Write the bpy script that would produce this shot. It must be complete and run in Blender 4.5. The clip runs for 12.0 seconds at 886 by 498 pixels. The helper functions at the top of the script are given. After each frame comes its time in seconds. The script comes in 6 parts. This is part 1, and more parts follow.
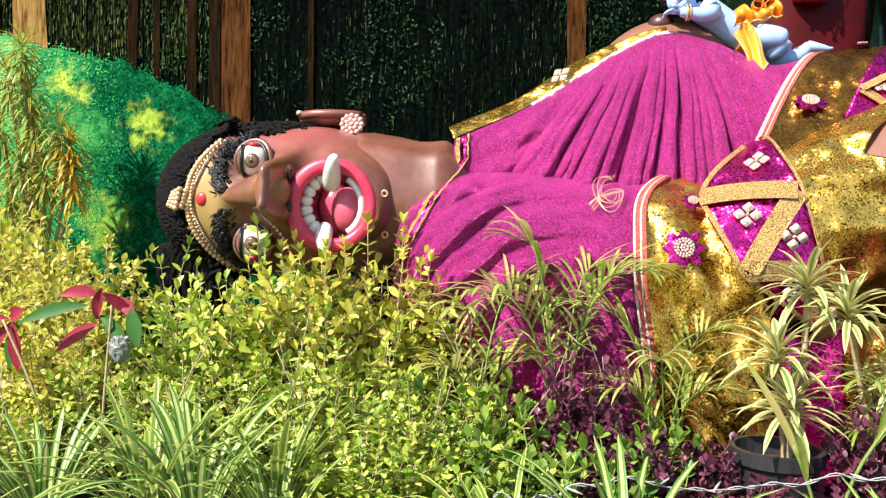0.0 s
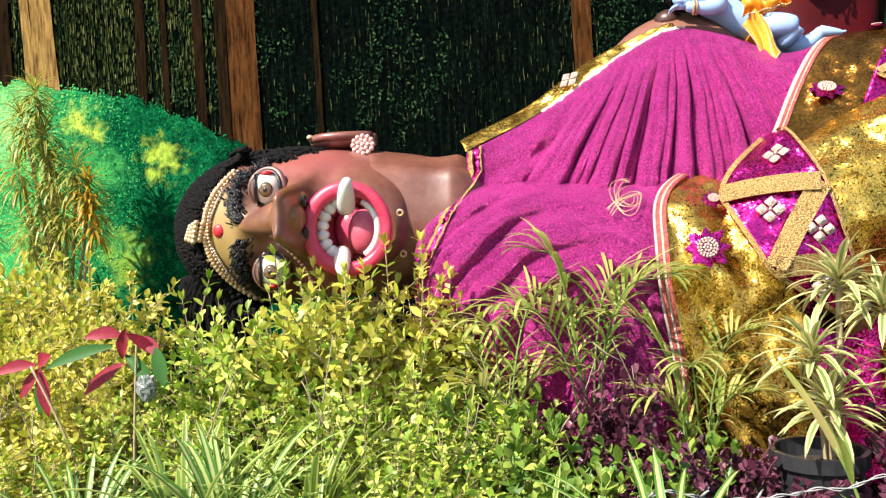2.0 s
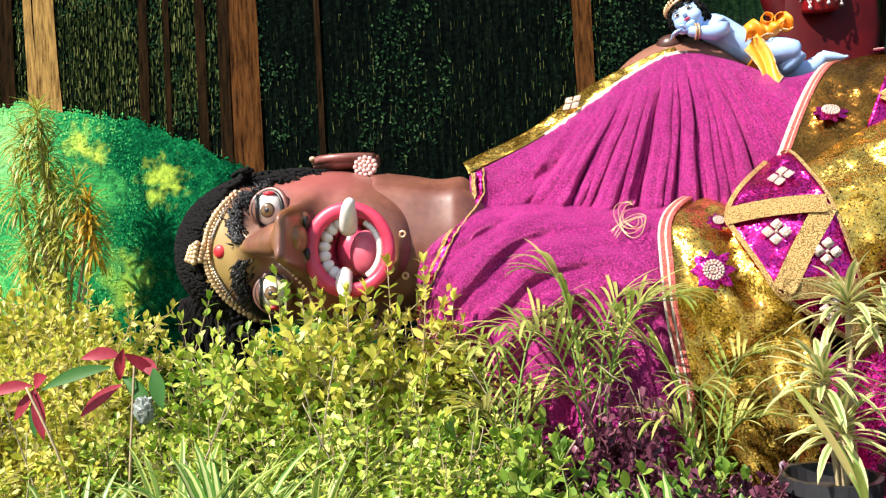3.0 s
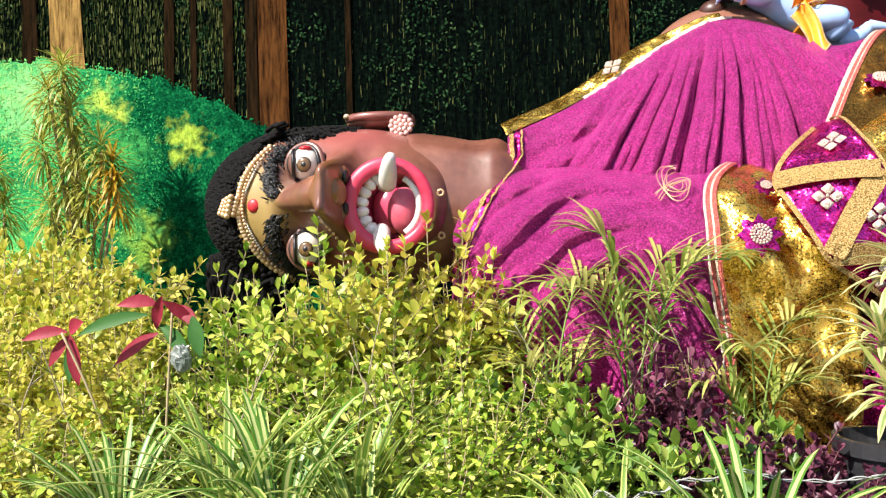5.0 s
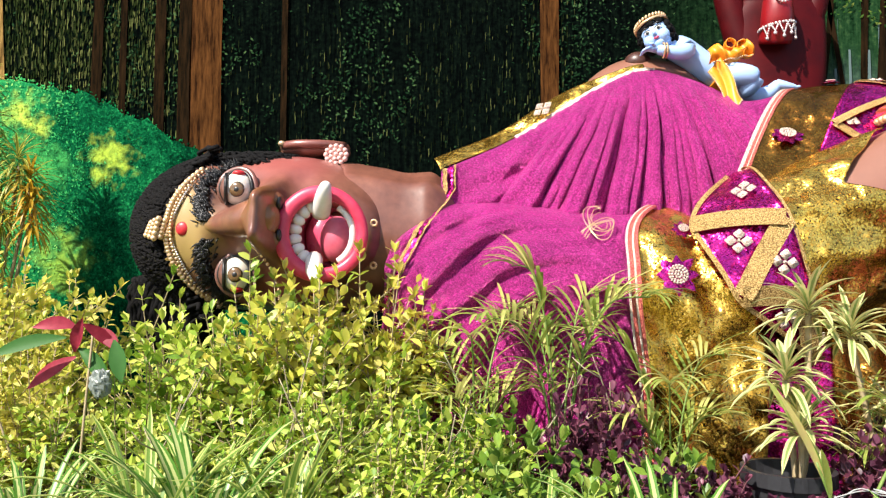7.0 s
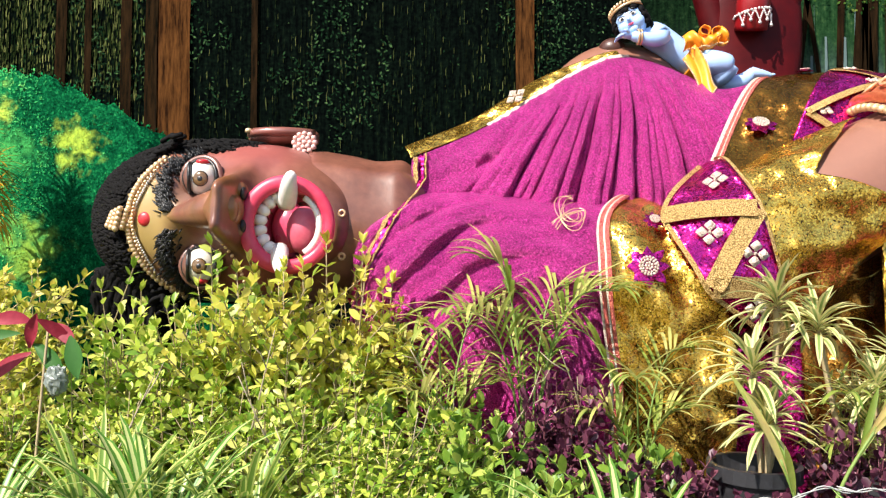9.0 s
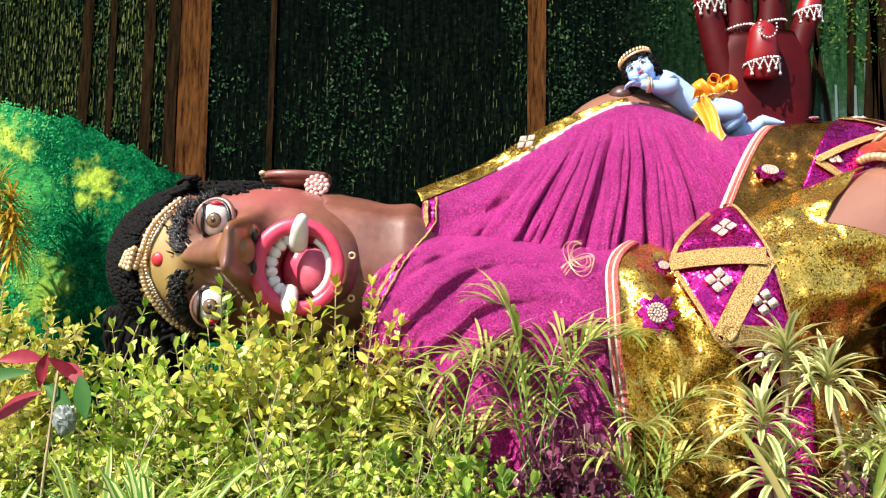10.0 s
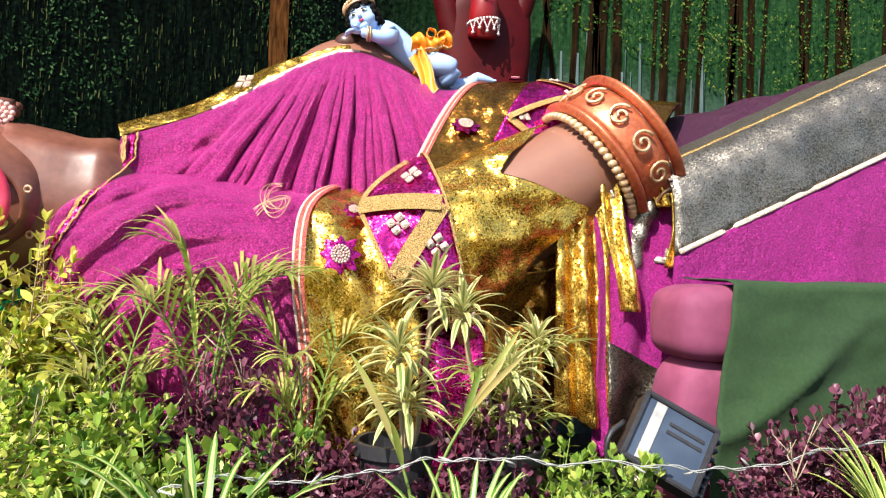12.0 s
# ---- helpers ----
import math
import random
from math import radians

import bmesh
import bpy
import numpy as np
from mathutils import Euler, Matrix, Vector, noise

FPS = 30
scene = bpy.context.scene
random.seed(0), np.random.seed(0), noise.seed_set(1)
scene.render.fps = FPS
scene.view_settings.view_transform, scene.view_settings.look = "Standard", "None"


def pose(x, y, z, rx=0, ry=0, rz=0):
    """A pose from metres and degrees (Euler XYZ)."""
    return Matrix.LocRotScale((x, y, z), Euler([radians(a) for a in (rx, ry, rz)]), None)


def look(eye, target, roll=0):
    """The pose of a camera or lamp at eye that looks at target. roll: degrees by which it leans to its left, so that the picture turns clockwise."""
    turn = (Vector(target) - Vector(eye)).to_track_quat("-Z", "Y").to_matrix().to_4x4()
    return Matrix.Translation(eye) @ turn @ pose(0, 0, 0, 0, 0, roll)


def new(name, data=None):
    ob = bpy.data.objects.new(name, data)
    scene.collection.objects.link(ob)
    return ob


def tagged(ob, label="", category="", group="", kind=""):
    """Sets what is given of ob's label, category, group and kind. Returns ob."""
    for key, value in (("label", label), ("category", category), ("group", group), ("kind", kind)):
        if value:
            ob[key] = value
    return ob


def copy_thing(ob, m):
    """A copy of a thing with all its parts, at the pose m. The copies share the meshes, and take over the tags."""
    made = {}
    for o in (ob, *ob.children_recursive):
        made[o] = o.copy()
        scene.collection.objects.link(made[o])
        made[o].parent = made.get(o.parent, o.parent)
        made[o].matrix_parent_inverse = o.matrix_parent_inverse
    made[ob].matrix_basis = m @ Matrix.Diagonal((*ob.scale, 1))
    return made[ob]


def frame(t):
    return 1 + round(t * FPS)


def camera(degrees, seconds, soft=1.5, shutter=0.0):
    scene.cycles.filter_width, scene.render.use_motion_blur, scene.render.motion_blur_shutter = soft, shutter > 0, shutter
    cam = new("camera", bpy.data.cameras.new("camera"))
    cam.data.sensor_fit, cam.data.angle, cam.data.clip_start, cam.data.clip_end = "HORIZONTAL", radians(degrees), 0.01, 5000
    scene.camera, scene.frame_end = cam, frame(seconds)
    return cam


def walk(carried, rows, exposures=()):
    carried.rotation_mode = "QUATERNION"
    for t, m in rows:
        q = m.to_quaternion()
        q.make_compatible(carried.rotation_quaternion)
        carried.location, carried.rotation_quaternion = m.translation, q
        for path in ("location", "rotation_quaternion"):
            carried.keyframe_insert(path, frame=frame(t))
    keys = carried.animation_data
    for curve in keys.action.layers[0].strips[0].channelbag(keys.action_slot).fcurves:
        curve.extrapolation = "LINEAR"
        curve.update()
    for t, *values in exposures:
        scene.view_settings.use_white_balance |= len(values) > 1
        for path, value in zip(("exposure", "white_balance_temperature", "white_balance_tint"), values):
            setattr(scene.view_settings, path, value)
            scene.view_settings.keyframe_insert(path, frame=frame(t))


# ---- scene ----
cam = camera(63.0, 12.0, 1.25)
PATH = [
    (0, (0.135, 0.237, 0.962), (-0.159, 2.215, 0.947), 0.6),
    (0.5, (0.123, 0.221, 0.958), (-0.258, 2.183, 0.883), -1.0),
    (1, (0.126, 0.218, 0.966), (-0.303, 2.17, 0.896), -2.1),
    (1.5, (0.145, 0.232, 0.979), (-0.225, 2.197, 0.946), -3.1),
    (2, (0.142, 0.259, 0.994), (-0.211, 2.228, 0.998), -3.4),
    (2.5, (0.127, 0.264, 0.982), (-0.222, 2.233, 1.032), -3.0),
    (3, (0.124, 0.277, 0.977), (-0.221, 2.246, 1.056), -3.1),
    (3.2, (0.111, 0.27, 0.966), (-0.215, 2.241, 1.06), -3.4),
    (4.8, (0.015, 0.293, 0.894), (-0.366, 2.256, 0.93), -0.2),
    (5, (-0.01, 0.291, 0.897), (-0.355, 2.26, 0.936), -1.5),
    (5.5, (-0.034, 0.268, 0.913), (-0.303, 2.246, 1.044), 0.2),
    (6, (-0.023, 0.269, 0.929), (-0.303, 2.246, 1.034), -0.7),
    (6.5, (-0.026, 0.264, 0.92), (-0.297, 2.243, 1.031), -1.2),
    (7, (-0.032, 0.256, 0.899), (-0.167, 2.248, 1.019), 0.2),
    (7.5, (-0.038, 0.257, 0.888), (-0.084, 2.253, 0.996), 0.3),
    (9.3, (0.023, 0.299, 0.931), (-0.1, 2.294, 1.002), -0.0),
    (9.5, (0.027, 0.295, 0.931), (-0.128, 2.285, 1.067), 0.1),
    (10, (0.03, 0.283, 0.944), (-0.1, 2.271, 1.122), 0.9),
    (10.5, (0.061, 0.278, 0.965), (-0.014, 2.263, 1.198), 1.3),
    (11, (0.112, 0.267, 0.965), (0.157, 2.258, 1.157), 1.9),
    (11.5, (0.343, 0.223, 0.906), (0.537, 2.211, 1.005), 1.7),
    (12, (0.474, 0.227, 0.91), (0.807, 2.198, 0.973), 1.6),
]
walk(cam, [(t, look(eye, target, roll)) for t, eye, target, roll in PATH])

# ---- light ----
world = bpy.data.worlds.new("daylight")
scene.world = world
world.use_nodes = True
_nt = world.node_tree
_sky = _nt.nodes.new("ShaderNodeTexSky")
_sky.sky_type = "NISHITA"
_sky.sun_disc = False
SUN_ELEV, SUN_ROT = 46.0, 222.0
_sky.sun_elevation, _sky.sun_rotation = radians(SUN_ELEV), radians(SUN_ROT)
_nt.nodes["Background"].inputs[1].default_value = 0.11
_nt.links.new(_sky.outputs[0], _nt.nodes["Background"].inputs[0])
_sd = bpy.data.lights.new("sun", "SUN")
_sd.energy, _sd.angle, _sd.color = 5.2, radians(0.6), (1.0, 0.93, 0.84)
sun = new("sun", _sd)
_e, _r = radians(SUN_ELEV), radians(SUN_ROT)
_to = Vector((math.sin(_r) * math.cos(_e), math.cos(_r) * math.cos(_e), math.sin(_e)))
sun.matrix_world = look(_to * 12 + Vector((0, 2, 0)), (0, 2, 0))
scene.view_settings.exposure = 0.93

# ---- materials ----
def _base(name):
    m = bpy.data.materials.new(name)
    m.use_nodes = True
    nt = m.node_tree
    return m, nt, nt.nodes["Principled BSDF"], nt.links


def _coords(nt, kind="Object"):
    return nt.nodes.new("ShaderNodeTexCoord").outputs[kind]


def _noise(nt, vec, scale, detail=4.0, rough=0.6, stretch=None):
    if stretch:
        mp = nt.nodes.new("ShaderNodeMapping")
        mp.inputs["Scale"].default_value = stretch
        nt.links.new(vec, mp.inputs[0])
        vec = mp.outputs[0]
    n = nt.nodes.new("ShaderNodeTexNoise")
    n.inputs["Scale"].default_value, n.inputs["Detail"].default_value, n.inputs["Roughness"].default_value = scale, detail, rough
    nt.links.new(vec, n.inputs["Vector"])
    return n.outputs["Fac"]


def _ramp(nt, fac, stops):
    r = nt.nodes.new("ShaderNodeValToRGB")
    while len(r.color_ramp.elements) < len(stops):
        r.color_ramp.elements.new(0.5)
    for e, (p, c) in zip(r.color_ramp.elements, stops):
        e.position, e.color = p, (*c, 1)
    nt.links.new(fac, r.inputs[0])
    return r.outputs[0]


def _mix(nt, fac, a, b, mode="MIX"):
    n = nt.nodes.new("ShaderNodeMix")
    n.data_type, n.blend_type = "RGBA", mode
    for sock, v in ((n.inputs[0], fac), (n.inputs[6], a), (n.inputs[7], b)):
        if isinstance(v, (int, float)):
            sock.default_value = v
        elif isinstance(v, tuple):
            sock.default_value = (*v, 1)
        else:
            nt.links.new(v, sock)
    return n.outputs[2]


def _bump(nt, bs, height, strength, dist=0.01):
    b = nt.nodes.new("ShaderNodeBump")
    b.inputs["Strength"].default_value, b.inputs["Distance"].default_value = strength, dist
    nt.links.new(height, b.inputs["Height"])
    nt.links.new(b.outputs[0], bs.inputs["Normal"])


def _math(nt, op, a, b=0.0):
    n = nt.nodes.new("ShaderNodeMath")
    n.operation = op
    for s, v in zip(n.inputs, (a, b)):
        if isinstance(v, (int, float)):
            s.default_value = v
        else:
            nt.links.new(v, s)
    return n.outputs[0]


def _spot(nt, vec, centre, radius, soft):
    """1 inside a round patch of paint, 0 outside it."""
    d = nt.nodes.new("ShaderNodeVectorMath")
    d.operation = "DISTANCE"
    nt.links.new(vec, d.inputs[0])
    d.inputs[1].default_value = centre
    mr = nt.nodes.new("ShaderNodeMapRange")
    mr.interpolation_type = "SMOOTHSTEP"
    mr.inputs[1].default_value, mr.inputs[2].default_value = radius + soft, max(radius - soft, 0)
    nt.links.new(d.outputs["Value"], mr.inputs[0])
    return mr.outputs[0]


def plain(name, c1, c2, scale=30, rough=0.6, metal=0.0, bump=0.2, big=3.0, dist=0.004, coat=0.0, kind="Object"):
    """A surface whose colour wanders between c1 and c2 at two scales."""
    m, nt, bs, L = _base(name)
    v = _coords(nt, kind)
    fine, coarse = _noise(nt, v, scale, 6), _noise(nt, v, big, 3)
    f = _math(nt, "ADD", _math(nt, "MULTIPLY", fine, 0.55), _math(nt, "MULTIPLY", coarse, 0.45))
    L.new(_ramp(nt, f, [(0.33, c1), (0.67, c2)]), bs.inputs["Base Color"])
    rr = _math(nt, "ADD", _math(nt, "MULTIPLY", coarse, 0.25), rough - 0.12)
    L.new(rr, bs.inputs["Roughness"])
    bs.inputs["Metallic"].default_value = metal
    bs.inputs["Coat Weight"].default_value = coat
    if bump:
        _bump(nt, bs, fine, bump, dist)
    return m


def velvet(name, c1, c2, glitter=0.5, rough=0.45):
    """Shimmering stretch cloth: dense fine glints on a coloured ground."""
    m, nt, bs, L = _base(name)
    v = _coords(nt)
    grain = _noise(nt, v, 150, 4, 0.85)
    fold = _noise(nt, v, 5, 3)
    f = _math(nt, "ADD", _math(nt, "MULTIPLY", grain, 0.9), _math(nt, "MULTIPLY", fold, 0.1))
    hot = tuple(min(1, q * 1.5 + 0.10) for q in c2)
    L.new(_ramp(nt, f, [(0.40, c1), (0.52, tuple(0.45 * a + 0.55 * b for a, b in zip(c1, c2))), (0.60, c2), (0.68, hot)]), bs.inputs["Base Color"])
    bs.inputs["Roughness"].default_value = rough
    bs.inputs["Metallic"].default_value = glitter
    bs.inputs["Sheen Weight"].default_value = 0.15
    bs.inputs["Sheen Tint"].default_value = (*c2, 1)
    crease = _noise(nt, v, 26, 4, 0.6, (1.0, 1.0, 0.6))
    h = _math(nt, "ADD", _math(nt, "MULTIPLY", grain, 0.6), crease)
    _bump(nt, bs, h, 0.9, 0.016)
    return m


def sequin(name, c1, c2, scale=230, tilt=0.42, rough=0.26, ground=(0.1, 0.05, 0.01), wave=1.3):
    """Cloth sewn with small loose metal discs, each one tipped its own way."""
    m, nt, bs, L = _base(name)
    v = _coords(nt)
    vo = nt.nodes.new("ShaderNodeTexVoronoi")
    vo.inputs["Scale"].default_value = scale
    L.new(v, vo.inputs["Vector"])
    fold = _noise(nt, v, 9, 4)
    sep = nt.nodes.new("ShaderNodeSeparateColor")
    L.new(vo.outputs["Color"], sep.inputs[0])
    f = _math(nt, "ADD", _math(nt, "MULTIPLY", sep.outputs[0], 0.5), _math(nt, "MULTIPLY", fold, 0.5))
    col = _ramp(nt, f, [(0.25, c1), (0.7, c2)])
    edge = _math(nt, "GREATER_THAN", vo.outputs["Distance"], 0.74)
    L.new(_mix(nt, edge, col, ground), bs.inputs["Base Color"])
    bs.inputs["Metallic"].default_value = 0.93
    bs.inputs["Roughness"].default_value = rough
    geo = nt.nodes.new("ShaderNodeNewGeometry")
    sub = nt.nodes.new("ShaderNodeVectorMath")
    sub.operation = "SUBTRACT"
    L.new(vo.outputs["Color"], sub.inputs[0])
    sub.inputs[1].default_value = (0.5, 0.5, 0.5)
    sc = nt.nodes.new("ShaderNodeVectorMath")
    sc.operation = "SCALE"
    sc.inputs["Scale"].default_value = tilt
    L.new(sub.outputs[0], sc.inputs[0])
    wav = nt.nodes.new("ShaderNodeTexNoise")
    wav.inputs["Scale"].default_value = 14
    wav.inputs["Detail"].default_value = 3
    L.new(v, wav.inputs["Vector"])
    sub2 = nt.nodes.new("ShaderNodeVectorMath")
    sub2.operation = "SUBTRACT"
    L.new(wav.outputs["Color"], sub2.inputs[0])
    sub2.inputs[1].default_value = (0.5, 0.5, 0.5)
    sc2 = nt.nodes.new("ShaderNodeVectorMath")
    sc2.operation = "SCALE"
    sc2.inputs["Scale"].default_value = wave
    L.new(sub2.outputs[0], sc2.inputs[0])
    ad = nt.nodes.new("ShaderNodeVectorMath")
    L.new(geo.outputs["Normal"], ad.inputs[0])
    L.new(sc.outputs[0], ad.inputs[1])
    ad2 = nt.nodes.new("ShaderNodeVectorMath")
    L.new(ad.outputs[0], ad2.inputs[0])
    L.new(sc2.outputs[0], ad2.inputs[1])
    nm = nt.nodes.new("ShaderNodeVectorMath")
    nm.operation = "NORMALIZE"
    L.new(ad2.outputs[0], nm.inputs[0])
    L.new(nm.outputs[0], bs.inputs["Normal"])
    return m


def leafy(name, stops, rough=0.42, glow=0.35, stripe=None, spec=0.45):
    """Leaf: each blade has its own tint; light comes through it."""
    m, nt, bs, L = _base(name)
    geo = nt.nodes.new("ShaderNodeNewGeometry")
    info = nt.nodes.new("ShaderNodeObjectInfo")
    v = _coords(nt)
    f = _math(nt, "ADD", _math(nt, "MULTIPLY", geo.outputs["Random Per Island"], 0.7),
              _math(nt, "ADD", _math(nt, "MULTIPLY", info.outputs["Random"], 0.12), _math(nt, "MULTIPLY", _noise(nt, v, 60, 3), 0.25)))
    col = _ramp(nt, f, stops)
    if stripe:
        uv = nt.nodes.new("ShaderNodeUVMap")
        sp = nt.nodes.new("ShaderNodeSeparateXYZ")
        L.new(uv.outputs[0], sp.inputs[0])
        d = _math(nt, "ABSOLUTE", _math(nt, "SUBTRACT", sp.outputs[0], 0.5))
        wob = _math(nt, "ADD", d, _math(nt, "MULTIPLY", _noise(nt, v, 40, 2), 0.12))
        edge = _math(nt, "GREATER_THAN", wob, stripe[1])
        col = _mix(nt, edge, col, stripe[0])
    L.new(col, bs.inputs["Base Color"])
    bs.inputs["Roughness"].default_value = rough
    bs.inputs["Specular IOR Level"].default_value = spec
    tr = nt.nodes.new("ShaderNodeBsdfTranslucent")
    L.new(col, tr.inputs[0])
    mx = nt.nodes.new("ShaderNodeMixShader")
    mx.inputs[0].default_value = glow
    L.new(bs.outputs[0], mx.inputs[1])
    L.new(tr.outputs[0], mx.inputs[2])
    L.new(mx.outputs[0], nt.nodes["Material Output"].inputs[0])
    return m


def skin(name):
    """Airbrushed brown paint with pink blushes, satin varnish."""
    m, nt, bs, L = _base(name)
    v = _coords(nt)
    fine, coarse = _noise(nt, v, 35, 6), _noise(nt, v, 3.5, 4)
    f = _math(nt, "ADD", _math(nt, "MULTIPLY", fine, 0.35), _math(nt, "MULTIPLY", coarse, 0.65))
    col = _ramp(nt, f, [(0.3, (0.10, 0.035, 0.022)), (0.52, (0.19, 0.070, 0.043)), (0.72, (0.29, 0.115, 0.070))])
    place = nt.nodes.new("ShaderNodeNewGeometry").outputs["Position"]
    for c, r, s, tint, k in BLUSH:
        sp = _math(nt, "MULTIPLY", _spot(nt, place, c, r, s), k)
        col = _mix(nt, sp, col, tint)
    L.new(col, bs.inputs["Base Color"])
    L.new(_math(nt, "ADD", _math(nt, "MULTIPLY", coarse, 0.2), 0.34), bs.inputs["Roughness"])
    bs.inputs["Coat Weight"].default_value = 0.5
    bs.inputs["Coat Roughness"].default_value = 0.2
    _bump(nt, bs, fine, 0.12, 0.006)
    return m


BLUSH = [((-0.74, 2.74, 1.345), 0.14, 0.11, (0.42, 0.10, 0.095), 0.6),
         ((-0.70, 2.66, 0.88), 0.10, 0.09, (0.36, 0.07, 0.07), 0.7),
         ((-1.10, 2.62, 1.11), 0.15, 0.06, (0.34, 0.23, 0.07), 0.95),
         ((-0.71, 2.40, 1.15), 0.07, 0.06, (0.30, 0.12, 0.025), 0.8),
         ((-0.90, 2.60, 1.25), 0.09, 0.03, (0.16, 0.075, 0.055), 0.7), ((-0.90, 2.60, 0.95), 0.09, 0.03, (0.14, 0.065, 0.05), 0.7),
         ((0.55, 3.1, 1.85), 0.45, 0.25, (0.25, 0.11, 0.072), 0.9),
         ((1.25, 2.55, 1.28), 0.35, 0.2, (0.26, 0.12, 0.08), 0.75)]
M = {}
M["skin"] = skin("statue_skin_paint")
M["nipple"] = plain("dark_brown_paint", (0.05, 0.02, 0.015), (0.09, 0.035, 0.025), 40, 0.4)
M["hair"] = plain("black_hair", (0.0015, 0.0015, 0.0015), (0.008, 0.007, 0.007), 120, 0.85, bump=0.9)
M["hair"].node_tree.nodes["Principled BSDF"].inputs["Specular IOR Level"].default_value = 0.15
M["lip"] = plain("pink_lip_paint", (0.50, 0.018, 0.060), (0.66, 0.06, 0.12), 30, 0.4, coat=0.05, bump=0.1)
M["mouth"] = plain("red_mouth_paint", (0.52, 0.04, 0.10), (0.72, 0.11, 0.19), 20, 0.3, bump=0.15)
M["tongue"] = plain("rose_tongue_paint", (0.55, 0.08, 0.13), (0.72, 0.17, 0.22), 25, 0.35, bump=0.1)
M["tooth"] = plain("ivory_enamel", (0.68, 0.62, 0.56), (0.82, 0.78, 0.74), 40, 0.3, coat=0.3, bump=0.05)
M["eye"] = plain("eye_white", (0.70, 0.62, 0.52), (0.80, 0.75, 0.66), 30, 0.22, coat=0.4, bump=0.03)
M["iris"] = plain("brown_iris", (0.09, 0.045, 0.02), (0.20, 0.12, 0.05), 120, 0.2, coat=0.4, bump=0.03)
M["ink"] = plain("black_paint", (0.006, 0.006, 0.006), (0.02, 0.018, 0.016), 40, 0.4)
M["redpaint"] = plain("red_paint", (0.42, 0.01, 0.015), (0.6, 0.03, 0.04), 40, 0.4)
M["palmred"] = plain("maroon_paint", (0.040, 0.0008, 0.002), (0.075, 0.0015, 0.003), 12, 0.55, big=6)
M["palmred"].node_tree.nodes["Principled BSDF"].inputs["Specular IOR Level"].default_value = 0.15
M["nail"] = plain("bright_red_paint", (0.17, 0.002, 0.004), (0.26, 0.004, 0.007), 20, 0.4)
M["purple"] = velvet("purple_shimmer_cloth", (0.15, 0.004, 0.075), (0.72, 0.055, 0.36), 0.45, 0.29)
M["magenta"] = velvet("magenta_shimmer_cloth", (0.15, 0.003, 0.09), (0.55, 0.024, 0.32), 0.35, 0.45)
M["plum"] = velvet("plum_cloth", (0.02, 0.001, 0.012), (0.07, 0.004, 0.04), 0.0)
M["gold"] = sequin("gold_sequin_cloth", (0.60, 0.32, 0.04), (1.0, 0.66, 0.14), 190, 0.34, rough=0.27, wave=1.9)
M["bronze"] = sequin("bronze_sequin_cloth", (0.17, 0.065, 0.011), (0.42, 0.20, 0.035), 190, tilt=0.30, wave=1.6)
M["msequin"] = sequin("magenta_sequin_cloth", (0.24, 0.003, 0.06), (0.92, 0.045, 0.38), 190, 0.40, ground=(0.12, 0.0, 0.06))
M["silver"] = sequin("silver_lame_cloth", (0.10, 0.09, 0.074), (0.38, 0.345, 0.29), 240, 0.38, 0.45, (0.05, 0.045, 0.04), 0.6)
def braided(name, c1, c2, c3, metal=0.4, scale=250):
    """Corded trimming: rows of small shiny beads on a darker ground."""
    m, nt, bs, L = _base(name)
    v = _coords(nt)
    vo = nt.nodes.new("ShaderNodeTexVoronoi")
    vo.inputs["Scale"].default_value = scale
    L.new(v, vo.inputs["Vector"])
    col = _ramp(nt, vo.outputs["Distance"], [(0.15, c3), (0.45, c2), (0.75, c1)])
    L.new(_mix(nt, _math(nt, "MULTIPLY", _noise(nt, v, 7, 3), 0.4), col, c2), bs.inputs["Base Color"])
    bs.inputs["Metallic"].default_value, bs.inputs["Roughness"].default_value = metal, 0.42
    inv = _math(nt, "SUBTRACT", 1.0, vo.outputs["Distance"])
    _bump(nt, bs, inv, 0.8, 0.004)
    return m


M["darksilver"] = sequin("dull_silver_sequin_cloth", (0.04, 0.034, 0.026), (0.24, 0.21, 0.16), 260, 0.5, 0.35, (0.02, 0.018, 0.014), 0.8)
M["braid"] = braided("gold_braid", (0.12, 0.055, 0.010), (0.46, 0.29, 0.09), (0.78, 0.57, 0.26))
M["redbraid"] = braided("red_braid", (0.25, 0.02, 0.03), (0.52, 0.10, 0.08), (0.75, 0.34, 0.20))
M["lace"] = braided("cream_lace", (0.34, 0.20, 0.15), (0.72, 0.58, 0.48), (0.90, 0.84, 0.76), 0.05, 300)
M["orange"] = plain("orange_satin", (0.70, 0.20, 0.01), (0.85, 0.36, 0.02), 60, 0.38, bump=0.25)
M["blue"] = plain("pale_blue_paint", (0.30, 0.46, 0.78), (0.40, 0.57, 0.86), 12, 0.38, bump=0.05, coat=0.2)
M["copper"] = plain("copper_gilt", (0.36, 0.06, 0.03), (0.62, 0.20, 0.085), 60, 0.35, metal=0.5, bump=0.4)
M["silverbead"] = plain("silver_bead", (0.55, 0.5, 0.48), (0.85, 0.8, 0.76), 90, 0.3, metal=0.6)
M["goldbead"] = plain("gold_bead", (0.55, 0.34, 0.16), (0.85, 0.62, 0.38), 120, 0.35, metal=0.5, bump=0.3)
M["pinkbead"] = plain("pink_bead", (0.60, 0.30, 0.26), (0.85, 0.56, 0.50), 120, 0.4, metal=0.2, bump=0.3)
M["pinkfoam"] = plain("pink_paint", (0.15, 0.024, 0.066), (0.25, 0.055, 0.12), 14, 0.75, big=4)
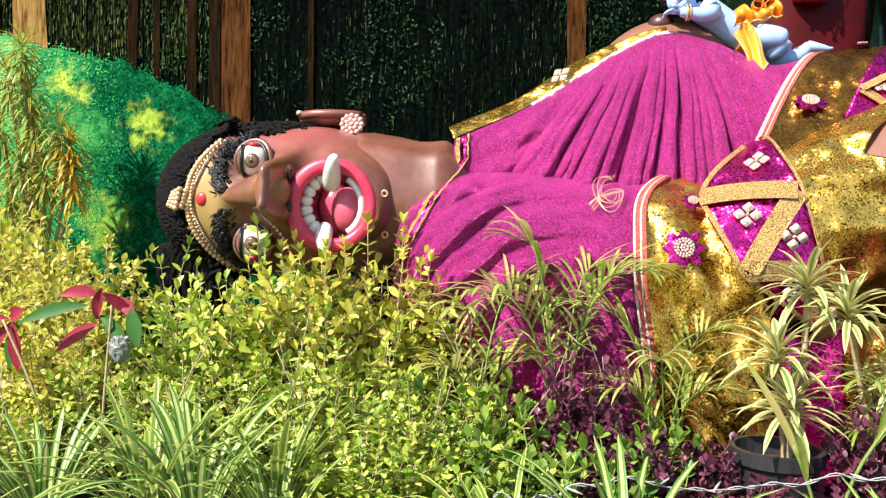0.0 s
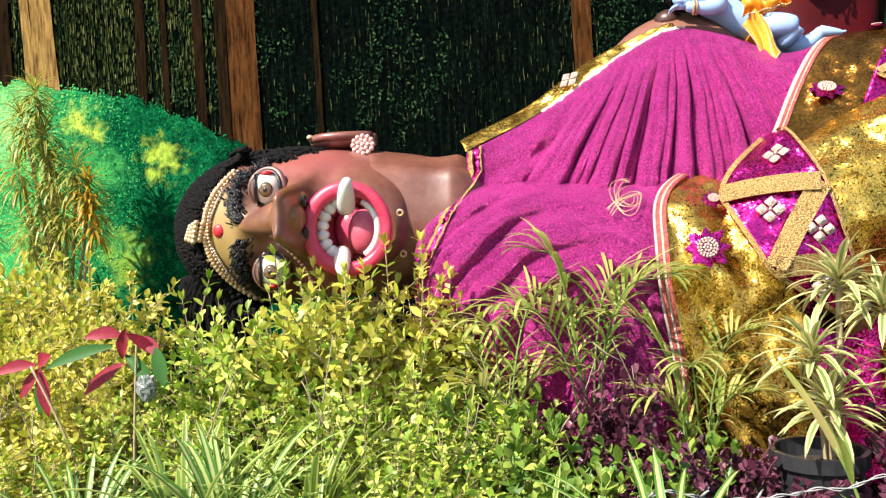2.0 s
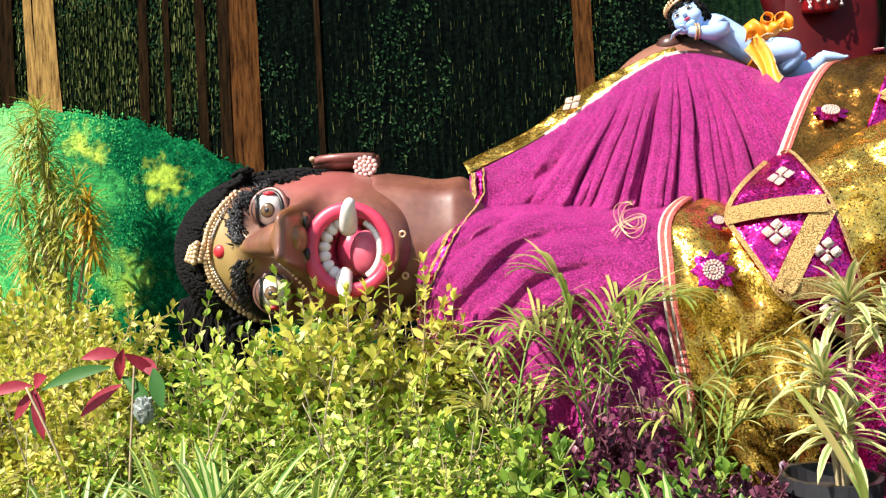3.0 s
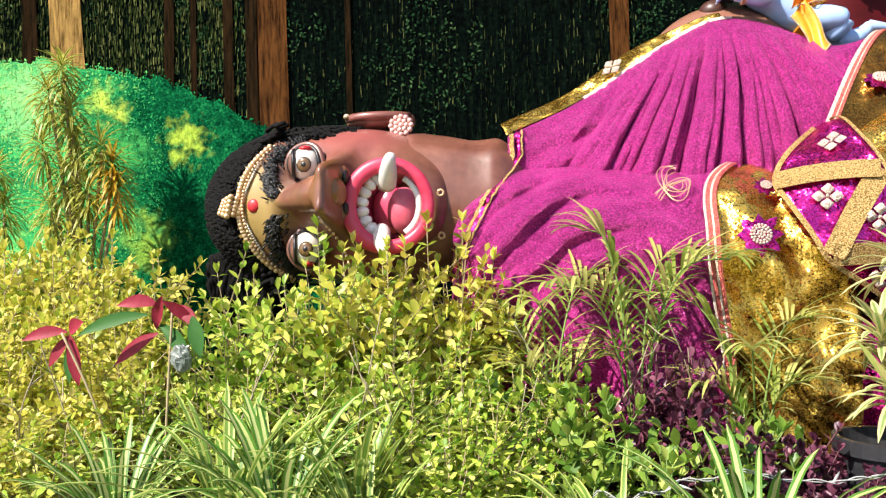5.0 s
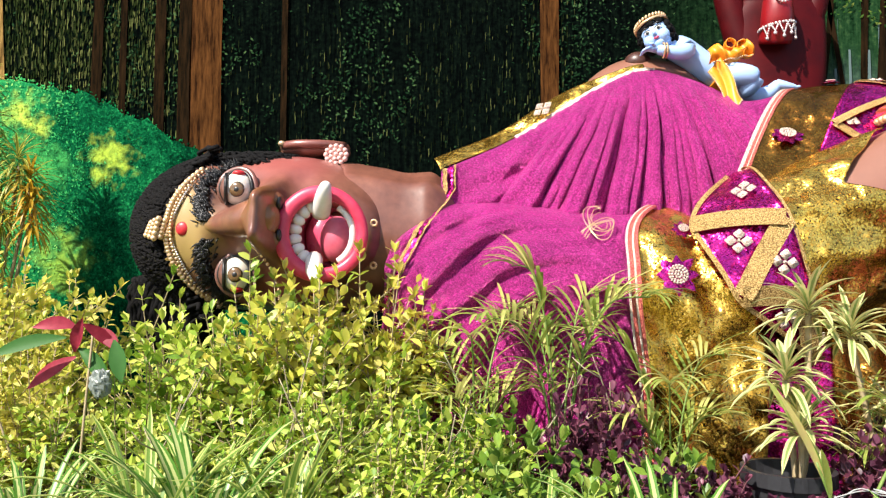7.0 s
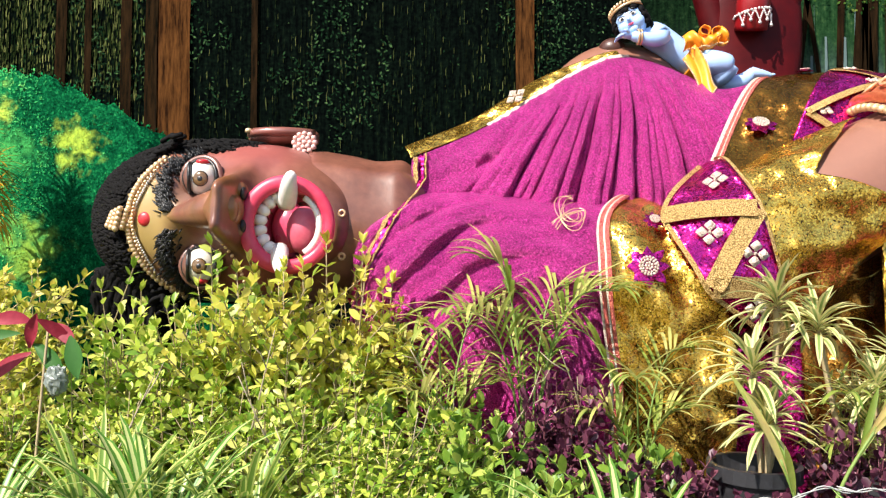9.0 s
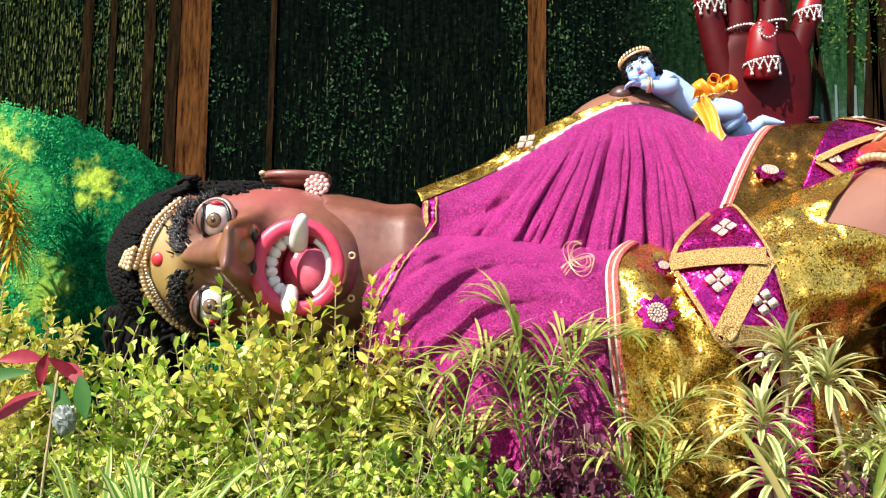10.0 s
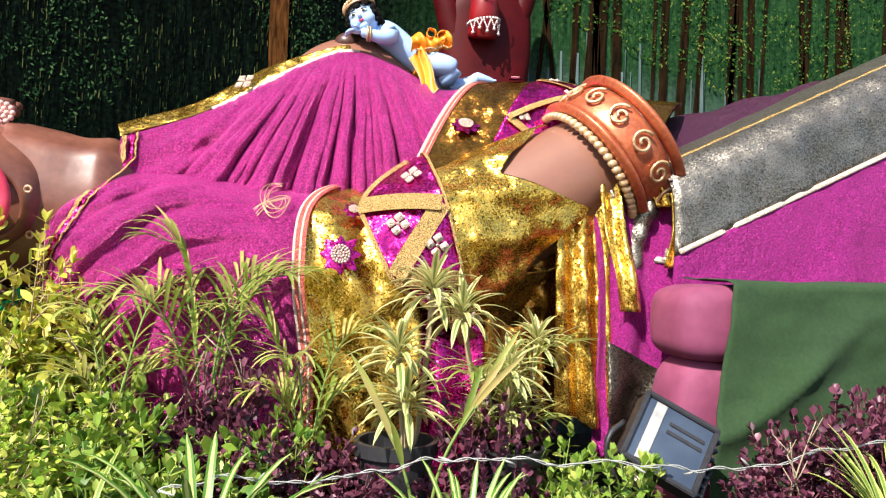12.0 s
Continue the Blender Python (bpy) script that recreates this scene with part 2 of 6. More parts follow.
M["green"] = plain("green_cotton", (0.010, 0.030, 0.008), (0.022, 0.058, 0.016), 90, 0.9, bump=0.3, big=5)
M["black"] = plain("black_plastic", (0.012, 0.012, 0.014), (0.03, 0.03, 0.034), 60, 0.5, bump=0.2)
M["greycast"] = plain("dark_grey_casting", (0.03, 0.035, 0.045), (0.06, 0.065, 0.08), 60, 0.45, metal=0.3)
M["reflector"] = plain("bright_reflector", (0.03, 0.045, 0.075), (0.07, 0.095, 0.14), 10, 0.4, metal=0.2, bump=0.03)
M["soil"] = plain("dark_soil", (0.018, 0.013, 0.01), (0.06, 0.045, 0.032), 45, 0.95, bump=1.0, dist=0.02)
M["wire"] = plain("white_cable", (0.26, 0.26, 0.25), (0.44, 0.44, 0.42), 40, 0.5)
M["stem"] = plain("pale_stem", (0.24, 0.18, 0.09), (0.46, 0.36, 0.21), 60, 0.7)
M["stemred"] = plain("purple_stem", (0.08, 0.02, 0.03), (0.16, 0.05, 0.06), 60, 0.6)
M["stemgreen"] = plain("green_stem", (0.10, 0.17, 0.03), (0.22, 0.30, 0.07), 60, 0.55)
M["lime"] = leafy("lime_leaf", [(0.1, (0.06, 0.15, 0.02)), (0.32, (0.26, 0.42, 0.04)), (0.65, (0.54, 0.61, 0.09)), (0.95, (0.82, 0.77, 0.26))])
# lighter copy of the lime leaf: sunlight on the shrubs put into the colour
M["sunlit_lime"] = leafy("sunlit_lime_leaf", [(0.1, (0.12, 0.22, 0.03)), (0.35, (0.46, 0.52, 0.06)), (0.7, (0.80, 0.70, 0.14)), (0.95, (0.88, 0.79, 0.28))], glow=0.42)
M["mid"] = leafy("green_leaf", [(0.1, (0.05, 0.14, 0.02)), (0.5, (0.21, 0.34, 0.04)), (0.95, (0.52, 0.56, 0.13))])
M["palm"] = leafy("palm_leaf", [(0.1, (0.07, 0.17, 0.025)), (0.5, (0.28, 0.36, 0.06)), (0.8, (0.58, 0.56, 0.18)), (0.95, (0.62, 0.46, 0.20))], glow=0.45)
M["purpleleaf"] = leafy("purple_leaf", [(0.1, (0.035, 0.008, 0.018)), (0.5, (0.10, 0.022, 0.05)), (0.95, (0.24, 0.08, 0.12))], glow=0.2)
M["redleaf"] = leafy("red_leaf", [(0.1, (0.05, 0.004, 0.008)), (0.45, (0.20, 0.012, 0.025)), (0.8, (0.52, 0.06, 0.10)), (0.95, (0.66, 0.16, 0.20))], rough=0.5, glow=0.3, spec=0.2)
M["spider"] = leafy("striped_leaf", [(0.1, (0.10, 0.22, 0.03)), (0.95, (0.22, 0.34, 0.06))], stripe=((0.52, 0.56, 0.16), 0.32))
M["spider2"] = leafy("pale_centre_leaf", [(0.1, (0.46, 0.52, 0.16)), (0.95, (0.62, 0.64, 0.28))], stripe=((0.10, 0.24, 0.03), 0.27))
M["darkleaf"] = leafy("dark_green_leaf", [(0.1, (0.015, 0.06, 0.015)), (0.95, (0.07, 0.20, 0.04))], rough=0.5, glow=0.25, spec=0.15)
M["twig"] = plain("dry_pale_twig", (0.26, 0.20, 0.12), (0.45, 0.38, 0.27), 90, 0.8)
M["plastic"] = plain("cloudy_plastic", (0.10, 0.12, 0.10), (0.26, 0.29, 0.26), 70, 0.3)
M["drac"] = leafy("cream_edged_leaf", [(0.1, (0.16, 0.26, 0.06)), (0.95, (0.34, 0.42, 0.14))], stripe=((0.66, 0.60, 0.28), 0.24))
M["song"] = leafy("yellow_edged_leaf", [(0.1, (0.07, 0.14, 0.02)), (0.95, (0.26, 0.30, 0.04))], stripe=((0.54, 0.50, 0.10), 0.30))
M["songorange"] = leafy("orange_leaf", [(0.1, (0.34, 0.22, 0.02)), (0.95, (0.74, 0.46, 0.04))])


def print_ground(name):
    """Printed forest: very dark wood, greener and misty towards its right end."""
    m, nt, bs, L = _base(name)
    v = _coords(nt)
    streak = _noise(nt, v, 9, 6, 0.7, (6.0, 1.0, 0.5))
    fine = _noise(nt, v, 42, 5, 0.7)
    f = _math(nt, "ADD", _math(nt, "MULTIPLY", streak, 0.5), _math(nt, "MULTIPLY", fine, 0.5))
    dark = _ramp(nt, f, [(0.45, (0.001, 0.0015, 0.0015)), (0.58, (0.003, 0.006, 0.004)), (0.74, (0.03, 0.05, 0.018))])
    wood = _ramp(nt, f, [(0.40, (0.004, 0.016, 0.006)), (0.54, (0.016, 0.05, 0.018)), (0.70, (0.07, 0.12, 0.04))])
    sp = nt.nodes.new("ShaderNodeSeparateXYZ")
    L.new(v, sp.inputs[0])
    right = nt.nodes.new("ShaderNodeMapRange")
    right.inputs[1].default_value, right.inputs[2].default_value = 0.9, 1.9
    L.new(_math(nt, "ADD", sp.outputs[0], _math(nt, "MULTIPLY", fine, 0.5)), right.inputs[0])
    low = nt.nodes.new("ShaderNodeMapRange")
    low.interpolation_type = "SMOOTHSTEP"
    low.inputs[1].default_value, low.inputs[2].default_value = 2.45, 1.85
    L.new(_math(nt, "ADD", _math(nt, "ADD", sp.outputs[2], _math(nt, "MULTIPLY", sp.outputs[0], 0.12)), _math(nt, "MULTIPLY", streak, 0.35)), low.inputs[0])
    haze = _ramp(nt, f, [(0.4, (0.07, 0.115, 0.11)), (0.65, (0.20, 0.28, 0.27))])
    wood = _mix(nt, low.outputs[0], wood, haze)
    L.new(_mix(nt, right.outputs[0], dark, wood), bs.inputs["Base Color"])
    bs.inputs["Roughness"].default_value = 0.9
    bs.inputs["Specular IOR Level"].default_value = 0.0
    return m


def speck(name, stops, big=5.0, k=(0.6, 0.5)):
    m, nt, bs, L = _base(name)
    geo = nt.nodes.new("ShaderNodeNewGeometry")
    v = _coords(nt)
    f = _math(nt, "ADD", _math(nt, "MULTIPLY", geo.outputs["Random Per Island"], k[0]), _math(nt, "MULTIPLY", _noise(nt, v, big, 3), k[1]))
    L.new(_ramp(nt, f, stops), bs.inputs["Base Color"])
    bs.inputs["Roughness"].default_value = 0.9
    bs.inputs["Specular IOR Level"].default_value = 0.0
    return m


def bark(name, c1, c2):
    m, nt, bs, L = _base(name)
    v = _coords(nt)
    st = _noise(nt, v, 22, 6, 0.7, (3.0, 1.0, 0.35))
    L.new(_ramp(nt, st, [(0.35, c1), (0.65, c2)]), bs.inputs["Base Color"])
    bs.inputs["Roughness"].default_value = 0.9
    bs.inputs["Specular IOR Level"].default_value = 0.0
    return m


M["print"] = print_ground("printed_forest")
M["stalks"] = speck("printed_stalks", [(0.3, (0.001, 0.002, 0.001)), (0.66, (0.014, 0.022, 0.008)), (0.98, (0.16, 0.18, 0.06))])
M["stalkslit"] = speck("printed_lit_stalks", [(0.30, (0.003, 0.008, 0.003)), (0.68, (0.035, 0.050, 0.014)), (0.98, (0.26, 0.27, 0.09))])
M["darkspeck"] = speck("printed_dark_leaves", [(0.2, (0.003, 0.010, 0.005)), (0.65, (0.014, 0.040, 0.016)), (0.95, (0.09, 0.16, 0.06))])
def bush_print(name, stops, k):
    """Printed foliage: mottled greens, with sunlight on the banner put in as brighter left end and yellow patches."""
    m, nt, bs, L = _base(name)
    geo = nt.nodes.new("ShaderNodeNewGeometry")
    v = geo.outputs["Position"]
    fine, mid, big = _noise(nt, v, 75, 4, 0.75), _noise(nt, v, 16, 4, 0.7), _noise(nt, v, 3.2, 3)
    sp = nt.nodes.new("ShaderNodeSeparateXYZ")
    L.new(v, sp.inputs[0])
    # sun falling on the banner's left, put in as brighter greens
    left = nt.nodes.new("ShaderNodeMapRange")
    left.interpolation_type = "SMOOTHSTEP"
    left.inputs[1].default_value, left.inputs[2].default_value = -1.75, -2.55
    L.new(_math(nt, "ADD", sp.outputs[0], _math(nt, "MULTIPLY", mid, 0.35)), left.inputs[0])
    f = _math(nt, "ADD", _math(nt, "MULTIPLY", fine, 0.40), _math(nt, "ADD", _math(nt, "MULTIPLY", mid, 0.35), _math(nt, "MULTIPLY", big, 0.25)))
    f = _math(nt, "ADD", f, _math(nt, "ADD", _math(nt, "MULTIPLY", geo.outputs["Random Per Island"], k), _math(nt, "MULTIPLY", left.outputs[0], 0.20)))
    col = _ramp(nt, f, stops)
    warp = nt.nodes.new("ShaderNodeVectorMath")
    warp.operation = "MULTIPLY_ADD"
    nz = nt.nodes.new("ShaderNodeTexNoise")
    nz.inputs["Scale"].default_value, nz.inputs["Detail"].default_value = 14, 4
    L.new(v, nz.inputs["Vector"])
    L.new(nz.outputs["Color"], warp.inputs[0])
    warp.inputs[1].default_value = (0.40, 0.0, 0.40)
    L.new(v, warp.inputs[2])
    for c, r, soft, tint, kk in (((-2.16, 3.69, 1.96), 0.04, 0.11, (0.58, 0.74, 0.10), 0.9), ((-1.71, 3.69, 1.76), 0.04, 0.10, (0.46, 0.62, 0.07), 0.85),
                                 ((-2.05, 3.69, 1.72), 0.05, 0.14, (0.10, 0.52, 0.12), 0.7), ((-1.95, 3.69, 1.24), 0.06, 0.14, (0.34, 0.52, 0.06), 0.7),
                                 ((-2.60, 3.69, 2.02), 0.12, 0.2, (0.36, 0.70, 0.26), 0.7), ((-2.25, 3.69, 1.45), 0.04, 0.12, (0.20, 0.58, 0.14), 0.7)):
        k2 = _math(nt, "MULTIPLY", _spot(nt, warp.outputs[0], c, r, soft), _math(nt, "MULTIPLY", fine, 1.9 * kk))
        col = _mix(nt, k2, col, tint)
    L.new(col, bs.inputs["Base Color"])
    bs.inputs["Roughness"].default_value = 0.9
    bs.inputs["Specular IOR Level"].default_value = 0.0
    return m


BUSH_STOPS = [(0.44, (0.001, 0.020, 0.009)), (0.53, (0.003, 0.075, 0.026)), (0.62, (0.010, 0.19, 0.058)), (0.74, (0.06, 0.44, 0.12)), (0.86, (0.32, 0.66, 0.16))]
M["bush"] = bush_print("printed_bush", BUSH_STOPS, 0.0)
M["bushleaf"] = bush_print("printed_bush_leaves", BUSH_STOPS, 0.10)
M["bushlit"] = bush_print("printed_lit_leaves", BUSH_STOPS, 0.22)
M["mist"] = speck("printed_mist", [(0.3, (0.04, 0.07, 0.067)), (0.7, (0.11, 0.16, 0.155))])
M["treeleaf"] = speck("printed_tree_leaves", [(0.2, (0.006, 0.030, 0.008)), (0.55, (0.030, 0.085, 0.016)), (0.8, (0.11, 0.15, 0.03)), (0.97, (0.28, 0.27, 0.06))])
M["bark"] = bark("printed_bark", (0.014, 0.006, 0.003), (0.105, 0.042, 0.013))
M["barkdark"] = bark("printed_dark_bark", (0.003, 0.003, 0.002), (0.024, 0.013, 0.006))
M["barklit"] = bark("printed_lit_bark", (0.08, 0.045, 0.014), (0.36, 0.22, 0.07))

# ---- building tools ----
ORIGIN = {}


def thing(name, at, label, category, group="", kind=""):
    ob = new(name)
    ob.location = at
    ob.empty_display_size = 0.05
    ORIGIN[ob.name] = Vector(at)
    return tagged(ob, label, category, group, kind)


def part(name, bm, mats, parent, label="", smooth=True, kind=""):
    """Links a bmesh, made in world places, as one mesh under parent."""
    o = ORIGIN[parent.name]
    me = bpy.data.meshes.new(name)
    for v in bm.verts:
        v.co -= o
    if smooth:
        for f in bm.faces:
            f.smooth = True
    bm.to_mesh(me)
    bm.free()
    for m in (mats if isinstance(mats, (list, tuple)) else [mats]):
        me.materials.append(M[m])
    ob = new(name, me)
    ob.parent = parent
    ORIGIN[ob.name] = o
    return tagged(ob, label, kind=kind)


def solo(name, bm, mats, at, label, category, group="", kind="", smooth=True):
    """A thing that is one mesh."""
    at = Vector(at)
    me = bpy.data.meshes.new(name)
    for v in bm.verts:
        v.co -= at
    if smooth:
        for f in bm.faces:
            f.smooth = True
    bm.to_mesh(me)
    bm.free()
    for m in (mats if isinstance(mats, (list, tuple)) else [mats]):
        me.materials.append(M[m])
    ob = new(name, me)
    ob.location = at
    ORIGIN[ob.name] = at
    return tagged(ob, label, category, group, kind)


def thick(ob, t):
    s = ob.modifiers.new("thickness", "SOLIDIFY")
    s.thickness, s.offset = t, -1
    return ob


def sheet(bm, f, nu, nv, mat=0, close_v=False):
    """A grid surface of f(u, v), u and v from 0 to 1."""
    g = [[bm.verts.new(f(i / nu, j / nv)) for j in range(nv + (0 if close_v else 1))] for i in range(nu + 1)]
    for i in range(nu):
        for j in range(nv):
            k = (j + 1) % nv if close_v else j + 1
            fc = bm.faces.new((g[i][j], g[i + 1][j], g[i + 1][k], g[i][k]))
            fc.material_index = mat if isinstance(mat, int) else mat((i + 0.5) / nu, (j + 0.5) / nv)
    return g


def tube(bm, pts, radii, n=8, mat=0, caps=True):
    """A round tube along pts."""
    pts = [Vector(p) for p in pts]
    if isinstance(radii, (int, float)):
        radii = [radii] * len(pts)
    rings, ref = [], Vector((0.13, 0.31, 0.94)).normalized()
    for i, p in enumerate(pts):
        d = (pts[min(i + 1, len(pts) - 1)] - pts[max(i - 1, 0)]).normalized()
        a = d.cross(ref)
        if a.length < 0.05:
            a = d.cross(Vector((1, 0, 0)))
        a.normalize()
        b = d.cross(a)
        rings.append([bm.verts.new(p + (a * math.cos(6.2832 * k / n) + b * math.sin(6.2832 * k / n)) * radii[i]) for k in range(n)])
    for r0, r1 in zip(rings, rings[1:]):
        for k in range(n):
            bm.faces.new((r0[k], r0[(k + 1) % n], r1[(k + 1) % n], r1[k])).material_index = mat
    if caps:
        bm.faces.new(rings[0][::-1]).material_index = mat
        bm.faces.new(rings[-1]).material_index = mat


def ball(bm, c, r, mat=0, nu=12, nv=8, turn=None):
    """An ellipsoid with half-axes r."""
    r = (r, r, r) if isinstance(r, (int, float)) else r
    c = Vector(c)

    def at(a, b):
        p = Vector((r[0] * math.sin(b) * math.cos(a), r[1] * math.sin(b) * math.sin(a), r[2] * math.cos(b)))
        return c + (turn @ p if turn else p)
    top, low = bm.verts.new(at(0, 0)), bm.verts.new(at(0, math.pi))
    rings = [[bm.verts.new(at(2 * math.pi * i / nu, math.pi * j / nv)) for i in range(nu)] for j in range(1, nv)]
    for i in range(nu):
        k = (i + 1) % nu
        bm.faces.new((top, rings[0][i], rings[0][k])).material_index = mat
        bm.faces.new((low, rings[-1][k], rings[-1][i])).material_index = mat
        for q0, q1 in zip(rings, rings[1:]):
            bm.faces.new((q0[i], q1[i], q1[k], q0[k])).material_index = mat


def block(bm, c, size, mat=0, bevel=0.0, turn=None):
    m = Matrix.Translation(c) @ (turn.to_4x4() if turn else Matrix()) @ Matrix.Diagonal((*size, 1))
    res = bmesh.ops.create_cube(bm, size=1, matrix=m)
    fs = {f for v in res["verts"] for f in v.link_faces}
    for f in fs:
        f.material_index = mat
    if bevel:
        es = list({e for v in res["verts"] for e in v.link_edges})
        bmesh.ops.bevel(bm, geom=es, offset=bevel, segments=2, affect="EDGES")


def spline(pts, n):
    """n + 1 points along a smooth curve through pts."""
    pts = [Vector(p) for p in pts]
    out = []
    for i in range(n + 1):
        s = i / n * (len(pts) - 1)
        k = min(int(s), len(pts) - 2)
        t = s - k
        p0, p1, p2, p3 = pts[max(k - 1, 0)], pts[k], pts[k + 1], pts[min(k + 2, len(pts) - 1)]
        out.append(0.5 * (2 * p1 + (p2 - p0) * t + (2 * p0 - 5 * p1 + 4 * p2 - p3) * t * t + (3 * p1 - p0 - 3 * p2 + p3) * t ** 3))
    return out


def curve1(xs, zs):
    """Smooth one-dimensional profile."""
    def f(x):
        x = min(max(x, xs[0]), xs[-1])
        k = max(i for i in range(len(xs) - 1) if xs[i] <= x) if x > xs[0] else 0
        t = (x - xs[k]) / (xs[k + 1] - xs[k])
        d = [(zs[min(i + 1, len(zs) - 1)] - zs[max(i - 1, 0)]) / (xs[min(i + 1, len(xs) - 1)] - xs[max(i - 1, 0)]) for i in (k, k + 1)]
        h = xs[k + 1] - xs[k]
        return ((2 * t ** 3 - 3 * t * t + 1) * zs[k] + (t ** 3 - 2 * t * t + t) * h * d[0] + (-2 * t ** 3 + 3 * t * t) * zs[k + 1] + (t ** 3 - t * t) * h * d[1])
    return f


def smooth01(a, b, x):
    t = min(max((x - a) / (b - a), 0), 1)
    return t * t * (3 - 2 * t)

# ---- ground, bed and printed backdrop ----
bm = bmesh.new()
sheet(bm, lambda u, v: Vector((-60 + 120 * u, -60 + 120 * v, 0.02 * noise.noise((u * 90, v * 90, 0)))), 60, 60)
solo("ground", bm, "soil", (0, 0, 0), "bare dark earth round the garden bed", "ground", kind="structure")
bm = bmesh.new()
sheet(bm, lambda u, v: Vector((-4.2 + 9 * u, 1.15 + 2.5 * v, 0.14 + 0.03 * noise.noise((u * 40, v * 12, 3)) - 0.16 * (1 - smooth01(0, 0.08, v)))), 90, 30)
solo("soil_bed", bm, "soil", (0, 2.3, 0), "low mound of dark potting soil under the plants", "garden bed", kind="structure")
backdrop = thing("backdrop", (0, 3.7, 0), "large printed forest banner hanging behind the statue", "backdrop", kind="structure")
bm = bmesh.new()
block(bm, (0.6, 3.715, 1.9), (11.0, 0.03, 3.8))
part("banner", bm, "print", backdrop, smooth=False)
rng = np.random.default_rng(7)


def mesh_of(verts, faces):
    bm = bmesh.new()
    vs = [bm.verts.new(v) for v in verts]
    for f in faces:
        bm.faces.new([vs[i] for i in f])
    return bm


def specks(pts, size, y, aspect=0.45, droop=None):
    """Small flat printed leaves at (x, z) places."""
    vs, fs = [], []
    for x, z in pts:
        a = rng.uniform(0, 6.28) if droop is None else rng.normal(droop, 0.5)
        s = size * rng.uniform(0.5, 1.5)
        c, d = math.cos(a) * s, math.sin(a) * s
        n, k = len(vs), aspect * rng.uniform(0.6, 1.3)
        vs += [(x - c, y, z - d), (x + d * k, y, z - c * k), (x + c, y, z + d), (x - d * k, y, z + c * k)]
        fs.append((n, n + 1, n + 2, n + 3))
    return mesh_of(vs, fs)


BUSHTOP = curve1([-5, -2.9, -2.3, -1.92, -1.56, -1.25, -1.0, -0.6], [2.0, 2.03, 1.93, 1.82, 1.63, 1.44, 1.15, 0.3])


def bushz(x):
    return BUSHTOP(x) + 0.05 * noise.noise((x * 9, 0, 0)) + 0.03 * noise.noise((x * 31, 2, 0))


# pale far stalks
def stalks(n, xa, xb, keep, wmax, za, zb, mat, y):
    vs, fs = [], []
    for i in range(n):
        x = rng.uniform(xa, xb)
        if noise.noise((x * 1.9, 0, 3)) < keep(x):
            continue
        w, z0, z1 = rng.uniform(0.001, wmax), rng.uniform(*za), rng.uniform(*zb)
        k = rng.normal(0, 0.012)
        m = max(2, int((z1 - z0) / 0.055))
        for j in range(m):
            if rng.random() < 0.62:
                continue
            a, b = z0 + (z1 - z0) * j / m, z0 + (z1 - z0) * (j + rng.uniform(0.3, 0.95)) / m
            q = len(vs)
            vs += [(x + k * a + sd * w, y, z) for sd, z in ((-0.6, a), (1, a + 0.01), (0.5, b), (-1, b - 0.01))]
            fs.append((q, q + 1, q + 2, q + 3))
    part("printed_stalks", mesh_of(vs, fs), mat, backdrop, kind="stuff", smooth=False)


stalks(2200, -4.5, 1.3, lambda x: -0.05 + 0.35 * smooth01(-1.3, -0.6, x), 0.0032, (1.2, 2.2), (1.9, 3.6), "stalks", 3.696)
stalks(700, -2.55, -1.62, lambda x: -0.9, 0.0028, (1.6, 2.1), (2.1, 3.6), "stalkslit", 3.6945)
stalks(420, -3.6, -2.55, lambda x: -0.9, 0.006, (1.6, 2.1), (2.1, 3.6), "stalkslit", 3.6945)
stalks(330, -1.35, 0.15, lambda x: -0.9, 0.0016, (1.2, 1.9), (1.6, 2.4), "stalks", 3.6945)


def trunk_strip(x, z0, z1, w0, w1, lean, y, mat):
    bm = bmesh.new()
    def f(u, v):
        z = z0 + (z1 - z0) * v
        w = (w0 + (w1 - w0) * v) * (1 + 0.08 * noise.noise((x, z * 6, u)))
        return Vector((x + lean * (z - z0) + (u - 0.5) * w, y, z))
    sheet(bm, f, 3, 24)
    part("printed_trunk", bm, mat, backdrop, smooth=False)


for x, z0, z1, w0, w1, lean, mat in (
        (-1.445, 1.2, 3.7, 0.165, 0.15, 0.0, "bark"), (-1.552, 1.2, 3.7, 0.07, 0.06, 0.0, "barkdark"), (-2.01, 1.5, 3.7, 0.055, 0.05, 0.01, "barkdark"),
        (-1.87, 1.5, 3.7, 0.035, 0.03, 0.0, "barkdark"), (-1.68, 1.45, 3.7, 0.055, 0.05, 0.0, "barkdark"), (-2.53, 1.6, 3.7, 0.13, 0.14, -0.06, "barklit"),
        (-2.64, 1.7, 3.7, 0.06, 0.06, -0.04, "barklit"), (-2.80, 1.7, 3.7, 0.09, 0.09, -0.02, "barkdark"), (0.245, 1.3, 3.7, 0.085, 0.09, 0.0, "bark"),
        (-1.05, 1.2, 3.7, 0.03, 0.03, 0.0, "barkdark")):
    trunk_strip(x, z0, z1, w0, w1, lean, 3.6865, mat)
for i in range(34):
    x = rng.uniform(1.35, 5.5)
    trunk_strip(x, rng.uniform(1.2, 1.75), 3.7, rng.uniform(0.015, 0.06), rng.uniform(0.012, 0.04), rng.normal(0, 0.04), 3.687, "barkdark")
part("printed_leaves", specks([(rng.uniform(-4.5, 1.2), 1.1 + 2.4 * rng.beta(1.1, 1.4)) for _ in range(1100)], 0.006, 3.689), "darkspeck", backdrop, kind="stuff", smooth=False)
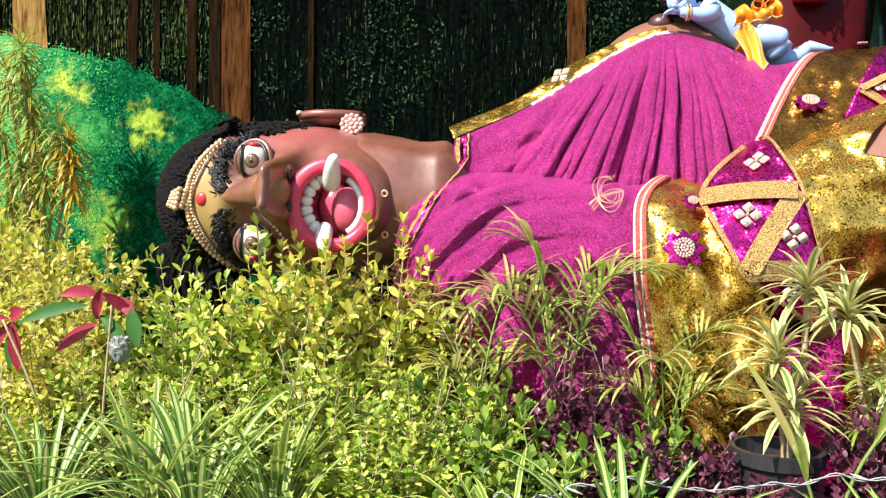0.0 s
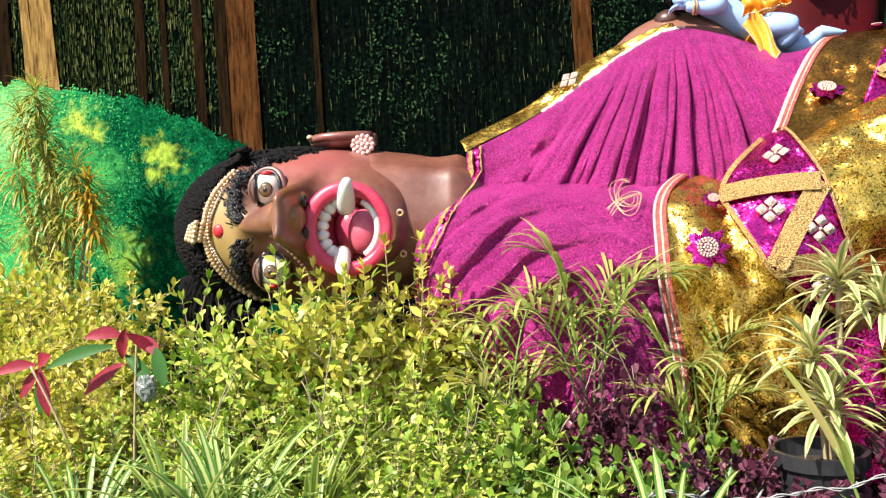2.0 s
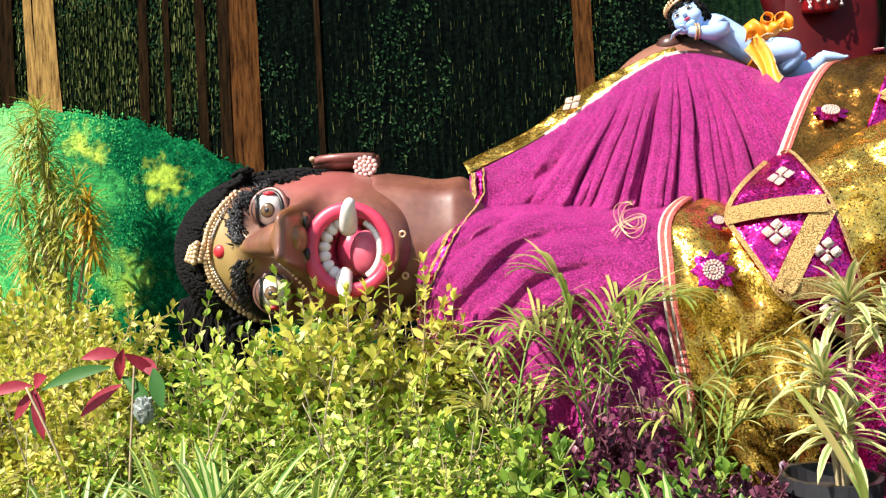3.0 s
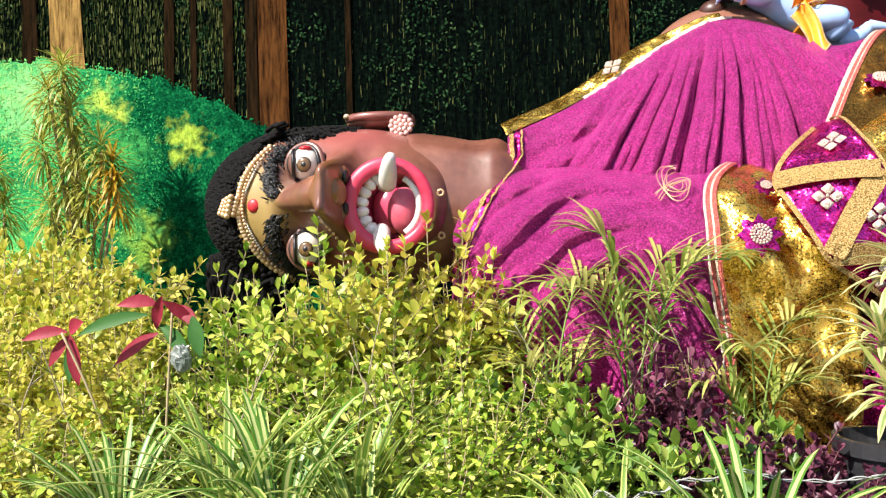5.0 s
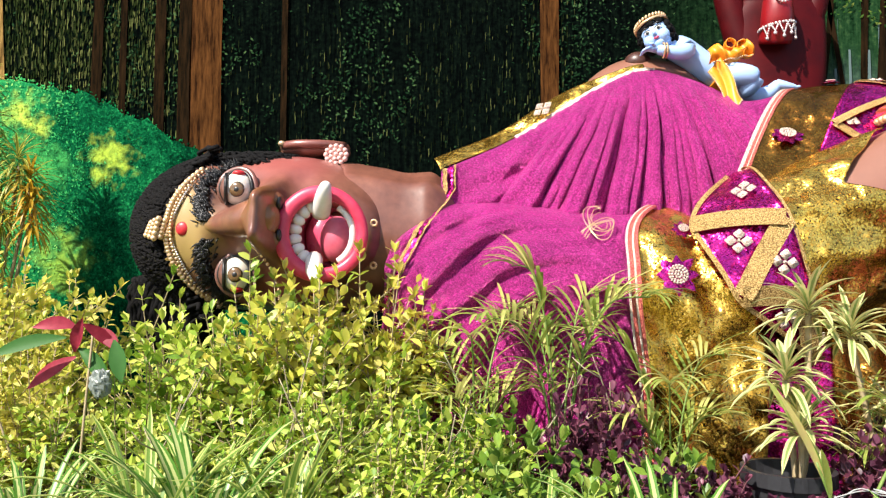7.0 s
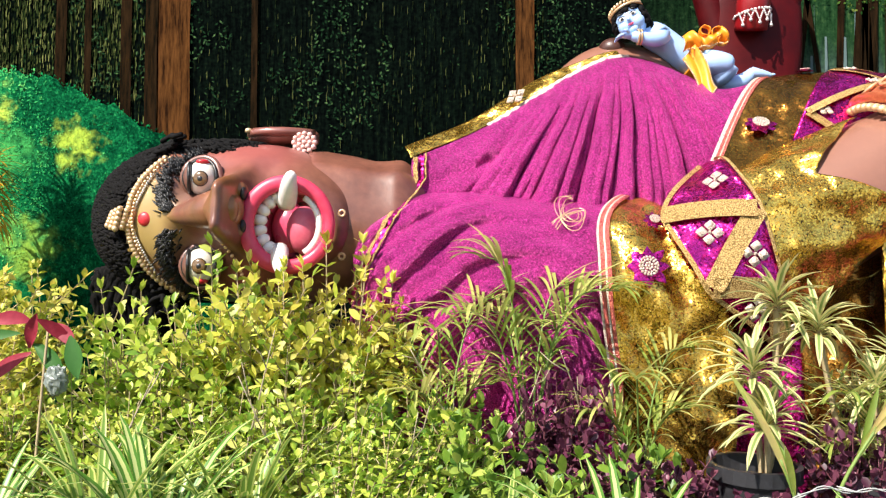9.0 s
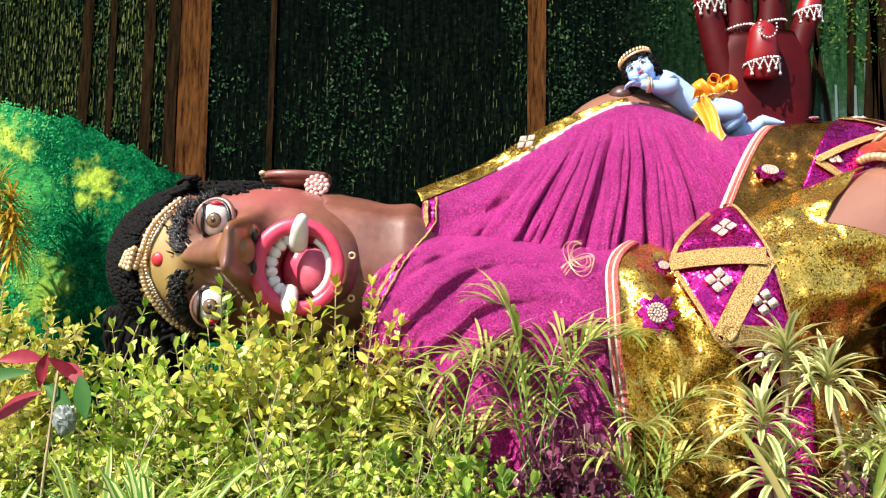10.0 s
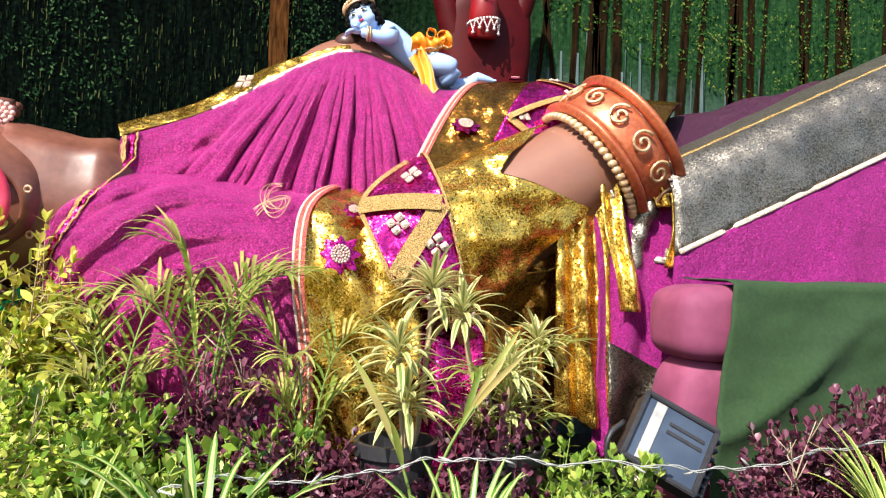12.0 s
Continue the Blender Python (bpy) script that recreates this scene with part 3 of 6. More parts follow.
part("printed_leaves", specks([(0.35 + abs(rng.normal(0, 0.25)), rng.uniform(1.4, 2.6)) for _ in range(900)], 0.0065, 3.6885), "darkspeck", backdrop, kind="stuff", smooth=False)
# mound of printed bushes
bm = bmesh.new()
sheet(bm, lambda u, v: Vector((-5 + 4.4 * u, 3.684, bushz(-5 + 4.4 * u) * v)), 140, 4)
part("printed_bushes", bm, "bush", backdrop, smooth=False)
pts, lit = [], []
clump = []
while len(clump) < 7500:
    x, z = rng.uniform(-4.2, 1.25), rng.uniform(1.1, 3.2)
    if noise.noise((x * 2.4, z * 1.3, 9)) + 0.6 * noise.noise((x * 9, z * 6, 2)) > 0.10 + 0.34 * smooth01(-1.1, -0.5, x) * (1 - smooth01(0.1, 0.5, x)):
        clump.append((x, z))
part("printed_leaves", specks(clump, 0.0085, 3.6882), "darkspeck", backdrop, kind="stuff", smooth=False)
while len(pts) < 17000:
    x = rng.uniform(-3.6, -0.9)
    z = rng.uniform(0.4, 2.05)
    if z > bushz(x) + 0.02:
        continue
    if noise.noise((x * 2.6, z * 2.6, 12)) + 0.5 * noise.noise((x * 8, z * 8, 3)) < rng.uniform(-0.75, -0.05):
        continue
    pts.append((x, z))
    # more bright leaves to the left, standing in for sun on the banner
    g = 0.25 + 0.5 * noise.noise((x * 2.1, z * 1.6, 5.0)) + 0.35 * noise.noise((x * 7, z * 5, 1.0)) + 0.55 * smooth01(-1.75, -2.5, x)
    if g > 0.56 or math.hypot(x + 1.9, z - 1.57) < rng.uniform(0, 0.13) or math.hypot(x + 2.37, z - 1.75) < rng.uniform(0, 0.14):
        lit.append((x + rng.normal(0, 0.01), z))
part("printed_leaves", specks(pts, 0.0068, 3.6826), "bushleaf", backdrop, kind="stuff", smooth=False)
part("printed_leaves", specks(lit, 0.0072, 3.6812), "bushlit", backdrop, kind="stuff", smooth=False)
# misty woodland towards the other end
CROWNS = []
while len(CROWNS) < 11000:
    x, z = rng.uniform(1.3, 5.2), rng.uniform(1.6, 3.3)
    low = min(max(2.10 - 0.36 * (x - 1.9), 1.62), 2.30) + 0.10 * noise.noise((x * 5, 0, 4))
    if z > low and noise.noise((x * 3.1, z * 3.1, 6)) + 0.6 * noise.noise((x * 9, z * 9, 2)) > rng.uniform(-0.5, 0.45):
        CROWNS.append((x, z))
bm = bmesh.new()
for i in range(70):
    x, w = rng.uniform(1.25, 4.5), rng.uniform(0.006, 0.035)
    z1 = 2.02 - 0.10 * (x - 1.4) + rng.normal(0, 0.09)
    q = [bm.verts.new((x + s * w + rng.normal(0, 0.004), 3.6885 + 0.00001 * i, z)) for s, z in ((-0.5, 1.0), (0.5, 1.0), (0.12, z1), (-0.12, z1))]
    bm.faces.new(q)
part("printed_mist", bm, "mist", backdrop, kind="stuff", smooth=False)
part("printed_leaves", specks(CROWNS, 0.0085, 3.682), "treeleaf", backdrop, kind="stuff", smooth=False)
part("printed_leaves", specks([(rng.normal(-0.28, 0.09), rng.normal(1.26, 0.04)) for _ in range(160)], 0.016, 3.676), "treeleaf", backdrop, kind="stuff", smooth=False)

# ---- the great reclining statue: one mesh ----
S = ["skin", "hair", "lip", "mouth", "tongue", "tooth", "eye", "iris", "ink", "redpaint", "palmred", "nail", "nipple"]
SK, HA, LI, MO, TO, TE, EY, IR, IN, RE, PA, NA, NI = range(13)
HC = Vector((-0.84, 2.90, 1.115))
MX, MZ = -0.566, 1.082


def gauss(a, s):
    return math.exp(-0.5 * (a / s) ** 2)


def relief(x, z):
    """How far the face stands out towards its front at (x, z)."""
    d = 0.0
    along = smooth01(-1.02, -0.73, x) * (1 - smooth01(-0.722, -0.69, x))
    d += 0.22 * along ** 1.1 * gauss(z - 1.125, 0.032 + 0.036 * smooth01(-0.93, -0.70, x))
    for s in (1, -1):
        d += 0.12 * gauss(x + 0.735, 0.030) * gauss(z - 1.125 - s * 0.078, 0.030)
        d -= 0.035 * gauss(x + 0.882, 0.05) * gauss(z - 1.10 - s * 0.148, 0.055)
        d += 0.030 * gauss(x + 0.985, 0.03) * gauss(z - 1.10 - s * 0.14, 0.09)
        d += 0.045 * gauss(x + 0.74, 0.08) * gauss(z - 1.10 - s * 0.20, 0.07)
        d -= 0.02 * gauss(x + 0.66, 0.025) * gauss(z - 1.10 - s * 0.16, 0.04)
    r = math.hypot(x - MX, z - MZ)
    d += 0.055 * gauss(r - 0.145, 0.05)
    d -= 0.12 * (1 - smooth01(0.075, 0.115, r))
    d += 0.03 * gauss(x + 0.425, 0.03) * gauss(z - MZ, 0.10)
    d += 0.02 * gauss(x + 1.08, 0.06)
    return d


def hairline(z):
    return -1.135 + 0.095 * ((z - 1.10) / 0.22) ** 2


def head(u, v):
    a = math.pi * (0.004 + 0.992 * u)
    c = math.cos(a)
    x = HC.x - 0.47 * c
    r = max(1 - abs(c) ** 2.7, 0) ** (1 / 2.2) * (1 - 0.10 * smooth01(-0.7, -0.4, x))
    th = 2 * math.pi * v
    y, z = HC.y - 0.31 * r * math.cos(th), HC.z + 0.285 * r * math.sin(th)
    w = max(math.cos(th), 0) ** 0.6
    y -= relief(x, z) * w * min(1.0, r * 1.3)
    if x < hairline(z) or w < 0.05 and x < -0.75:
        k = 0.010 + 0.010 * noise.noise((x * 30, y * 30, z * 30))
        o = (Vector((x, y, z)) - HC).normalized()
        x, y, z = x + o.x * k, y + o.y * k, z + o.z * k
    return Vector((x, y, z))


def head_mat(u, v):
    p = head(u, v)
    front = math.cos(2 * math.pi * v) > 0.05
    if p.x < hairline(p.z) or (not front and p.x < -0.75):
        return HA
    if front and math.hypot(p.x - MX, p.z - MZ) < 0.10:
        return MO
    return SK


bm = bmesh.new()
sheet(bm, head, 150, 180, head_mat, close_v=True)
# lips
def lip(u, v):
    a, b = 2 * math.pi * u, 2 * math.pi * v
    t = 0.0225 - 0.003 * math.cos(a)
    rr = 0.124 + t * math.cos(b)
    return Vector((MX + rr * math.cos(a) * 1.0, 2.494 + 0.02 * math.cos(a) - t * 0.7 * math.sin(b), MZ + rr * math.sin(a) * 1.05))
sheet(bm, lip, 56, 14, LI)
# upper teeth, lower teeth, tongue, tusks
for i in range(8):
    a = math.pi + (i - 3.5) * 0.33
    c = Vector((MX + 0.093 * math.cos(a), 2.510, MZ + 0.098 * math.sin(a)))
    ball(bm, c, (0.025, 0.016, 0.0178), TE, 14, 10, Matrix.Rotation(-a, 3, "Y"))
tube(bm, [(MX + 0.094 * math.cos(a), 2.52, MZ + 0.10 * math.sin(a)) for a in np.linspace(-1.05, 1.05, 20)], 0.012, 8, TE)
ball(bm, (MX + 0.030, 2.585, MZ - 0.012), (0.056, 0.055, 0.078), TO, 20, 12)
ball(bm, (MX - 0.03, 2.64, MZ), (0.06, 0.05, 0.085), MO, 16, 10)
tube(bm, spline([(-0.580, 2.53, 1.150), (-0.562, 2.485, 1.185), (-0.550, 2.455, 1.215), (-0.540, 2.445, 1.240)], 8), [0.030, 0.031, 0.030, 0.028, 0.026, 0.023, 0.020, 0.016, 0.008], 12, TE)
tube(bm, spline([(-0.60, 2.53, 1.005), (-0.588, 2.485, 0.975), (-0.578, 2.455, 0.95), (-0.575, 2.44, 0.93)], 8), [0.028, 0.029, 0.028, 0.027, 0.025, 0.022, 0.018, 0.014, 0.007], 12, TE)
# eyes, lids, brows
for s, zc in ((1, 1.243), (-1, 0.957)):
    e = Vector((-0.880, 2.615, zc))
    ball(bm, e, (0.052, 0.054, 0.057), EY, 28, 18)
    d = Vector((0.012, -0.053, -0.008 if s > 0 else -0.002))
    ball(bm, e + d * 0.93, (0.026, 0.008, 0.026), IN, 20, 8)
    ball(bm, e + d * 1.0, (0.0235, 0.008, 0.0235), IR, 20, 8)
    ball(bm, e + d * 1.09, (0.010, 0.005, 0.010), IN, 14, 8)
    for rad, tr, mat, dy in ((0.057, 0.0055, IN, -0.012), (0.065, 0.010, SK, 0.0)):
        ring = [e + Vector((rad * math.cos(t) * 0.95, dy - 0.012 * math.cos(2 * t), rad * math.sin(t) * 1.08)) for t in np.linspace(0, 6.2832, 33)]
        tube(bm, ring, tr, 8, mat, caps=False)
    ball(bm, e + Vector((0.006, -0.016, s * 0.050)), (0.022, 0.024, 0.011), RE, 12, 8)
    def cap(u, v, e=e):
        a, b = 0.86 * u, 2 * math.pi * v
        n = Matrix.Rotation(0.30, 3, "Z") @ Vector((-math.cos(a), -math.sin(a) * math.cos(b), math.sin(a) * math.sin(b)))
        return e + Vector((n.x * 0.060, n.y * 0.062, n.z * 0.064))
    sheet(bm, cap, 10, 24, SK, close_v=True)
    tube(bm, [cap(1, t) for t in np.linspace(0, 1, 25)], 0.006, 6, IN, caps=False)
    for k in range(420):
        t = rng.uniform(-1, 1)
        z = zc + 0.112 * t - s * 0.006
        x = -0.985 + 0.040 * t * t + rng.normal(0, 0.014) + 0.02 * s * t
        y = HC.y - 0.31 * math.sqrt(max(1 - ((z - HC.z) / 0.285) ** 2, 0.02)) * (max(1 - abs((x - HC.x) / 0.47) ** 2.7, 0) ** (1 / 2.2)) - relief(x, z) - 0.004
        dx, dz = rng.normal(-0.012, 0.008), s * rng.uniform(0.006, 0.022)
        tube(bm, [(x, y + 0.004, z), (x + dx * 0.5, y - 0.006, z + dz * 0.5), (x + dx, y - 0.003, z + dz)], [0.0034, 0.0030, 0.0012], 4, IN)
# nose
tube(bm, spline([(-1.0, 2.605, 1.12), (-0.92, 2.560, 1.12), (-0.84, 2.495, 1.122), (-0.752, 2.425, 1.125), (-0.710, 2.440, 1.125)], 16), [0.018, 0.022, 0.026, 0.030, 0.034, 0.038, 0.042, 0.046, 0.050, 0.054, 0.057, 0.059, 0.060, 0.058, 0.052, 0.044, 0.03], 20, SK)
for s in (1, -1):
    ball(bm, (-0.735, 2.475, 1.125 + s * 0.060), (0.050, 0.045, 0.036), SK, 24, 16)
ball(bm, (-0.732, 2.440, 1.125), (0.046, 0.050, 0.056), SK, 24, 16)
# nostrils, forehead marks
for s in (1, -1):
    ball(bm, (-0.693, 2.462, 1.125 + s * 0.050), (0.010, 0.022, 0.021), IN, 14, 10)
ball(bm, (-1.06, 2.592, 1.108), (0.024, 0.012, 0.024), RE, 16, 8)
ball(bm, (-0.995, 2.582, 1.108), (0.012, 0.010, 0.015), RE, 12, 8)
# ear with rolled rim
for s in (1, -1):
    ec = Vector((-0.715, 2.93, 1.115 + s * 0.315))
    ball(bm, ec, (0.115, 0.07, 0.028), SK, 24, 12)
    rim = [ec + Vector((0.12 * math.cos(t) * (1 + 0.15 * math.cos(t)), 0.07 * math.sin(t), s * 0.015)) for t in np.linspace(0.3, 6.0, 26)]
    tube(bm, rim, 0.017, 8, SK)
    ball(bm, ec + Vector((0.11, -0.02, -s * 0.01)), (0.045, 0.04, 0.03), SK, 14, 8)
# neck, with throat creases
def neck(u, v):
    x = -0.58 + 0.55 * u
    th = 2 * math.pi * v
    r = 0.238 + 0.035 * (1 - smooth01(-0.56, -0.34, x)) - 0.14 * smooth01(-0.27, -0.08, x) + 0.0022 * math.sin(u * 20 + 2 * math.sin(th))
    r += 0.016 * gauss(math.sin(th * 0.5) - 0.35, 0.06) + 0.016 * gauss(math.sin(th * 0.5) + 0.35, 0.06)
    return Vector((x, 2.96 - r * 1.02 * math.cos(th), 1.10 + r * 1.05 * math.sin(th)))
sheet(bm, neck, 60, 64, SK, close_v=True)
# hair: crimped locks swept back over the crown and down behind
for k in range(430):
    z = rng.uniform(0.80, 1.40)
    t = rng.uniform(0, 1)
    x0 = hairline(z) - 0.01 - 0.12 * t
    y0 = 2.68 + 0.40 * t + rng.normal(0, 0.02)
    fall = rng.uniform(0.1, 0.42)
    pts = []
    for j in range(12):
        q = j / 11
        w = 0.009 * math.sin(j * 2.9 + k)
        pts.append((x0 - 0.20 * math.sin(q * 1.6) * (1 - 0.4 * t) + w, y0 + 0.30 * q + w, z + (0.03 * math.sin(q * 3)) - fall * q * q + w))
    tube(bm, pts, [0.0085 * (1 - 0.6 * (j / 11) ** 2) for j in range(12)], 5, HA)
for k in range(70):
    x0 = rng.uniform(-1.32, -1.06)
    pts = [(x0 - 0.05 * math.sin(j * 0.3) + 0.008 * math.sin(j * 2.1 + k), 2.72 + 0.25 * abs(x0 + 1.02) + 0.012 * j, 0.96 - 0.15 * abs(x0 + 1.2) - (0.020 + 0.012 * math.sin(k * 1.7)) * j + 0.006 * math.cos(j * 2.0 + k)) for j in range(11)]
    tube(bm, pts, [0.014] * 6 + [0.012, 0.010, 0.008, 0.006, 0.004], 5, HA)
for k in range(520):
    x0 = rng.uniform(-1.12, -0.74)
    yy = rng.uniform(2.70, 2.95)
    c = min(abs((x0 - HC.x) / 0.47), 0.99)
    top = HC.z + 0.285 * (1 - c ** 2.7) ** (1 / 2.2) * math.sqrt(max(1 - ((yy - HC.y) / 0.31) ** 2, 0.05))
    lift = rng.uniform(0.004, 0.028) * (1 - 0.6 * smooth01(-0.85, -0.74, x0))
    pts = [(x0 - 0.016 * j + 0.005 * math.sin(j * 2.7 + k), yy + 0.012 * j + 0.004 * math.cos(j * 2.7 + k), top + lift * math.sin(0.5 + j * 0.5) - 0.014 * j * smooth01(-0.95, -1.15, x0)) for j in range(6)]
    tube(bm, pts, [0.0055, 0.0055, 0.005, 0.0045, 0.004, 0.002], 4, HA)
for k in range(1500):
    z = rng.uniform(0.80, 1.41)
    t = rng.random()
    x = hairline(z) - 0.012 - 0.17 * t
    c = min(abs((x - HC.x) / 0.495), 0.999)
    rr = (1 - c ** 2.7) ** (1 / 2.2)
    q = 1 - ((z - HC.z) / (0.305 * max(rr, 0.02))) ** 2
    if q > 0:
        y = HC.y - 0.325 * rr * math.sqrt(q)
        tube(bm, [(x + 0.004 * math.sin(j * 2.4 + k) - 0.010 * j, y - 0.010 * math.sin(0.4 + 0.9 * j) + 0.006 * j, z + 0.004 * math.cos(j * 2.4 + k)) for j in range(5)], [0.0055, 0.0055, 0.005, 0.004, 0.002], 4, HA)
# bared chest under the cloth
ball(bm, (0.59, 3.23, 1.445), (0.36, 0.23, 0.42), SK, 40, 28)
ball(bm, (0.555, 3.17, 1.825), (0.055, 0.055, 0.045), NI, 18, 12)
# trunk of the body
def torso(u, v):
    x = -0.28 + 2.1 * u
    th = 2 * math.pi * v
    k = smooth01(-0.28, 0.6, x)
    return Vector((x, 3.02 - (0.15 + 0.03 * k) * math.cos(th), 0.90 + (0.20 + 0.34 * k) * math.sin(th)))
sheet(bm, torso, 40, 40, SK, close_v=True)
# near forearm
ARM = Matrix.Translation((0.778, 2.74, 0.94)) @ pose(0, 0, 0, 0, -37, 0)
def forearm(u, v):
    th = 2 * math.pi * v
    s = 0.05 + 0.85 * u
    r = 0.225 - 0.03 * u + 0.008 * math.sin(u * 5)
    return ARM @ Vector((s, -r * math.cos(th), r * math.sin(th) - 0.137 * s))
sheet(bm, forearm, 30, 36, SK, close_v=True)
ball(bm, ARM @ Vector((0.90, 0, -0.123)), (0.05, 0.192, 0.192), SK, 24, 14)
# far open palm with pointing fingers
def palm(u, v):
    th = 2 * math.pi * v
    w = 0.155 + 0.052 * math.sin(u * 2.3) - 0.05 * smooth01(0.88, 1.0, u)
    c = Vector((1.172, 3.37, 1.55 + 0.60 * u))
    t = 0.098 * (1 - 0.20 * u)
    return c + Vector((w * math.copysign(abs(math.cos(th)) ** 0.7, math.cos(th)), t * math.copysign(abs(math.sin(th)) ** 0.8, math.sin(th)), 0))
g = sheet(bm, palm, 20, 28, PA, close_v=True)
bm.faces.new(g[-1]).material_index = PA
FINGERS = [((1.05, 1.88), (0.975, 2.16), (0.93, 2.45), 0.062), ((1.095, 1.95), (1.084, 2.28), (1.08, 2.62), 0.062),
           ((1.195, 1.95), (1.22, 2.28), (1.235, 2.58), 0.060), ((1.26, 1.88), (1.335, 2.12), (1.40, 2.36), 0.055)]
for a, b, c, r in FINGERS:
    pts = spline([(a[0], 3.365, a[1]), (b[0], 3.355, b[1]), (c[0], 3.345, c[1])], 12)
    tube(bm, pts[:9], [r * (1 - 0.012 * j) for j in range(9)], 14, PA)
    tube(bm, pts[8:], [r * 0.91, r * 0.88, r * 0.78, r * 0.58, r * 0.2], 14, NA)
tube(bm, spline([(1.135, 3.27, 1.93), (1.133, 3.235, 2.03), (1.132, 3.23, 2.155)], 8), [0.064] * 5 + [0.06, 0.055, 0.045, 0.02], 14, NA)
statue = solo("reclining_statue", bm, S, (0.3, 3.0, 0.0), "giant painted brown demoness statue lying with mouth wide open", "statue")

# ---- her clothes ----
sari = thing("sari", (0.3, 2.95, 0.1), "purple shimmering sari with gold sequin borders draped over the statue", "clothing")
RZ = curve1([-0.27, -0.2, 0.063, 0.375, 0.56, 0.735, 0.92, 1.06], [1.29, 1.345, 1.49, 1.69, 1.765, 1.715, 1.62, 1.635])
RY = curve1([-0.27, 0.0, 0.5, 0.9, 1.06], [2.80, 3.0, 3.08, 3.02, 2.96])


def chest(u, v):
    xr = 1.05 - 0.24 * min(v, 1)
    x = -0.215 + (xr + 0.215) * u
    zr, yr = RZ(x), RY(x)
    zk, yk = 1.10, 2.80
    z, y = zr + (zk - zr) * v, yr + (yk - yr) * v ** 0.8 - 0.06 * math.sin(math.pi * min(v, 1)) * smooth01(-0.2, 0.4, x)
    a = math.atan2(x - 0.60, 2.05 - z)
    fold = math.sin(a * 44 + 2.2 * math.sin(a * 7)) * 0.5 + 0.28 * math.sin(a * 83 + 2 + 2 * noise.noise((a * 5, z * 4, 3))) + 0.2 * math.sin(a * 151 + 3 * noise.noise((a * 9, z * 5, 7))) + 0.4 * noise.noise((a * 16, z * 3, 1))
    amp = 0.040 * smooth01(0.02, 0.42, v) * smooth01(-0.27, 0.25, x)
    left = (math.sin((z * 0.80 - x * 0.62) * 70 + 2 * math.sin(x * 9)) * 0.009 + 0.018 * noise.noise((x * 7, z * 12, 6))) * (1 - smooth01(0.0, 0.4, x)) * smooth01(0.1, 0.4, v)
    y -= amp * (fold - 0.3 * abs(fold)) + left
    y += 0.006 * noise.noise((x * 20, z * 20, 0)) + 0.004 * noise.noise((x * 46, z * 18, 5))
    return Vector((x, y, z))


bm = bmesh.new()
sheet(bm, chest, 230, 90)
thick(part("chest_drape", bm, "purple", sari), 0.006)


def over(u, v, w0, w1, lift):
    """Strip that runs on over the ridge of the drape, away from its front."""
    x = -0.215 + 0.785 * u
    w = (w0 + (w1 - w0) * v) * (1 - 0.72 * smooth01(0.12, 0.50, x))
    bulge = smooth01(0.0, 0.5, x)
    return Vector((x - 0.25 * w, RY(x) + w * 0.6, RZ(x) + lift + w * (0.62 + 0.30 * bulge) - 1.2 * w * w))


bm = bmesh.new()
sheet(bm, lambda u, v: over(u, v, 0.012, 0.125, 0.004), 60, 8)
thick(part("shoulder_border", bm, "gold", sari, "gold sequin border"), 0.004)


def ribbon(pts, width, normal, n=40, wave=0.0, lift=0.0, thickness=0.004, sag=0.0):
    """A flat braid along pts; normal is the way it faces."""
    bm = bmesh.new()
    line = spline(pts, n)
    nor = Vector(normal).normalized()
    rows = []
    for i, p in enumerate(line):
        d = (line[min(i + 1, n)] - line[max(i - 1, 0)]).normalized()
        s = d.cross(nor).normalized()
        o = nor * (lift + wave * math.sin(i * 1.7))
        rows.append([bm.verts.new(p + s * width * k + o + nor * 0.0008 * (1 - abs(k) * 2)) for k in (-0.5, -0.17, 0.17, 0.5)])
    for a, b in zip(rows, rows[1:]):
        for k in range(3):
            bm.faces.new((a[k], a[k + 1], b[k + 1], b[k]))
    bmesh.ops.recalc_face_normals(bm, faces=bm.faces)
    return bm


RIDGE = [(x, RY(x) - 0.004, RZ(x) + 0.004) for x in np.linspace(0.06, 0.60, 12)]
thick(part("lace_trim", ribbon(RIDGE, 0.022, (0, -0.7, 0.7), 60, 0.002), "lace", sari, "cream and gold lace edging", smooth=False), 0.0025)


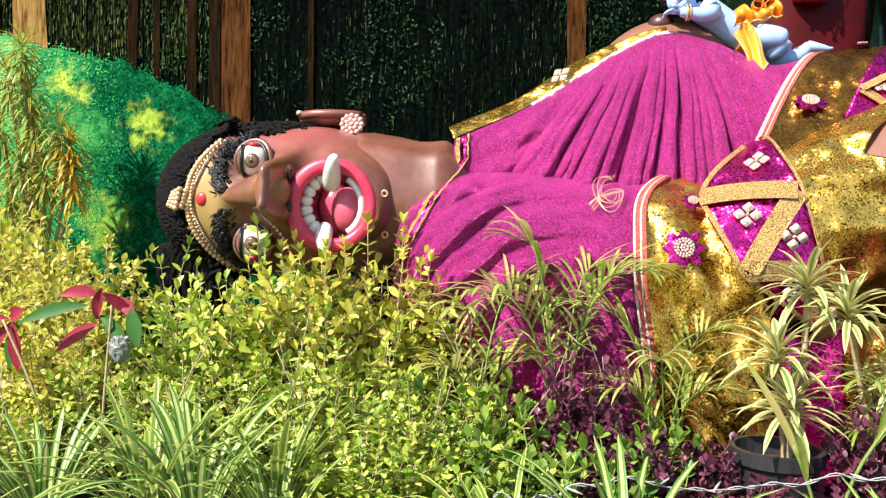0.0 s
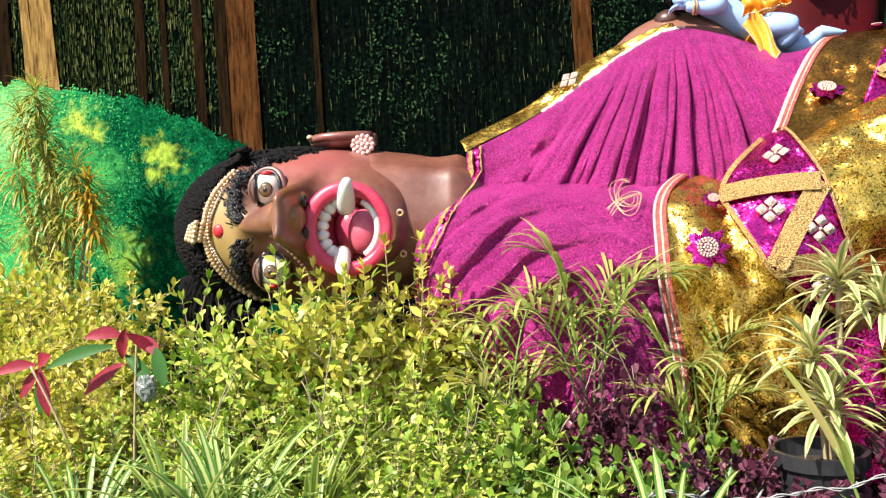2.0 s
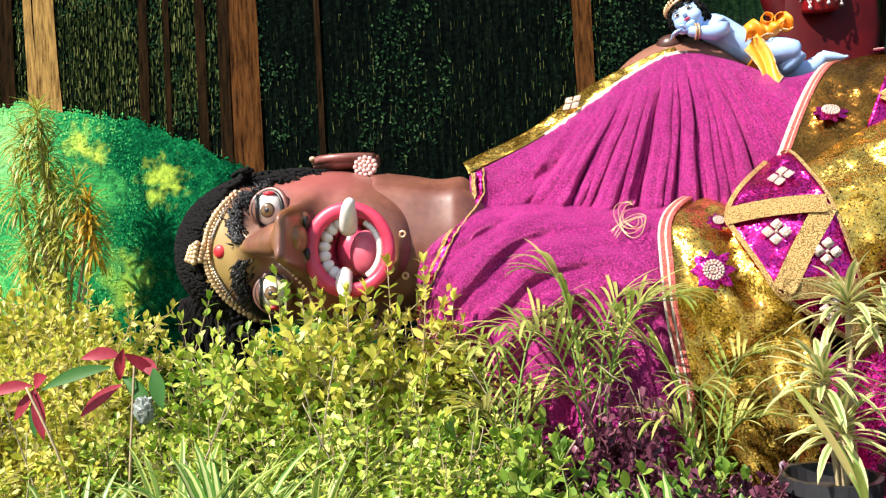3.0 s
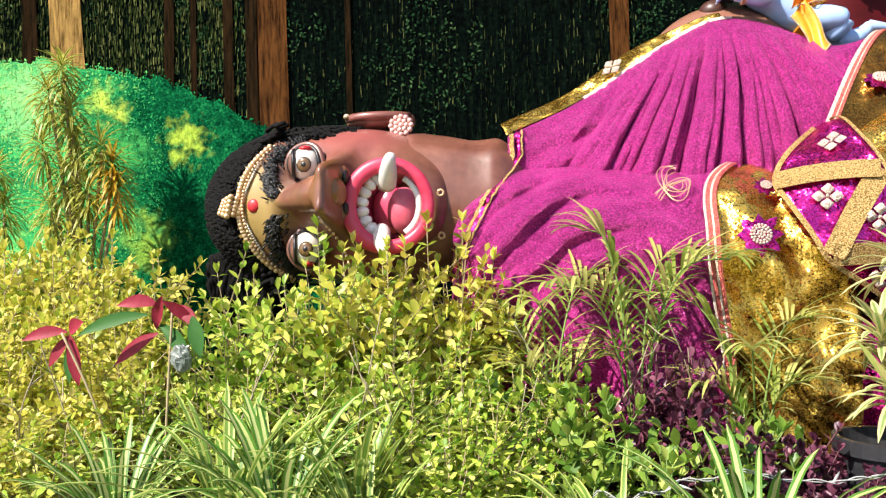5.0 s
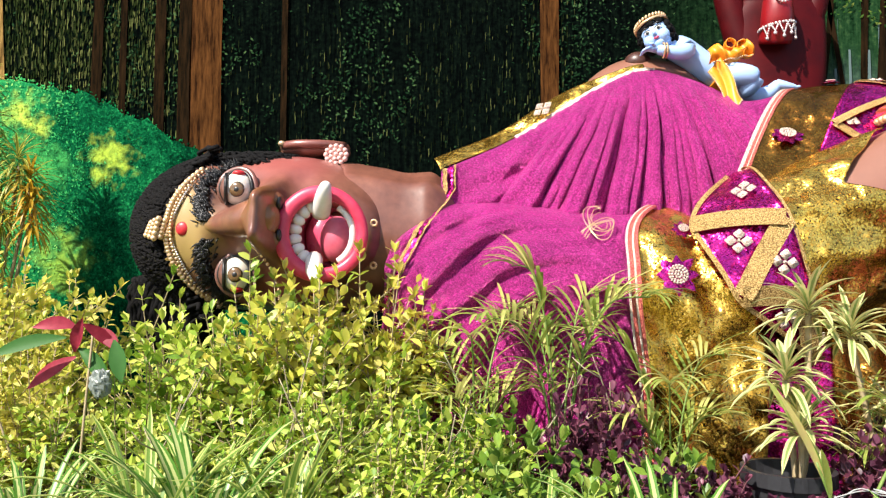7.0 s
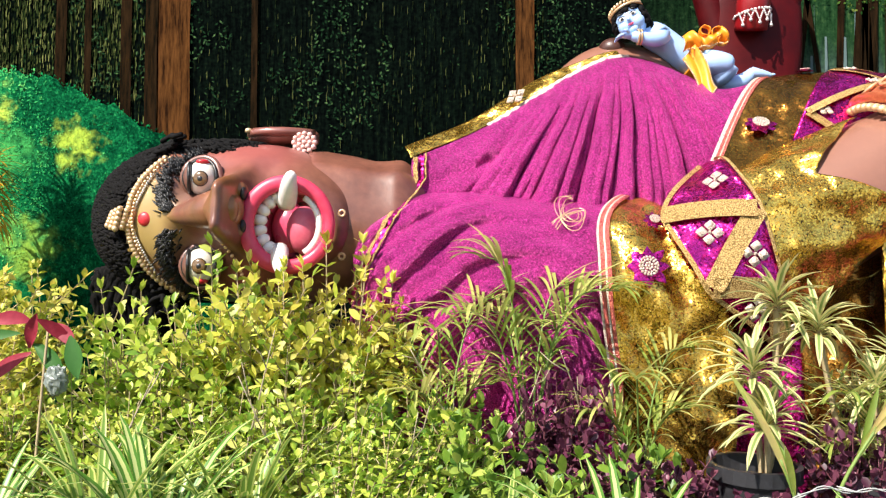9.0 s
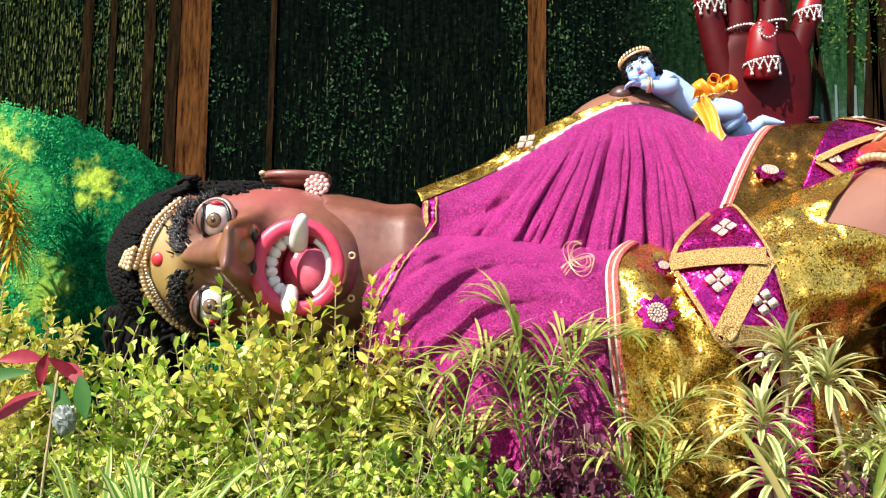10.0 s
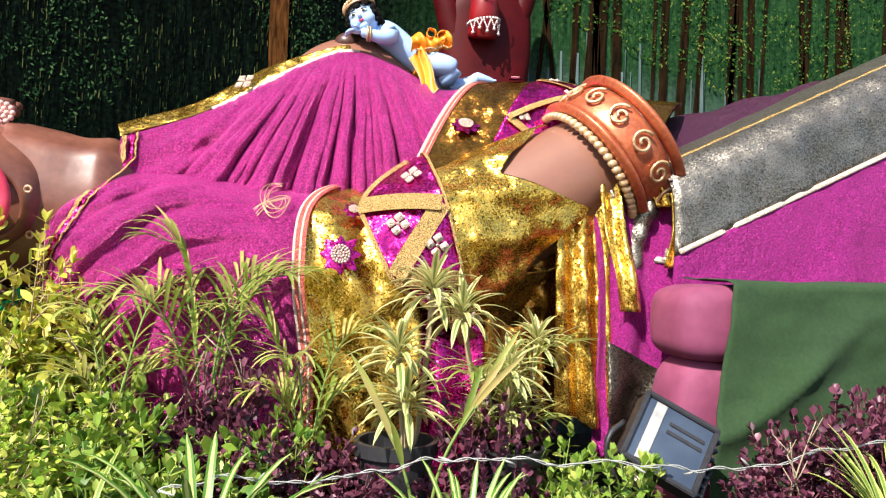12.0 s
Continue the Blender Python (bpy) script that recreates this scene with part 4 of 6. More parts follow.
# shoulder and upper arm under the same cloth
def armcloth(u, v):
    x = -0.395 + 0.965 * u
    e = math.sqrt(max(1 - (max(-0.15 - x, 0) / 0.27) ** 2, 0))
    th = -0.55 + 3.2 * v
    s = math.sin(th)
    y = 2.93 - (0.37 + 0.015 * math.sin(5 * x)) * (0.45 + 0.55 * e) * math.sin(max(min(th, 1.72), -0.6))
    z = 0.86 + 0.365 * (1 - 0.10 * smooth01(-0.05, 0.35, x)) * (0.35 + 0.65 * e) * math.cos(th)
    if th > 1.72:
        z = 0.80 - 0.55 * (th - 1.72) / 0.93 * (0.7 + 0.3 * e)
        y += 0.05 * (th - 1.72)
    y += 0.05 * smooth01(0.37, 0.46, x) * smooth01(0.45, 0.85, th)
    r = math.hypot(x - 0.15, z - 0.62)
    arc = (math.sin(r * 50 + 3.2 * noise.noise((x * 4, z * 4, 2))) * 0.017 + 0.008 * math.sin(r * 117 + 4 * noise.noise((x * 6, z * 6, 5))) + 0.018 * noise.noise((x * 7, z * 11, 8))) * (1 - 0.82 * smooth01(-0.08, 0.38, x)) * smooth01(0.25, 0.8, th)
    hang = 0.03 * math.sin(x * 30 + 2 * math.sin(x * 9)) * smooth01(1.5, 2.3, th)
    return Vector((x, y - arc - hang + 0.007 * noise.noise((x * 9, z * 9, 4)) + 0.003 * noise.noise((x * 22, z * 34, 9)), z))


bm = bmesh.new()
sheet(bm, armcloth, 150, 110)
thick(part("sleeve_drape", bm, "purple", sari), 0.006)
for k, (mat, w, off) in enumerate((("braid", 0.016, 0.0), ("msequin", 0.016, 0.018), ("braid", 0.006, 0.031))):
    line = [chest(0.012 + off * 0.9, q) + Vector((0, -0.014, 0.004)) for q in (0.02, 0.2, 0.4)]
    line += [armcloth(0.19 + off - 0.20 * (q - 0.26) / 0.4, q) + Vector((-0.004, -0.014, 0)) for q in (0.34, 0.40, 0.46, 0.52, 0.58, 0.64, 0.70)]
    thick(part("collar_trim", ribbon(line, w, (-0.25, -0.9, 0.3), 50, 0.003), mat, sari, smooth=False), 0.0025)


# gold upper cuff
def cuff(u, v):
    th = -0.5 + 3.4 * v
    x0 = 0.40 + 0.17 * math.exp(-(th / 0.55) ** 2) + 0.04 * smooth01(1.5, 2.4, th)
    x = x0 + (0.80 - x0) * u
    y = 2.93 - (0.402 + 0.012 * math.sin(9 * x)) * math.sin(max(min(th, 1.8), -0.6))
    z = 0.86 + 0.352 * math.cos(th) * (1 - 0.30 * smooth01(0.55, 0.8, x))
    if th > 1.75:
        z = 0.86 - 0.063 - 0.5 * (th - 1.75) / 1.15
    return Vector((x, y - 0.012 * math.sin(x * 40 + z * 12) - 0.010 * noise.noise((x * 14, z * 14, 2)), z))


bm = bmesh.new()
sheet(bm, cuff, 24, 60)
thick(part("gold_cuff", bm, "gold", sari, "gold sequin cuff"), 0.005)
for mat, w, off in (("redbraid", 0.011, 0.0), ("lace", 0.005, 0.010), ("redbraid", 0.011, 0.020), ("lace", 0.006, -0.010)):
    pts = [cuff(0, v) + Vector((off, -0.015, 0.009)) for v in np.linspace(0.02, 0.95, 26)]
    thick(part("cuff_trim", ribbon(pts, w, (-0.05, -0.85, 0.4), 60), mat, sari, smooth=False), 0.0025)


def flower(c, r, nor, petal="msequin", core="lace"):
    """Round appliqué: ragged sequin petals and a beaded middle."""
    z = Vector(nor).normalized()
    x = z.cross(Vector((0, 0, 1))).normalized()
    y = z.cross(x)
    c = Vector(c)
    bm = bmesh.new()
    rim = []
    for i in range(32):
        t = 6.2832 * i / 32
        q = r * (1 + 0.22 * math.cos(t * 8) + 0.06 * rng.normal())
        rim.append(bm.verts.new(c + x * q * math.cos(t) + y * q * math.sin(t) + z * 0.003))
    m = bm.verts.new(c + z * 0.010)
    for i in range(32):
        bm.faces.new((m, rim[i], rim[(i + 1) % 32]))
    bmesh.ops.recalc_face_normals(bm, faces=bm.faces)
    p = part("flower_applique", bm, petal, sari, "magenta sequin flower")
    bm = bmesh.new()
    for ring, n in ((0.0, 1), (0.18, 7), (0.36, 13), (0.5, 18)):
        for i in range(n):
            t = 6.2832 * i / n
            ball(bm, c + x * r * ring * math.cos(t) + y * r * ring * math.sin(t) + z * 0.012, r * 0.085, 0, 6, 4)
    part("beaded_centre", bm, core, p)


def motif(c, r, nor, up=(0, 0, 1), mat="lace"):
    """Square embroidered patch of four leaves round a bead."""
    z = Vector(nor).normalized()
    x = Vector(up).cross(z).normalized()
    y = z.cross(x)
    bm = bmesh.new()
    turn = Matrix((x, y, z)).transposed()
    for a in (1, -1):
        for b in (1, -1):
            block(bm, Vector(c) + (x * a + y * b) * r * 0.48, (r * 0.78, r * 0.78, 0.006), 0, 0.002, turn)
            ball(bm, Vector(c) + (x * a + y * b) * r * 0.48, (r * 0.22, r * 0.22, 0.008), 0, 8, 6, turn)
    ball(bm, c, (r * 0.16, r * 0.16, 0.008), 0, 8, 6, turn)
    part("embroidered_motif", bm, mat, sari)


flower((0.535, 2.515, 0.955), 0.055, (0.05, -1, 0.2))
flower((0.575, 2.60, 1.10), 0.030, (0.05, -0.75, 0.6))
motif((0.165, 3.055, 1.615), 0.036, (-0.40, -0.75, 0.55))


# bands round the waist
def waist(u, v, x0, x1, slope=0.0, grow=0.0):
    th = -0.35 + 2.75 * v
    x = x0 + (x1 - x0) * u - slope * max(min(th / 1.6, 1.2), 0)
    y = 3.0 - (0.30 + grow) * math.copysign(abs(math.sin(min(th, 1.75))) ** 0.85, math.sin(th))
    z = 0.93 + (0.715 + grow) * math.cos(th) + 0.02 * math.sin(x * 6)
    y -= 0.010 * math.sin(x * 34 + z * 3) * smooth01(0.6, 1.6, th)
    return Vector((x, y, z))


for name, mat, x0, x1, g, lab in (("waist_band", "bronze", 1.08, 1.33, 0.0, "dark gold sequin band"), ("zigzag_band", "msequin", 1.32, 1.59, 0.004, "magenta sequin band"),
                                  ("waist_band", "bronze", 1.58, 1.93, 0.0, "dark gold sequin band")):
    bm = bmesh.new()
    sheet(bm, lambda u, v: waist(u, v, x0, x1, 0.44, g), 26, 70)
    thick(part(name, bm, mat, sari, lab), 0.005)
for mat, w, off in (("lace", 0.011, -0.008), ("redbraid", 0.009, 0.004), ("lace", 0.004, 0.011), ("redbraid", 0.009, 0.018)):
    pts = [waist(0, v, 1.08 + off, 1.18, 0.44) + Vector((0, -0.008, 0.006)) for v in np.linspace(0.1, 0.9, 24)]
    thick(part("waist_trim", ribbon(pts, w, (0, -0.8, 0.6), 60), mat, sari, smooth=False), 0.0025)
for thv, xx, r in ((0.18, 1.07, 0.028), (0.41, 1.0, 0.048), (0.62, 0.96, 0.05)):
    p = waist(0, thv, xx + 0.15 + 0.09 * thv, xx + 0.3, 0.44)
    th = -0.35 + 2.75 * thv
    flower(p + Vector((0, -0.010, 0.008)), r, (0, -math.sin(th), math.cos(th)))


def zig(place, n, w):
    """Two braids folded to and fro; place(u, v) gives the cloth."""
    vs = np.linspace(0.08, 0.92, n)
    for i in range(n - 1):
        a, b = (0.06, 0.94) if i % 2 else (0.94, 0.06)
        pts = [place(a + (b - a) * k / 6, vs[i] + (vs[i + 1] - vs[i]) * k / 6) for k in range(7)]
        yield i, pts, place(0.82 if i % 2 == 0 else 0.18, vs[i] + 0.5 * (vs[i + 1] - vs[i]) * (0.2 if i % 2 else 0.2))


for i, pts, m in zig(lambda u, v: waist(u, v, 1.32, 1.59, 0.44, 0.012), 9, 0.03):
    th = -0.35 + 2.75 * (0.08 + 0.84 * (i + 0.5) / 8)
    nor = (0, -math.sin(th), math.cos(th))
    thick(part("zigzag_braid", ribbon(pts, 0.034, nor, 12, 0, 0.004), "braid", sari, smooth=False), 0.0025)
for i in range(9):
    v = 0.08 + 0.105 * i
    th = -0.35 + 2.75 * v
    nor = Vector((0, -math.sin(th), math.cos(th)))
    motif(waist(0.28 if i % 2 else 0.72, v, 1.32, 1.59, 0.44, 0.012) + nor * 0.004, 0.024, nor)


# forearm sleeve: magenta turn-back with braids, then gold cut into points
def through_knots(xs, ys):
    return lambda x: float(np.interp(x, xs, ys))


BACK_EDGE = through_knots([-0.5, -0.25, -0.12, 0.0, 0.157, 0.20, 0.25, 0.5], [0.10, 0.04, -0.03, -0.105, -0.045, 0.06, 0.20, 0.10])


def turnback(u, v, grow=0.0):
    """Magenta cuff round the elbow; v is -0.5 to 0.5 round it, 0 in front, 0.25 on top."""
    th = 2 * math.pi * v
    r = 0.270 + 0.016 * (1 - u) + grow + 0.006 * math.sin(7 * th + 5 * u)
    q = r * 1.02 * math.sin(th)
    s0, s1 = BACK_EDGE(v), 0.14 + 0.4 * max(q, -0.22)
    sag = 0.10 * smooth01(-0.06, -0.25, v) * (1 - smooth01(-0.25, -0.45, v))
    return ARM @ Vector((s0 + (max(s1, s0 + 0.03) - s0) * u, -r * math.cos(th), q - sag))


def around(fn):
    return lambda u, v: fn(u, v - 0.5)


bm = bmesh.new()
sheet(bm, around(turnback), 18, 90)
thick(part("forearm_cuff", bm, "msequin", sari, "magenta sequin cuff"), 0.005)
KNOTS = [(0.02, 0.150), (0.94, 0.060), (0.06, 0.002), (0.92, -0.075), (0.06, -0.16), (0.92, -0.22)]
for (u0, v0), (u1, v1) in zip(KNOTS, KNOTS[1:]):
    pts = [turnback(u0 + (u1 - u0) * k / 8, v0 + (v1 - v0) * k / 8, 0.010) for k in range(9)]
    vm = math.pi * (v0 + v1)
    nor = ARM.to_3x3() @ Vector((0, -math.cos(vm), math.sin(vm)))
    thick(part("zigzag_braid", ribbon(pts, 0.060, nor, 16, 0, 0.004), "braid", sari, smooth=False), 0.003)
for u, v in ((0.72, 0.155), (0.34, 0.075), (0.72, 0.005), (0.30, -0.07), (0.75, -0.14)):
    nor = ARM.to_3x3() @ Vector((0, -math.cos(6.2832 * v), math.sin(6.2832 * v)))
    motif(turnback(u, v, 0.016), 0.034, nor, ARM.to_3x3() @ Vector((0, 0, 1)))
rim = [turnback(0, v, 0.006) for v in np.linspace(-0.25, 0.25, 26)]
thick(part("cuff_trim", ribbon(rim, 0.014, ARM.to_3x3() @ Vector((-0.3, -1, 0.2)), 50), "braid", sari, smooth=False), 0.0025)
rim = [turnback(1, v, 0.008) for v in np.linspace(-0.25, 0.25, 26)]
thick(part("cuff_trim", ribbon(rim, 0.010, ARM.to_3x3() @ Vector((0.2, -1, 0.2)), 50), "braid", sari, smooth=False), 0.0025)
POINTS = through_knots([-0.5, -0.42, -0.33, -0.24, -0.14, -0.09, 0.097, 0.22, 0.32, 0.40, 0.5], [0.35, 0.55, 0.30, 0.50, 0.28, 0.595, 0.40, 0.69, 0.40, 0.60, 0.35])


def goldsleeve(u, v):
    th = 2 * math.pi * v
    end = POINTS(v)
    start = 0.13 + 0.4 * max(0.27 * math.sin(th), -0.22)
    s = start + (end - start) * u
    r = 0.268 - 0.085 * max(s - 0.10, 0) + 0.007 * math.sin(th * 9 + s * 14) + 0.005 * noise.noise((s * 9, v * 14, 3))
    sag = 0.13 * smooth01(-0.08, -0.25, v) * (1 - smooth01(-0.25, -0.45, v)) * (1 - 0.8 * u)
    return ARM @ Vector((s, -r * math.cos(th), r * math.sin(th) - 0.137 * s - sag))


bm = bmesh.new()
sheet(bm, around(goldsleeve), 34, 160)
thick(part("gold_sleeve", bm, "gold", sari, "gold sequin sleeve cut into points"), 0.004)


# gold lengths hanging beside the hip
def hanging(x0, x1, z0, z1, y0, amp, k):
    def f(u, v):
        x = x0 + (x1 - x0) * u
        z = z0 + (z1 - z0) * v
        return Vector((x + 0.03 * v * math.sin(u * 3), y0 - 0.05 * v - amp * math.sin(u * k + 0.6 * math.sin(v * 4)) * (0.4 + 0.6 * v), z + 0.02 * math.sin(u * 9)))
    return f


for x0, x1, z0, z1, y0, amp, k, mat in ((1.26, 1.46, 1.25, 0.42, 2.60, 0.020, 16, "gold"), (1.02, 1.22, 0.75, 0.25, 2.60, 0.02, 13, "bronze"), (0.72, 1.02, 0.72, 0.22, 2.60, 0.018, 15, "msequin")):
    bm = bmesh.new()
    sheet(bm, hanging(x0, x1, z0, z1, y0, amp, k), 40, 24)
    thick(part("hanging_fold", bm, mat, sari), 0.004)
# embroidered curl on the sleeve
bm = bmesh.new()
for k in range(4):
    pts = []
    for j in range(36):
        q = j / 35
        a = 6.2832 * (0.2 + 1.15 * q)
        r = (0.056 - 0.016 * q) * (1 - 0.17 * k) * (1 + 0.10 * math.sin(3 * a + 1.7 * k))
        x = 0.325 + r * math.cos(a) * 1.0 - 0.05 * max(q - 0.7, 0) * 3
        z = 1.135 + r * math.sin(a) * 1.25 - 0.09 * max(q - 0.7, 0) * 3
        th = math.acos(max(min((z - 0.86) / 0.365, 1), -1))
        pts.append((x, 2.93 - 0.372 * math.sin(th) - 0.030, z))
    tube(bm, pts, 0.0016, 5)
part("embroidered_curl", bm, "goldbead", sari)

# ---- skirt over the raised leg ----
skirt = thing("skirt", (2.3, 2.9, 0.1), "magenta skirt with a broad silver band over the raised leg", "clothing")
TOPZ = lambda x: 1.30 + 0.475 * (x - 1.65)


def leg(x, d):
    """Point at arc length d down from the top edge of the front."""
    r = 0.16
    zt = TOPZ(x)
    if d < 0:
        return Vector((x, 2.62 - 0.9 * d, zt + 0.25 * -d * 0.2))
    a = min(d / r, 1.35)
    y, z = 2.62 - r * math.sin(a) * 0.75, zt - r * (1 - math.cos(a))
    extra = max(d - 1.35 * r, 0)
    return Vector((x, y - 0.02 * extra, z - extra))


def legsheet(d0, d1, x0=1.63, x1=3.6, fold=0.0):
    def f(u, v):
        x = x0 + (x1 - x0) * u
        d = d0 + ((d1 if d1 > 0 else TOPZ(x) - 0.1) - d0) * v
        p = leg(x, d)
        p.y -= fold * math.sin(x * 13 + d * 5) * smooth01(0.3, 0.8, d) + 0.006 * noise.noise((x * 6, d * 6, 0))
        p.x += 0.02 * math.sin(d * 5) * (1 - u)
        return p
    return f


bm = bmesh.new()
sheet(bm, legsheet(-0.45, 0.40), 60, 24)
thick(part("silver_band", bm, "silver", skirt, "silver lame band"), 0.005)
bm = bmesh.new()
sheet(bm, legsheet(0.395, -1, fold=0.010), 80, 40)
thick(part("skirt_cloth", bm, "magenta", skirt), 0.005)
line = [leg(x, 0.40) + Vector((0, -0.005, 0)) for x in np.linspace(1.665, 3.6, 16)]
thick(part("band_trim", ribbon(line, 0.017, (0, -1, 0.2), 70, 0.002), "lace", skirt, "white braid"), 0.004)
line = [leg(x, 0.0) + Vector((0, -0.004, 0.004)) for x in np.linspace(1.63, 3.6, 16)]
thick(part("band_trim", ribbon(line, 0.012, (0, -0.5, 0.9), 70, 0.002), "braid", skirt), 0.004)


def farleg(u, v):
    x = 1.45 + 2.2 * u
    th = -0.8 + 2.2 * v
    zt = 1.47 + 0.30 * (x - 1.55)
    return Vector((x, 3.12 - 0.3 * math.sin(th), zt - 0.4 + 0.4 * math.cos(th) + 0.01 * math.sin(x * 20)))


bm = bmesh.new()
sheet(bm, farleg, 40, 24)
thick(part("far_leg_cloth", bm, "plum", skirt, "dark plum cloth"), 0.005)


def lap(u, v):
    x = 1.40 + 0.30 * u
    z = 1.30 - 1.0 * v
    return Vector((x, 2.66 - 0.10 * v - 0.06 * math.sin(math.pi * v) - 0.022 * math.sin(u * 14 + v * 5) * (0.3 + 0.7 * v), z))


bm = bmesh.new()
sheet(bm, lap, 40, 40)
thick(part("lap_fold", bm, "magenta", skirt), 0.005)
bm = bmesh.new()
sheet(bm, lambda u, v: Vector((1.44 + (0.20 - 0.02 * v) * u + 0.05 * v, 2.60 - 0.030 * math.sin(u * 9 + v * 6) - 0.02 * v + 0.02 * noise.noise((u * 5, v * 5, 2)), 1.23 - 0.29 * v - 0.05 * u * (1 - v) - 0.02 * math.sin(u * 6))), 30, 30)
thick(part("silver_fold", bm, "silver", skirt, "crumpled silver cloth"), 0.004)
bm = bmesh.new()
sheet(bm, lambda u, v: Vector((1.48 + 0.185 * u + 0.15 * v * (1 - u), 2.625 - 0.03 * math.sin(u * 5 + v * 4), 1.455 - 0.09 * u - 0.24 * v * (1 - 0.35 * u))), 20, 20)
thick(part("gathered_corner", bm, "magenta", skirt), 0.004)
for line, w in (([(1.475, 2.61, 1.45), (1.53, 2.58, 1.36), (1.585, 2.56, 1.27), (1.645, 2.55, 1.15)], 0.060), ([(1.435, 2.57, 1.24), (1.445, 2.53, 1.08), (1.475, 2.49, 0.93), (1.50, 2.49, 0.79)], 0.075),
                ([(1.655, 2.53, 1.20), (1.665, 2.52, 1.08), (1.645, 2.515, 0.94)], 0.030)):
    bm = bmesh.new()
    way = spline(line, 24)
    sheet(bm, lambda u, v: way[round(u * 24)] + Vector(((v - 0.5) * w, -0.014 * math.sin(v * 7 + u * 4), 0.01 * math.sin(u * 9))), 24, 8)
    thick(part("gold_edge", bm, "gold", skirt, "gold sequin edging"), 0.004)
bm = bmesh.new()
sheet(bm, lambda u, v: Vector((1.40 + 0.24 * u, 2.46 - 0.03 * math.sin(u * 8 + v * 3) * (0.3 + v), 0.70 - 0.12 * u - 0.42 * v)), 24, 20)
thick(part("silver_hem", bm, "darksilver", skirt, "dull silver hem"), 0.004)

# ---- ornaments on the statue ----
def face_y(x, z):
    r = max(1 - abs((x - HC.x) / 0.47) ** 2.7, 0) ** (1 / 2.2)
    q = max(1 - ((z - HC.z) / (0.285 * max(r, 0.05))) ** 2, 0.0)
    return HC.y - 0.31 * r * math.sqrt(q) - relief(x, z)


def beads(bm, pts, r, gap=1.7):
    pts = [Vector(p) for p in pts]
    for a, b in zip(pts, pts[1:]):
        n = max(1, int((b - a).length / (r * gap)))
        for k in range(n):
            ball(bm, a.lerp(b, k / n), r, 0, 6, 4)


band = thing("forehead_ornament", (-1.1, 2.6, 1.1), "gold beaded headband with a square pendant across the forehead", "jewellery")
for off, r in ((0.0, 0.0115), (0.021, 0.0065)):
    bm = bmesh.new()
    line = []
    for z in np.linspace(0.85, 1.33, 40):
        x = hairline(z) + 0.012 + off
        line.append((x, face_y(x, z) - 0.012, z))
    beads(bm, line, r)
    part("bead_string", bm, "goldbead", band, kind="stuff")
bm = bmesh.new()
for s in (1, -1):
    line = [(x, face_y(x, 1.10 + s * (0.03 + 0.15 * q)) - 0.008, 1.10 + s * (0.03 + 0.15 * q)) for q, x in ((q, -1.10 + 0.06 * q) for q in np.linspace(0, 1, 20))]
    beads(bm, line, 0.0045)
part("bead_string", bm, "silverbead", band, kind="stuff")
bm = bmesh.new()
for i in range(5):
    for j in range(5):
        ball(bm, (-1.145 + (i - 2) * 0.017 + (j - 2) * 0.004, 2.600 - 0.01 * (2 - abs(i - 2)), 1.108 + (j - 2) * 0.016 * (1 - 0.18 * abs(i - 2))), 0.011, 0, 8, 6)
part("pendant", bm, "goldbead", band, "square pearl pendant", kind="stuff")
nose = thing("nose_chain", (-0.76, 2.5, 1.03), "gold nose stud with a pearl chain to the ear", "jewellery")
bm = bmesh.new()
ball(bm, (-0.765, 2.455, 1.045), (0.016, 0.012, 0.016), 0, 12, 8)
part("stud", bm, "goldbead", nose)
bm = bmesh.new()
beads(bm, spline([(-0.765, 2.465, 1.03), (-0.735, 2.52, 0.97), (-0.725, 2.57, 0.91), (-0.745, 2.66, 0.85)], 16), 0.0062)
part("chain", bm, "goldbead", nose, kind="stuff")
for z, nm in ((1.405, "upper"), (0.80, "lower")):
    bm = bmesh.new()
    c = Vector((-0.605, 2.875, z))
    for ring, n in ((0, 1), (0.020, 7), (0.038, 12)):
        for i in range(n):
            ball(bm, c + Vector((ring * math.cos(6.2832 * i / n), -0.01 - 0.1 * (0.04 - ring), ring * 0.85 * math.sin(6.2832 * i / n))), 0.0105, 0, 8, 6)
    solo("ear_stud", bm, "pinkbead", c, "round pink-gold beaded ear stud", "jewellery", "ear studs")
bm = bmesh.new()
ball(bm, (-0.815, 2.88, 1.452), (0.014, 0.012, 0.011), 0, 10, 6)
solo("ear_ring", bm, "goldbead", (-0.815, 2.88, 1.452), "small gold bead on the ear rim", "jewellery")
for x, z in ((-0.425, 1.13), (-0.435, 0.99)):
    bm = bmesh.new()
    y = face_y(x, z) - 0.004
    tube(bm, [(x + 0.010 * math.cos(t), y, z + 0.010 * math.sin(t)) for t in np.linspace(0, 6.2832, 13)], 0.004, 6, caps=False)
    solo("chin_mark", bm, "goldbead", (x, y, z), "small gold ring on the chin", "jewellery", "chin rings")


